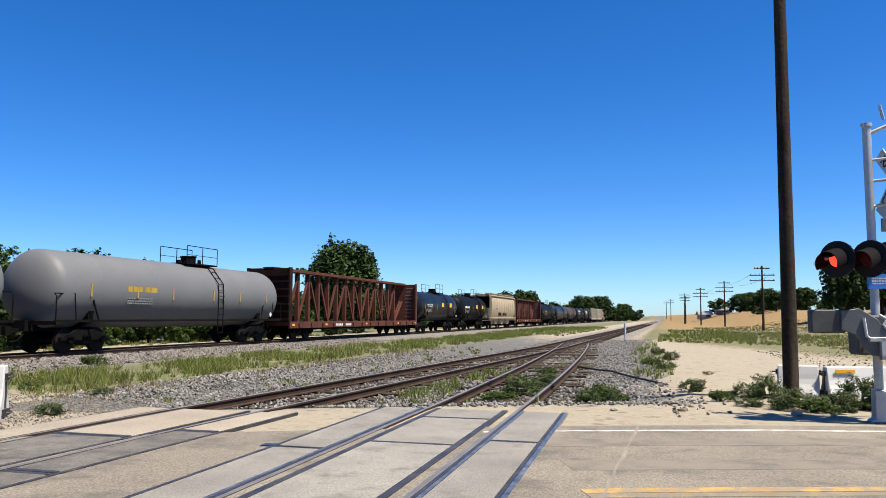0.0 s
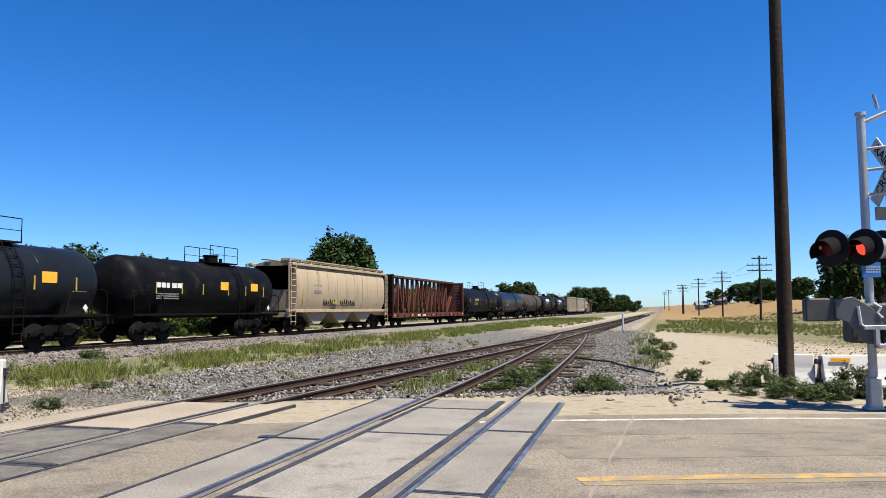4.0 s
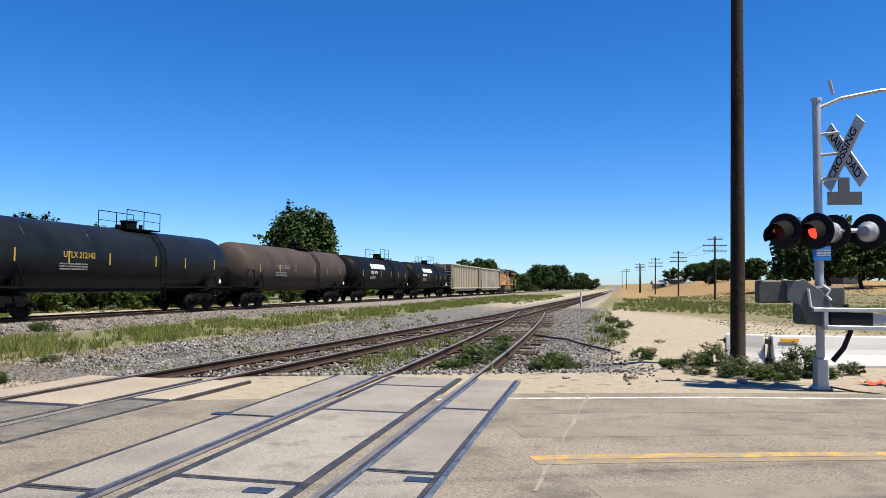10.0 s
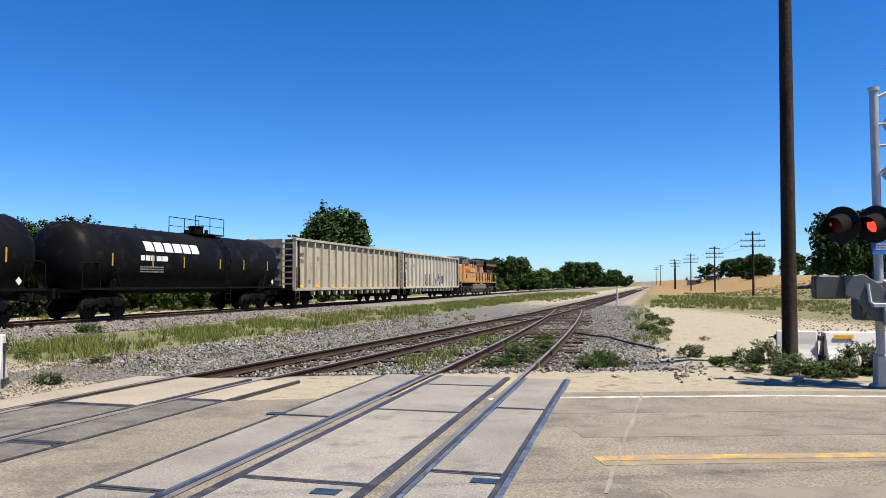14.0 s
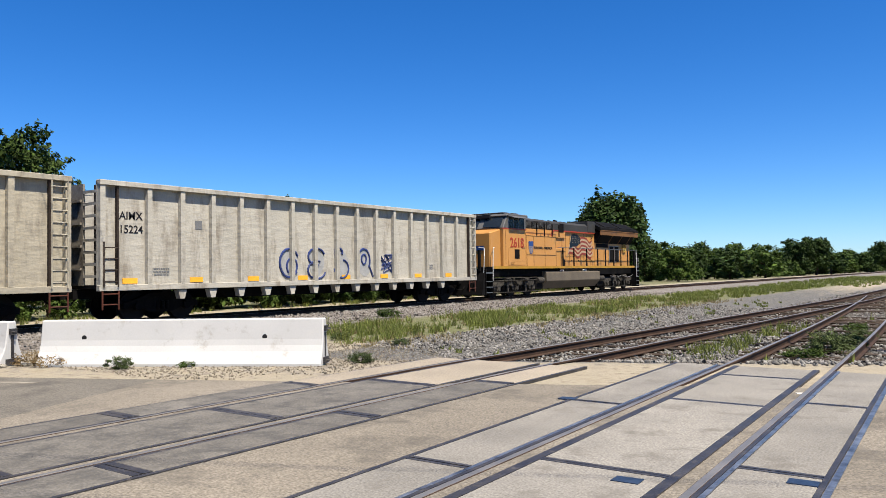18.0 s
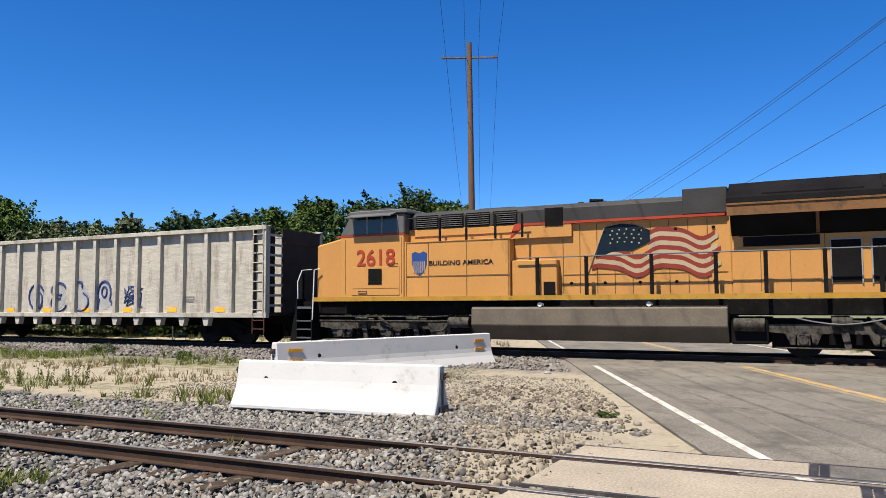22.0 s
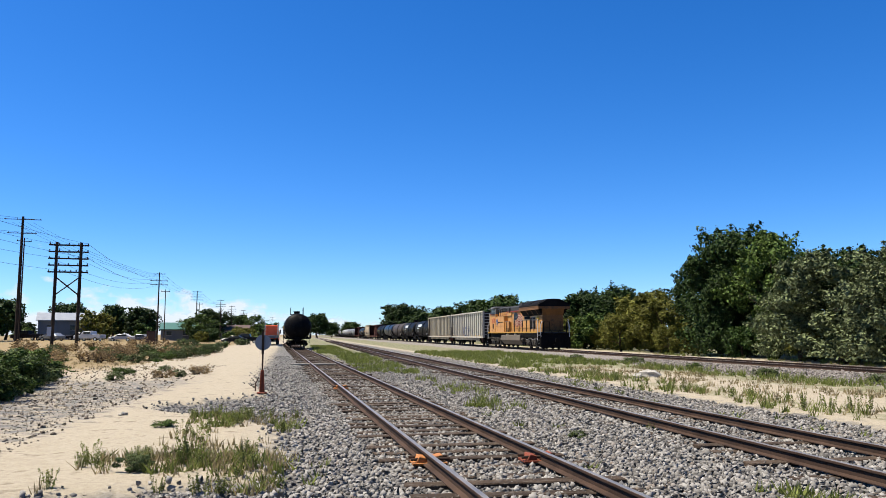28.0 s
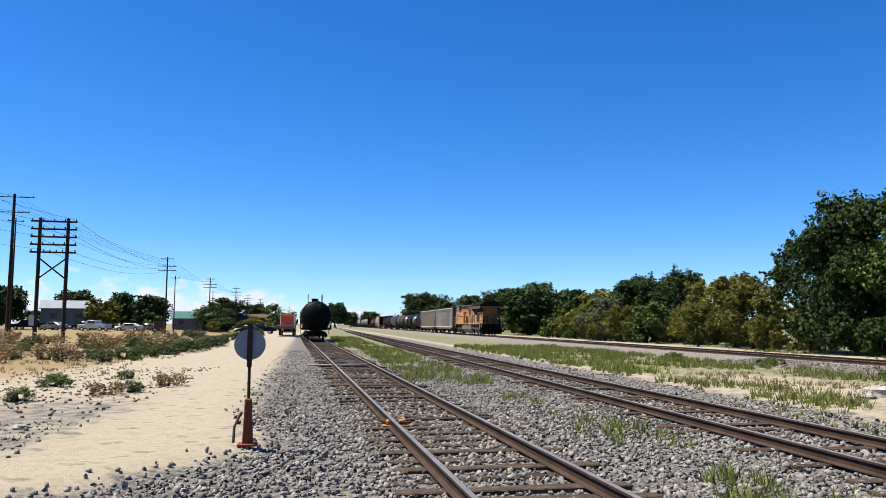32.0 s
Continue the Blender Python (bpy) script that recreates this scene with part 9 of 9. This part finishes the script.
def shed(label, x, y, w, d, h, rise, turn, wall, roof, doors=1, windows=3, cat_name="building"):
    b = thing("building", label, cat_name, "far buildings", at=pose(x, y, float(ground_z(x, y)) - 0.1, 0, 0, turn))
    part("wall", MB().prism([(-d / 2, 0), (d / 2, 0), (d / 2, h), (0, h + rise), (-d / 2, h)], -w / 2, w / 2, "x"), wall, b)
    for s in (-1, 1):
        part("roof", MB().prism([(s * (d / 2 + 0.5), h - rise * 0.5 / (d / 2)), (0, h + rise), (0, h + rise + 0.14), (s * (d / 2 + 0.5), h - rise * 0.5 / (d / 2) + 0.14)], -w / 2 - 0.4, w / 2 + 0.4, "x"), roof, b)
    for s in (-1, 1):
        for k in range(doors):
            x0 = -w / 2 + w * (k + 0.5) / (doors + 0.6)
            part("door", MB().box(x0 - 0.9, s * d / 2 - 0.04, 0.05, x0 + 0.9, s * d / 2 + 0.04, min(2.6, h * 0.8)), M_GREY, b)
        for k in range(windows):
            x0 = w * ((k + 0.5) / windows - 0.5) * 0.86 + 0.6
            wn = part("window", MB().box(x0 - 0.55, s * d / 2 - 0.05, h * 0.5, x0 + 0.55, s * d / 2 + 0.05, h * 0.5 + 0.9), M_CABGLASS, b)
            part("frame", MB().box(x0 - 0.62, s * d / 2 - 0.06, h * 0.5 - 0.08, x0 + 0.62, s * d / 2 + 0.06, h * 0.5), M_WALL_W, wn)
    return b


shed("low grey building with a green metal roof", 29.5, -197, 8.6, 9, 2.9, 1.5, 8, M_WALL_B, M_ROOF_G, 1, 2)
shed("blue-grey metal-sided building behind the pole frame", 47, -166, 9.5, 9, 3.9, 1.4, 15, M_WALL_B, M_ROOF_P, 1, 2)
shed("small white house beyond the trees", 22, -262, 9, 8, 2.8, 1.6, 5, M_WALL_W, M_ROOF_D, 1, 2, "house")
shed("white shed with a pale roof on the dry rise", 9.9, 215, 3.0, 3, 1.4, 0.7, 10, M_WALL_W, M_ROOF_P, 0, 1, "shed")
shed("white shed with a pale roof on the dry rise", 14.6, 214, 3.6, 3, 1.4, 0.8, -8, M_WALL_W, M_ROOF_P, 1, 1, "shed")
shed("low house with a pale roof among trees on the rise", 25, 206, 5.0, 5, 1.5, 0.9, 12, M_WALL_W, M_ROOF_P, 1, 2, "house")
shed("white house seen behind the broad tree", 35.5, 138, 5.0, 5, 1.9, 1.0, -10, M_WALL_W, M_ROOF_P, 1, 2, "house")
bx2 = thing("utility_box", "brown metal utility box beside a pole", "utility box", at=pose(25.9, -141, -0.05))
part("body", MB().box(-0.7, -0.6, 0, 0.7, 0.6, 2.2), mat("brown box paint", (0.0632, 0.034, 0.0219), 0.7, var=0.2), bx2, bevel=0.05)
part("lid", MB().box(-0.75, -0.65, 2.2, 0.75, 0.65, 2.3), M_UPDARK, bx2, bevel=0.03)
# ---------------------------------------------------------------- dry shrubs beyond the dirt road
M_LEAF6 = leaf_mat("tan dry twigs", (0.186, 0.13, 0.062), 0.4, 0.2)
W_C = make_tree("tan dried-out shrub on waste ground", 0.6, 1.3, M_LEAF6, 23, 700, 0.05, 9, 0.03, "dry shrubs on the waste ground", "shrub", "dry_shrub")
_placed(W_C, pose(14.5, -49, float(ground_z(14.5, -49))))
rw = random.Random(77)
for x, y, s in ((9.9, -62, 1.8), (9.6, -66, 1.9), (12.8, -50, 1.4), (13.8, -46, 1.2), (11.6, -48, 1.3), (15.8, -52, 1.6), (17.5, -58, 1.6), (19.5, -50, 1.2), (20.8, -66, 1.7), (23, -62, 1.5), (12.5, -58, 1.4), (14.2, -66, 1.6), (16.5, -76, 1.8), (22, -78, 1.8),
                (26, -80, 1.6), (18, -90, 2.0), (14, -84, 1.8), (24, -96, 2.0), (30, -92, 1.9), (12.6, -30, 1.0), (13.5, -36, 1.2), (15.6, -42, 1.2), (5.2, -30.5, 0.6), (4.2, -33, 0.7), (18.5, -40, 1.1), (21, -46, 1.2), (16, -30, 1.1), (26, -58, 1.5), (29, -70, 1.6)):
    plant(W_C, x, y, s * rw.uniform(0.8, 1.2), s * rw.uniform(0.5, 0.9), rw.uniform(0, 360))
for x, y, s in ((-15.45, 5.95, 0.3), (-14.2, 6.95, 0.42), (-13.75, 7.05, 0.36), (-18.3, 5.05, 0.3), (-17.6, 5.25, 0.34), (-19.4, 4.8, 0.3), (1.0, 22.5, 0.22), (0.7, 19, 0.25)):
    plant(W_C, x, y, s, s * 0.8, rw.uniform(0, 360))
for x, y, src, s, sz in ((9, -205, S_B, 1.4, 1.1), (17, -210, T_D, 0.7, 0.55), (11, -225, S_A, 1.5, 1.2), (21, -170, T_D, 0.6, 0.42), (16, -178, S_A, 0.9, 0.6), (-30.2, -90, T_C, 0.75, 0.6), (33.5, -172, S_A, 1.2, 1.0)):
    plant(src, x, y, s, sz, rw.uniform(0, 360))


# ---------------------------------------------------------------- cloud bank
def cloud_bank():
    m = bpy.data.materials.new("white cloud")
    m.use_nodes = True
    nd, ln = m.node_tree.nodes, m.node_tree.links
    nd.remove(nd["Principled BSDF"])
    tc = nd.new("ShaderNodeTexCoord")
    mp = nd.new("ShaderNodeMapping")
    mp.inputs["Scale"].default_value = (0.010, 0.010, 0.017)
    ln.new(tc.outputs["Object"], mp.inputs["Vector"])
    nz = nd.new("ShaderNodeTexNoise")
    nz.inputs["Scale"].default_value, nz.inputs["Detail"].default_value, nz.inputs["Roughness"].default_value = 1.0, 8, 0.55
    ln.new(mp.outputs[0], nz.inputs["Vector"])
    sp = nd.new("ShaderNodeSeparateXYZ")
    ln.new(tc.outputs["Object"], sp.inputs[0])
    hi = nd.new("ShaderNodeMapRange")
    hi.inputs["From Min"].default_value, hi.inputs["From Max"].default_value = 20, 165
    hi.inputs["To Min"].default_value, hi.inputs["To Max"].default_value = 0.22, -0.30
    ln.new(sp.outputs["Z"], hi.inputs["Value"])
    add = nd.new("ShaderNodeMath")
    ln.new(nz.outputs["Fac"], add.inputs[0])
    ln.new(hi.outputs[0], add.inputs[1])
    ew = nd.new("ShaderNodeMapRange")
    ew.inputs["From Min"].default_value, ew.inputs["From Max"].default_value = -20, 200
    ew.inputs["To Min"].default_value, ew.inputs["To Max"].default_value = -0.32, 0.0
    ln.new(sp.outputs["X"], ew.inputs["Value"])
    both = nd.new("ShaderNodeMath")
    ln.new(add.outputs[0], both.inputs[0])
    ln.new(ew.outputs[0], both.inputs[1])
    al = nd.new("ShaderNodeMapRange")
    al.inputs["From Min"].default_value, al.inputs["From Max"].default_value = 0.36, 0.49
    al.inputs["To Max"].default_value = 0.92
    ln.new(both.outputs[0], al.inputs["Value"])
    em = nd.new("ShaderNodeEmission")
    em.inputs[0].default_value = (0.82, 0.89, 0.98, 1)
    em.inputs[1].default_value = 0.45
    tr = nd.new("ShaderNodeBsdfTransparent")
    mx = nd.new("ShaderNodeMixShader")
    ln.new(al.outputs[0], mx.inputs[0])
    ln.new(tr.outputs[0], mx.inputs[1])
    ln.new(em.outputs[0], mx.inputs[2])
    ln.new(mx.outputs[0], nd["Material Output"].inputs["Surface"])
    mb = MB()
    vs, fs = [], []
    n = 40
    for i in range(n + 1):
        a = radians(172 + 34 * i / n)
        for z in (0, 80, 160, 260):
            vs.append((-math.sin(a) * 2450, math.cos(a) * 2450, z))
    for i in range(n):
        for k in range(3):
            p = 4 * i + k
            fs.append((p, p + 4, p + 5, p + 1))
    ob = solo("backdrop", mb.add(vs, fs), m, "distant bank of white clouds low in the sky", "cloud", kind="structure")
    ob.visible_shadow = False


cloud_bank()
# small lifting pockets let into the crossing panels
M_POCKET = mat("blue-grey steel plate", (0.0292, 0.0437, 0.0729), 0.45, 0.3, var=0.3)
for x, y in ((-2.57, 5.39), (-1.53, 5.98), (-4.51, 8.34)):
    solo("lifting_pocket", MB().box(-0.10, -0.07, -0.02, 0.10, 0.07, 0.009), M_POCKET, "small blue-grey steel plate set in a crossing panel", "plate", "lifting plates in the crossing", at=pose(x, y, 0, 0, 0, 2))
# traffic waiting beyond the main line
pickup("silver pickup waiting at the crossing", -41.0, -14.9, 114, M_CARSILVER)
pickup("white pickup waiting behind another one", -49.0, -18.6, 114, M_CARWHITE)
pickup("white car waiting in the queue", -58.0, -22.4, 114, M_CARWHITE, False)
pickup("dark car waiting in the queue", -68.0, -26.8, 114, M_CARBLACK, False)
for x, y, h in ((-141, -51, 11.0), (-160, -57, 12.0), (-190, -70, 11.0), (-230, -84, 11.0)):
    pole("roadside utility pole far beyond the tracks", x, y, h, [(h - 0.5, 2.4), (h - 1.6, 2.4)], 1.2, 0.15, M_POLE, (0, 0), 3, "utility poles along the road")


motions()
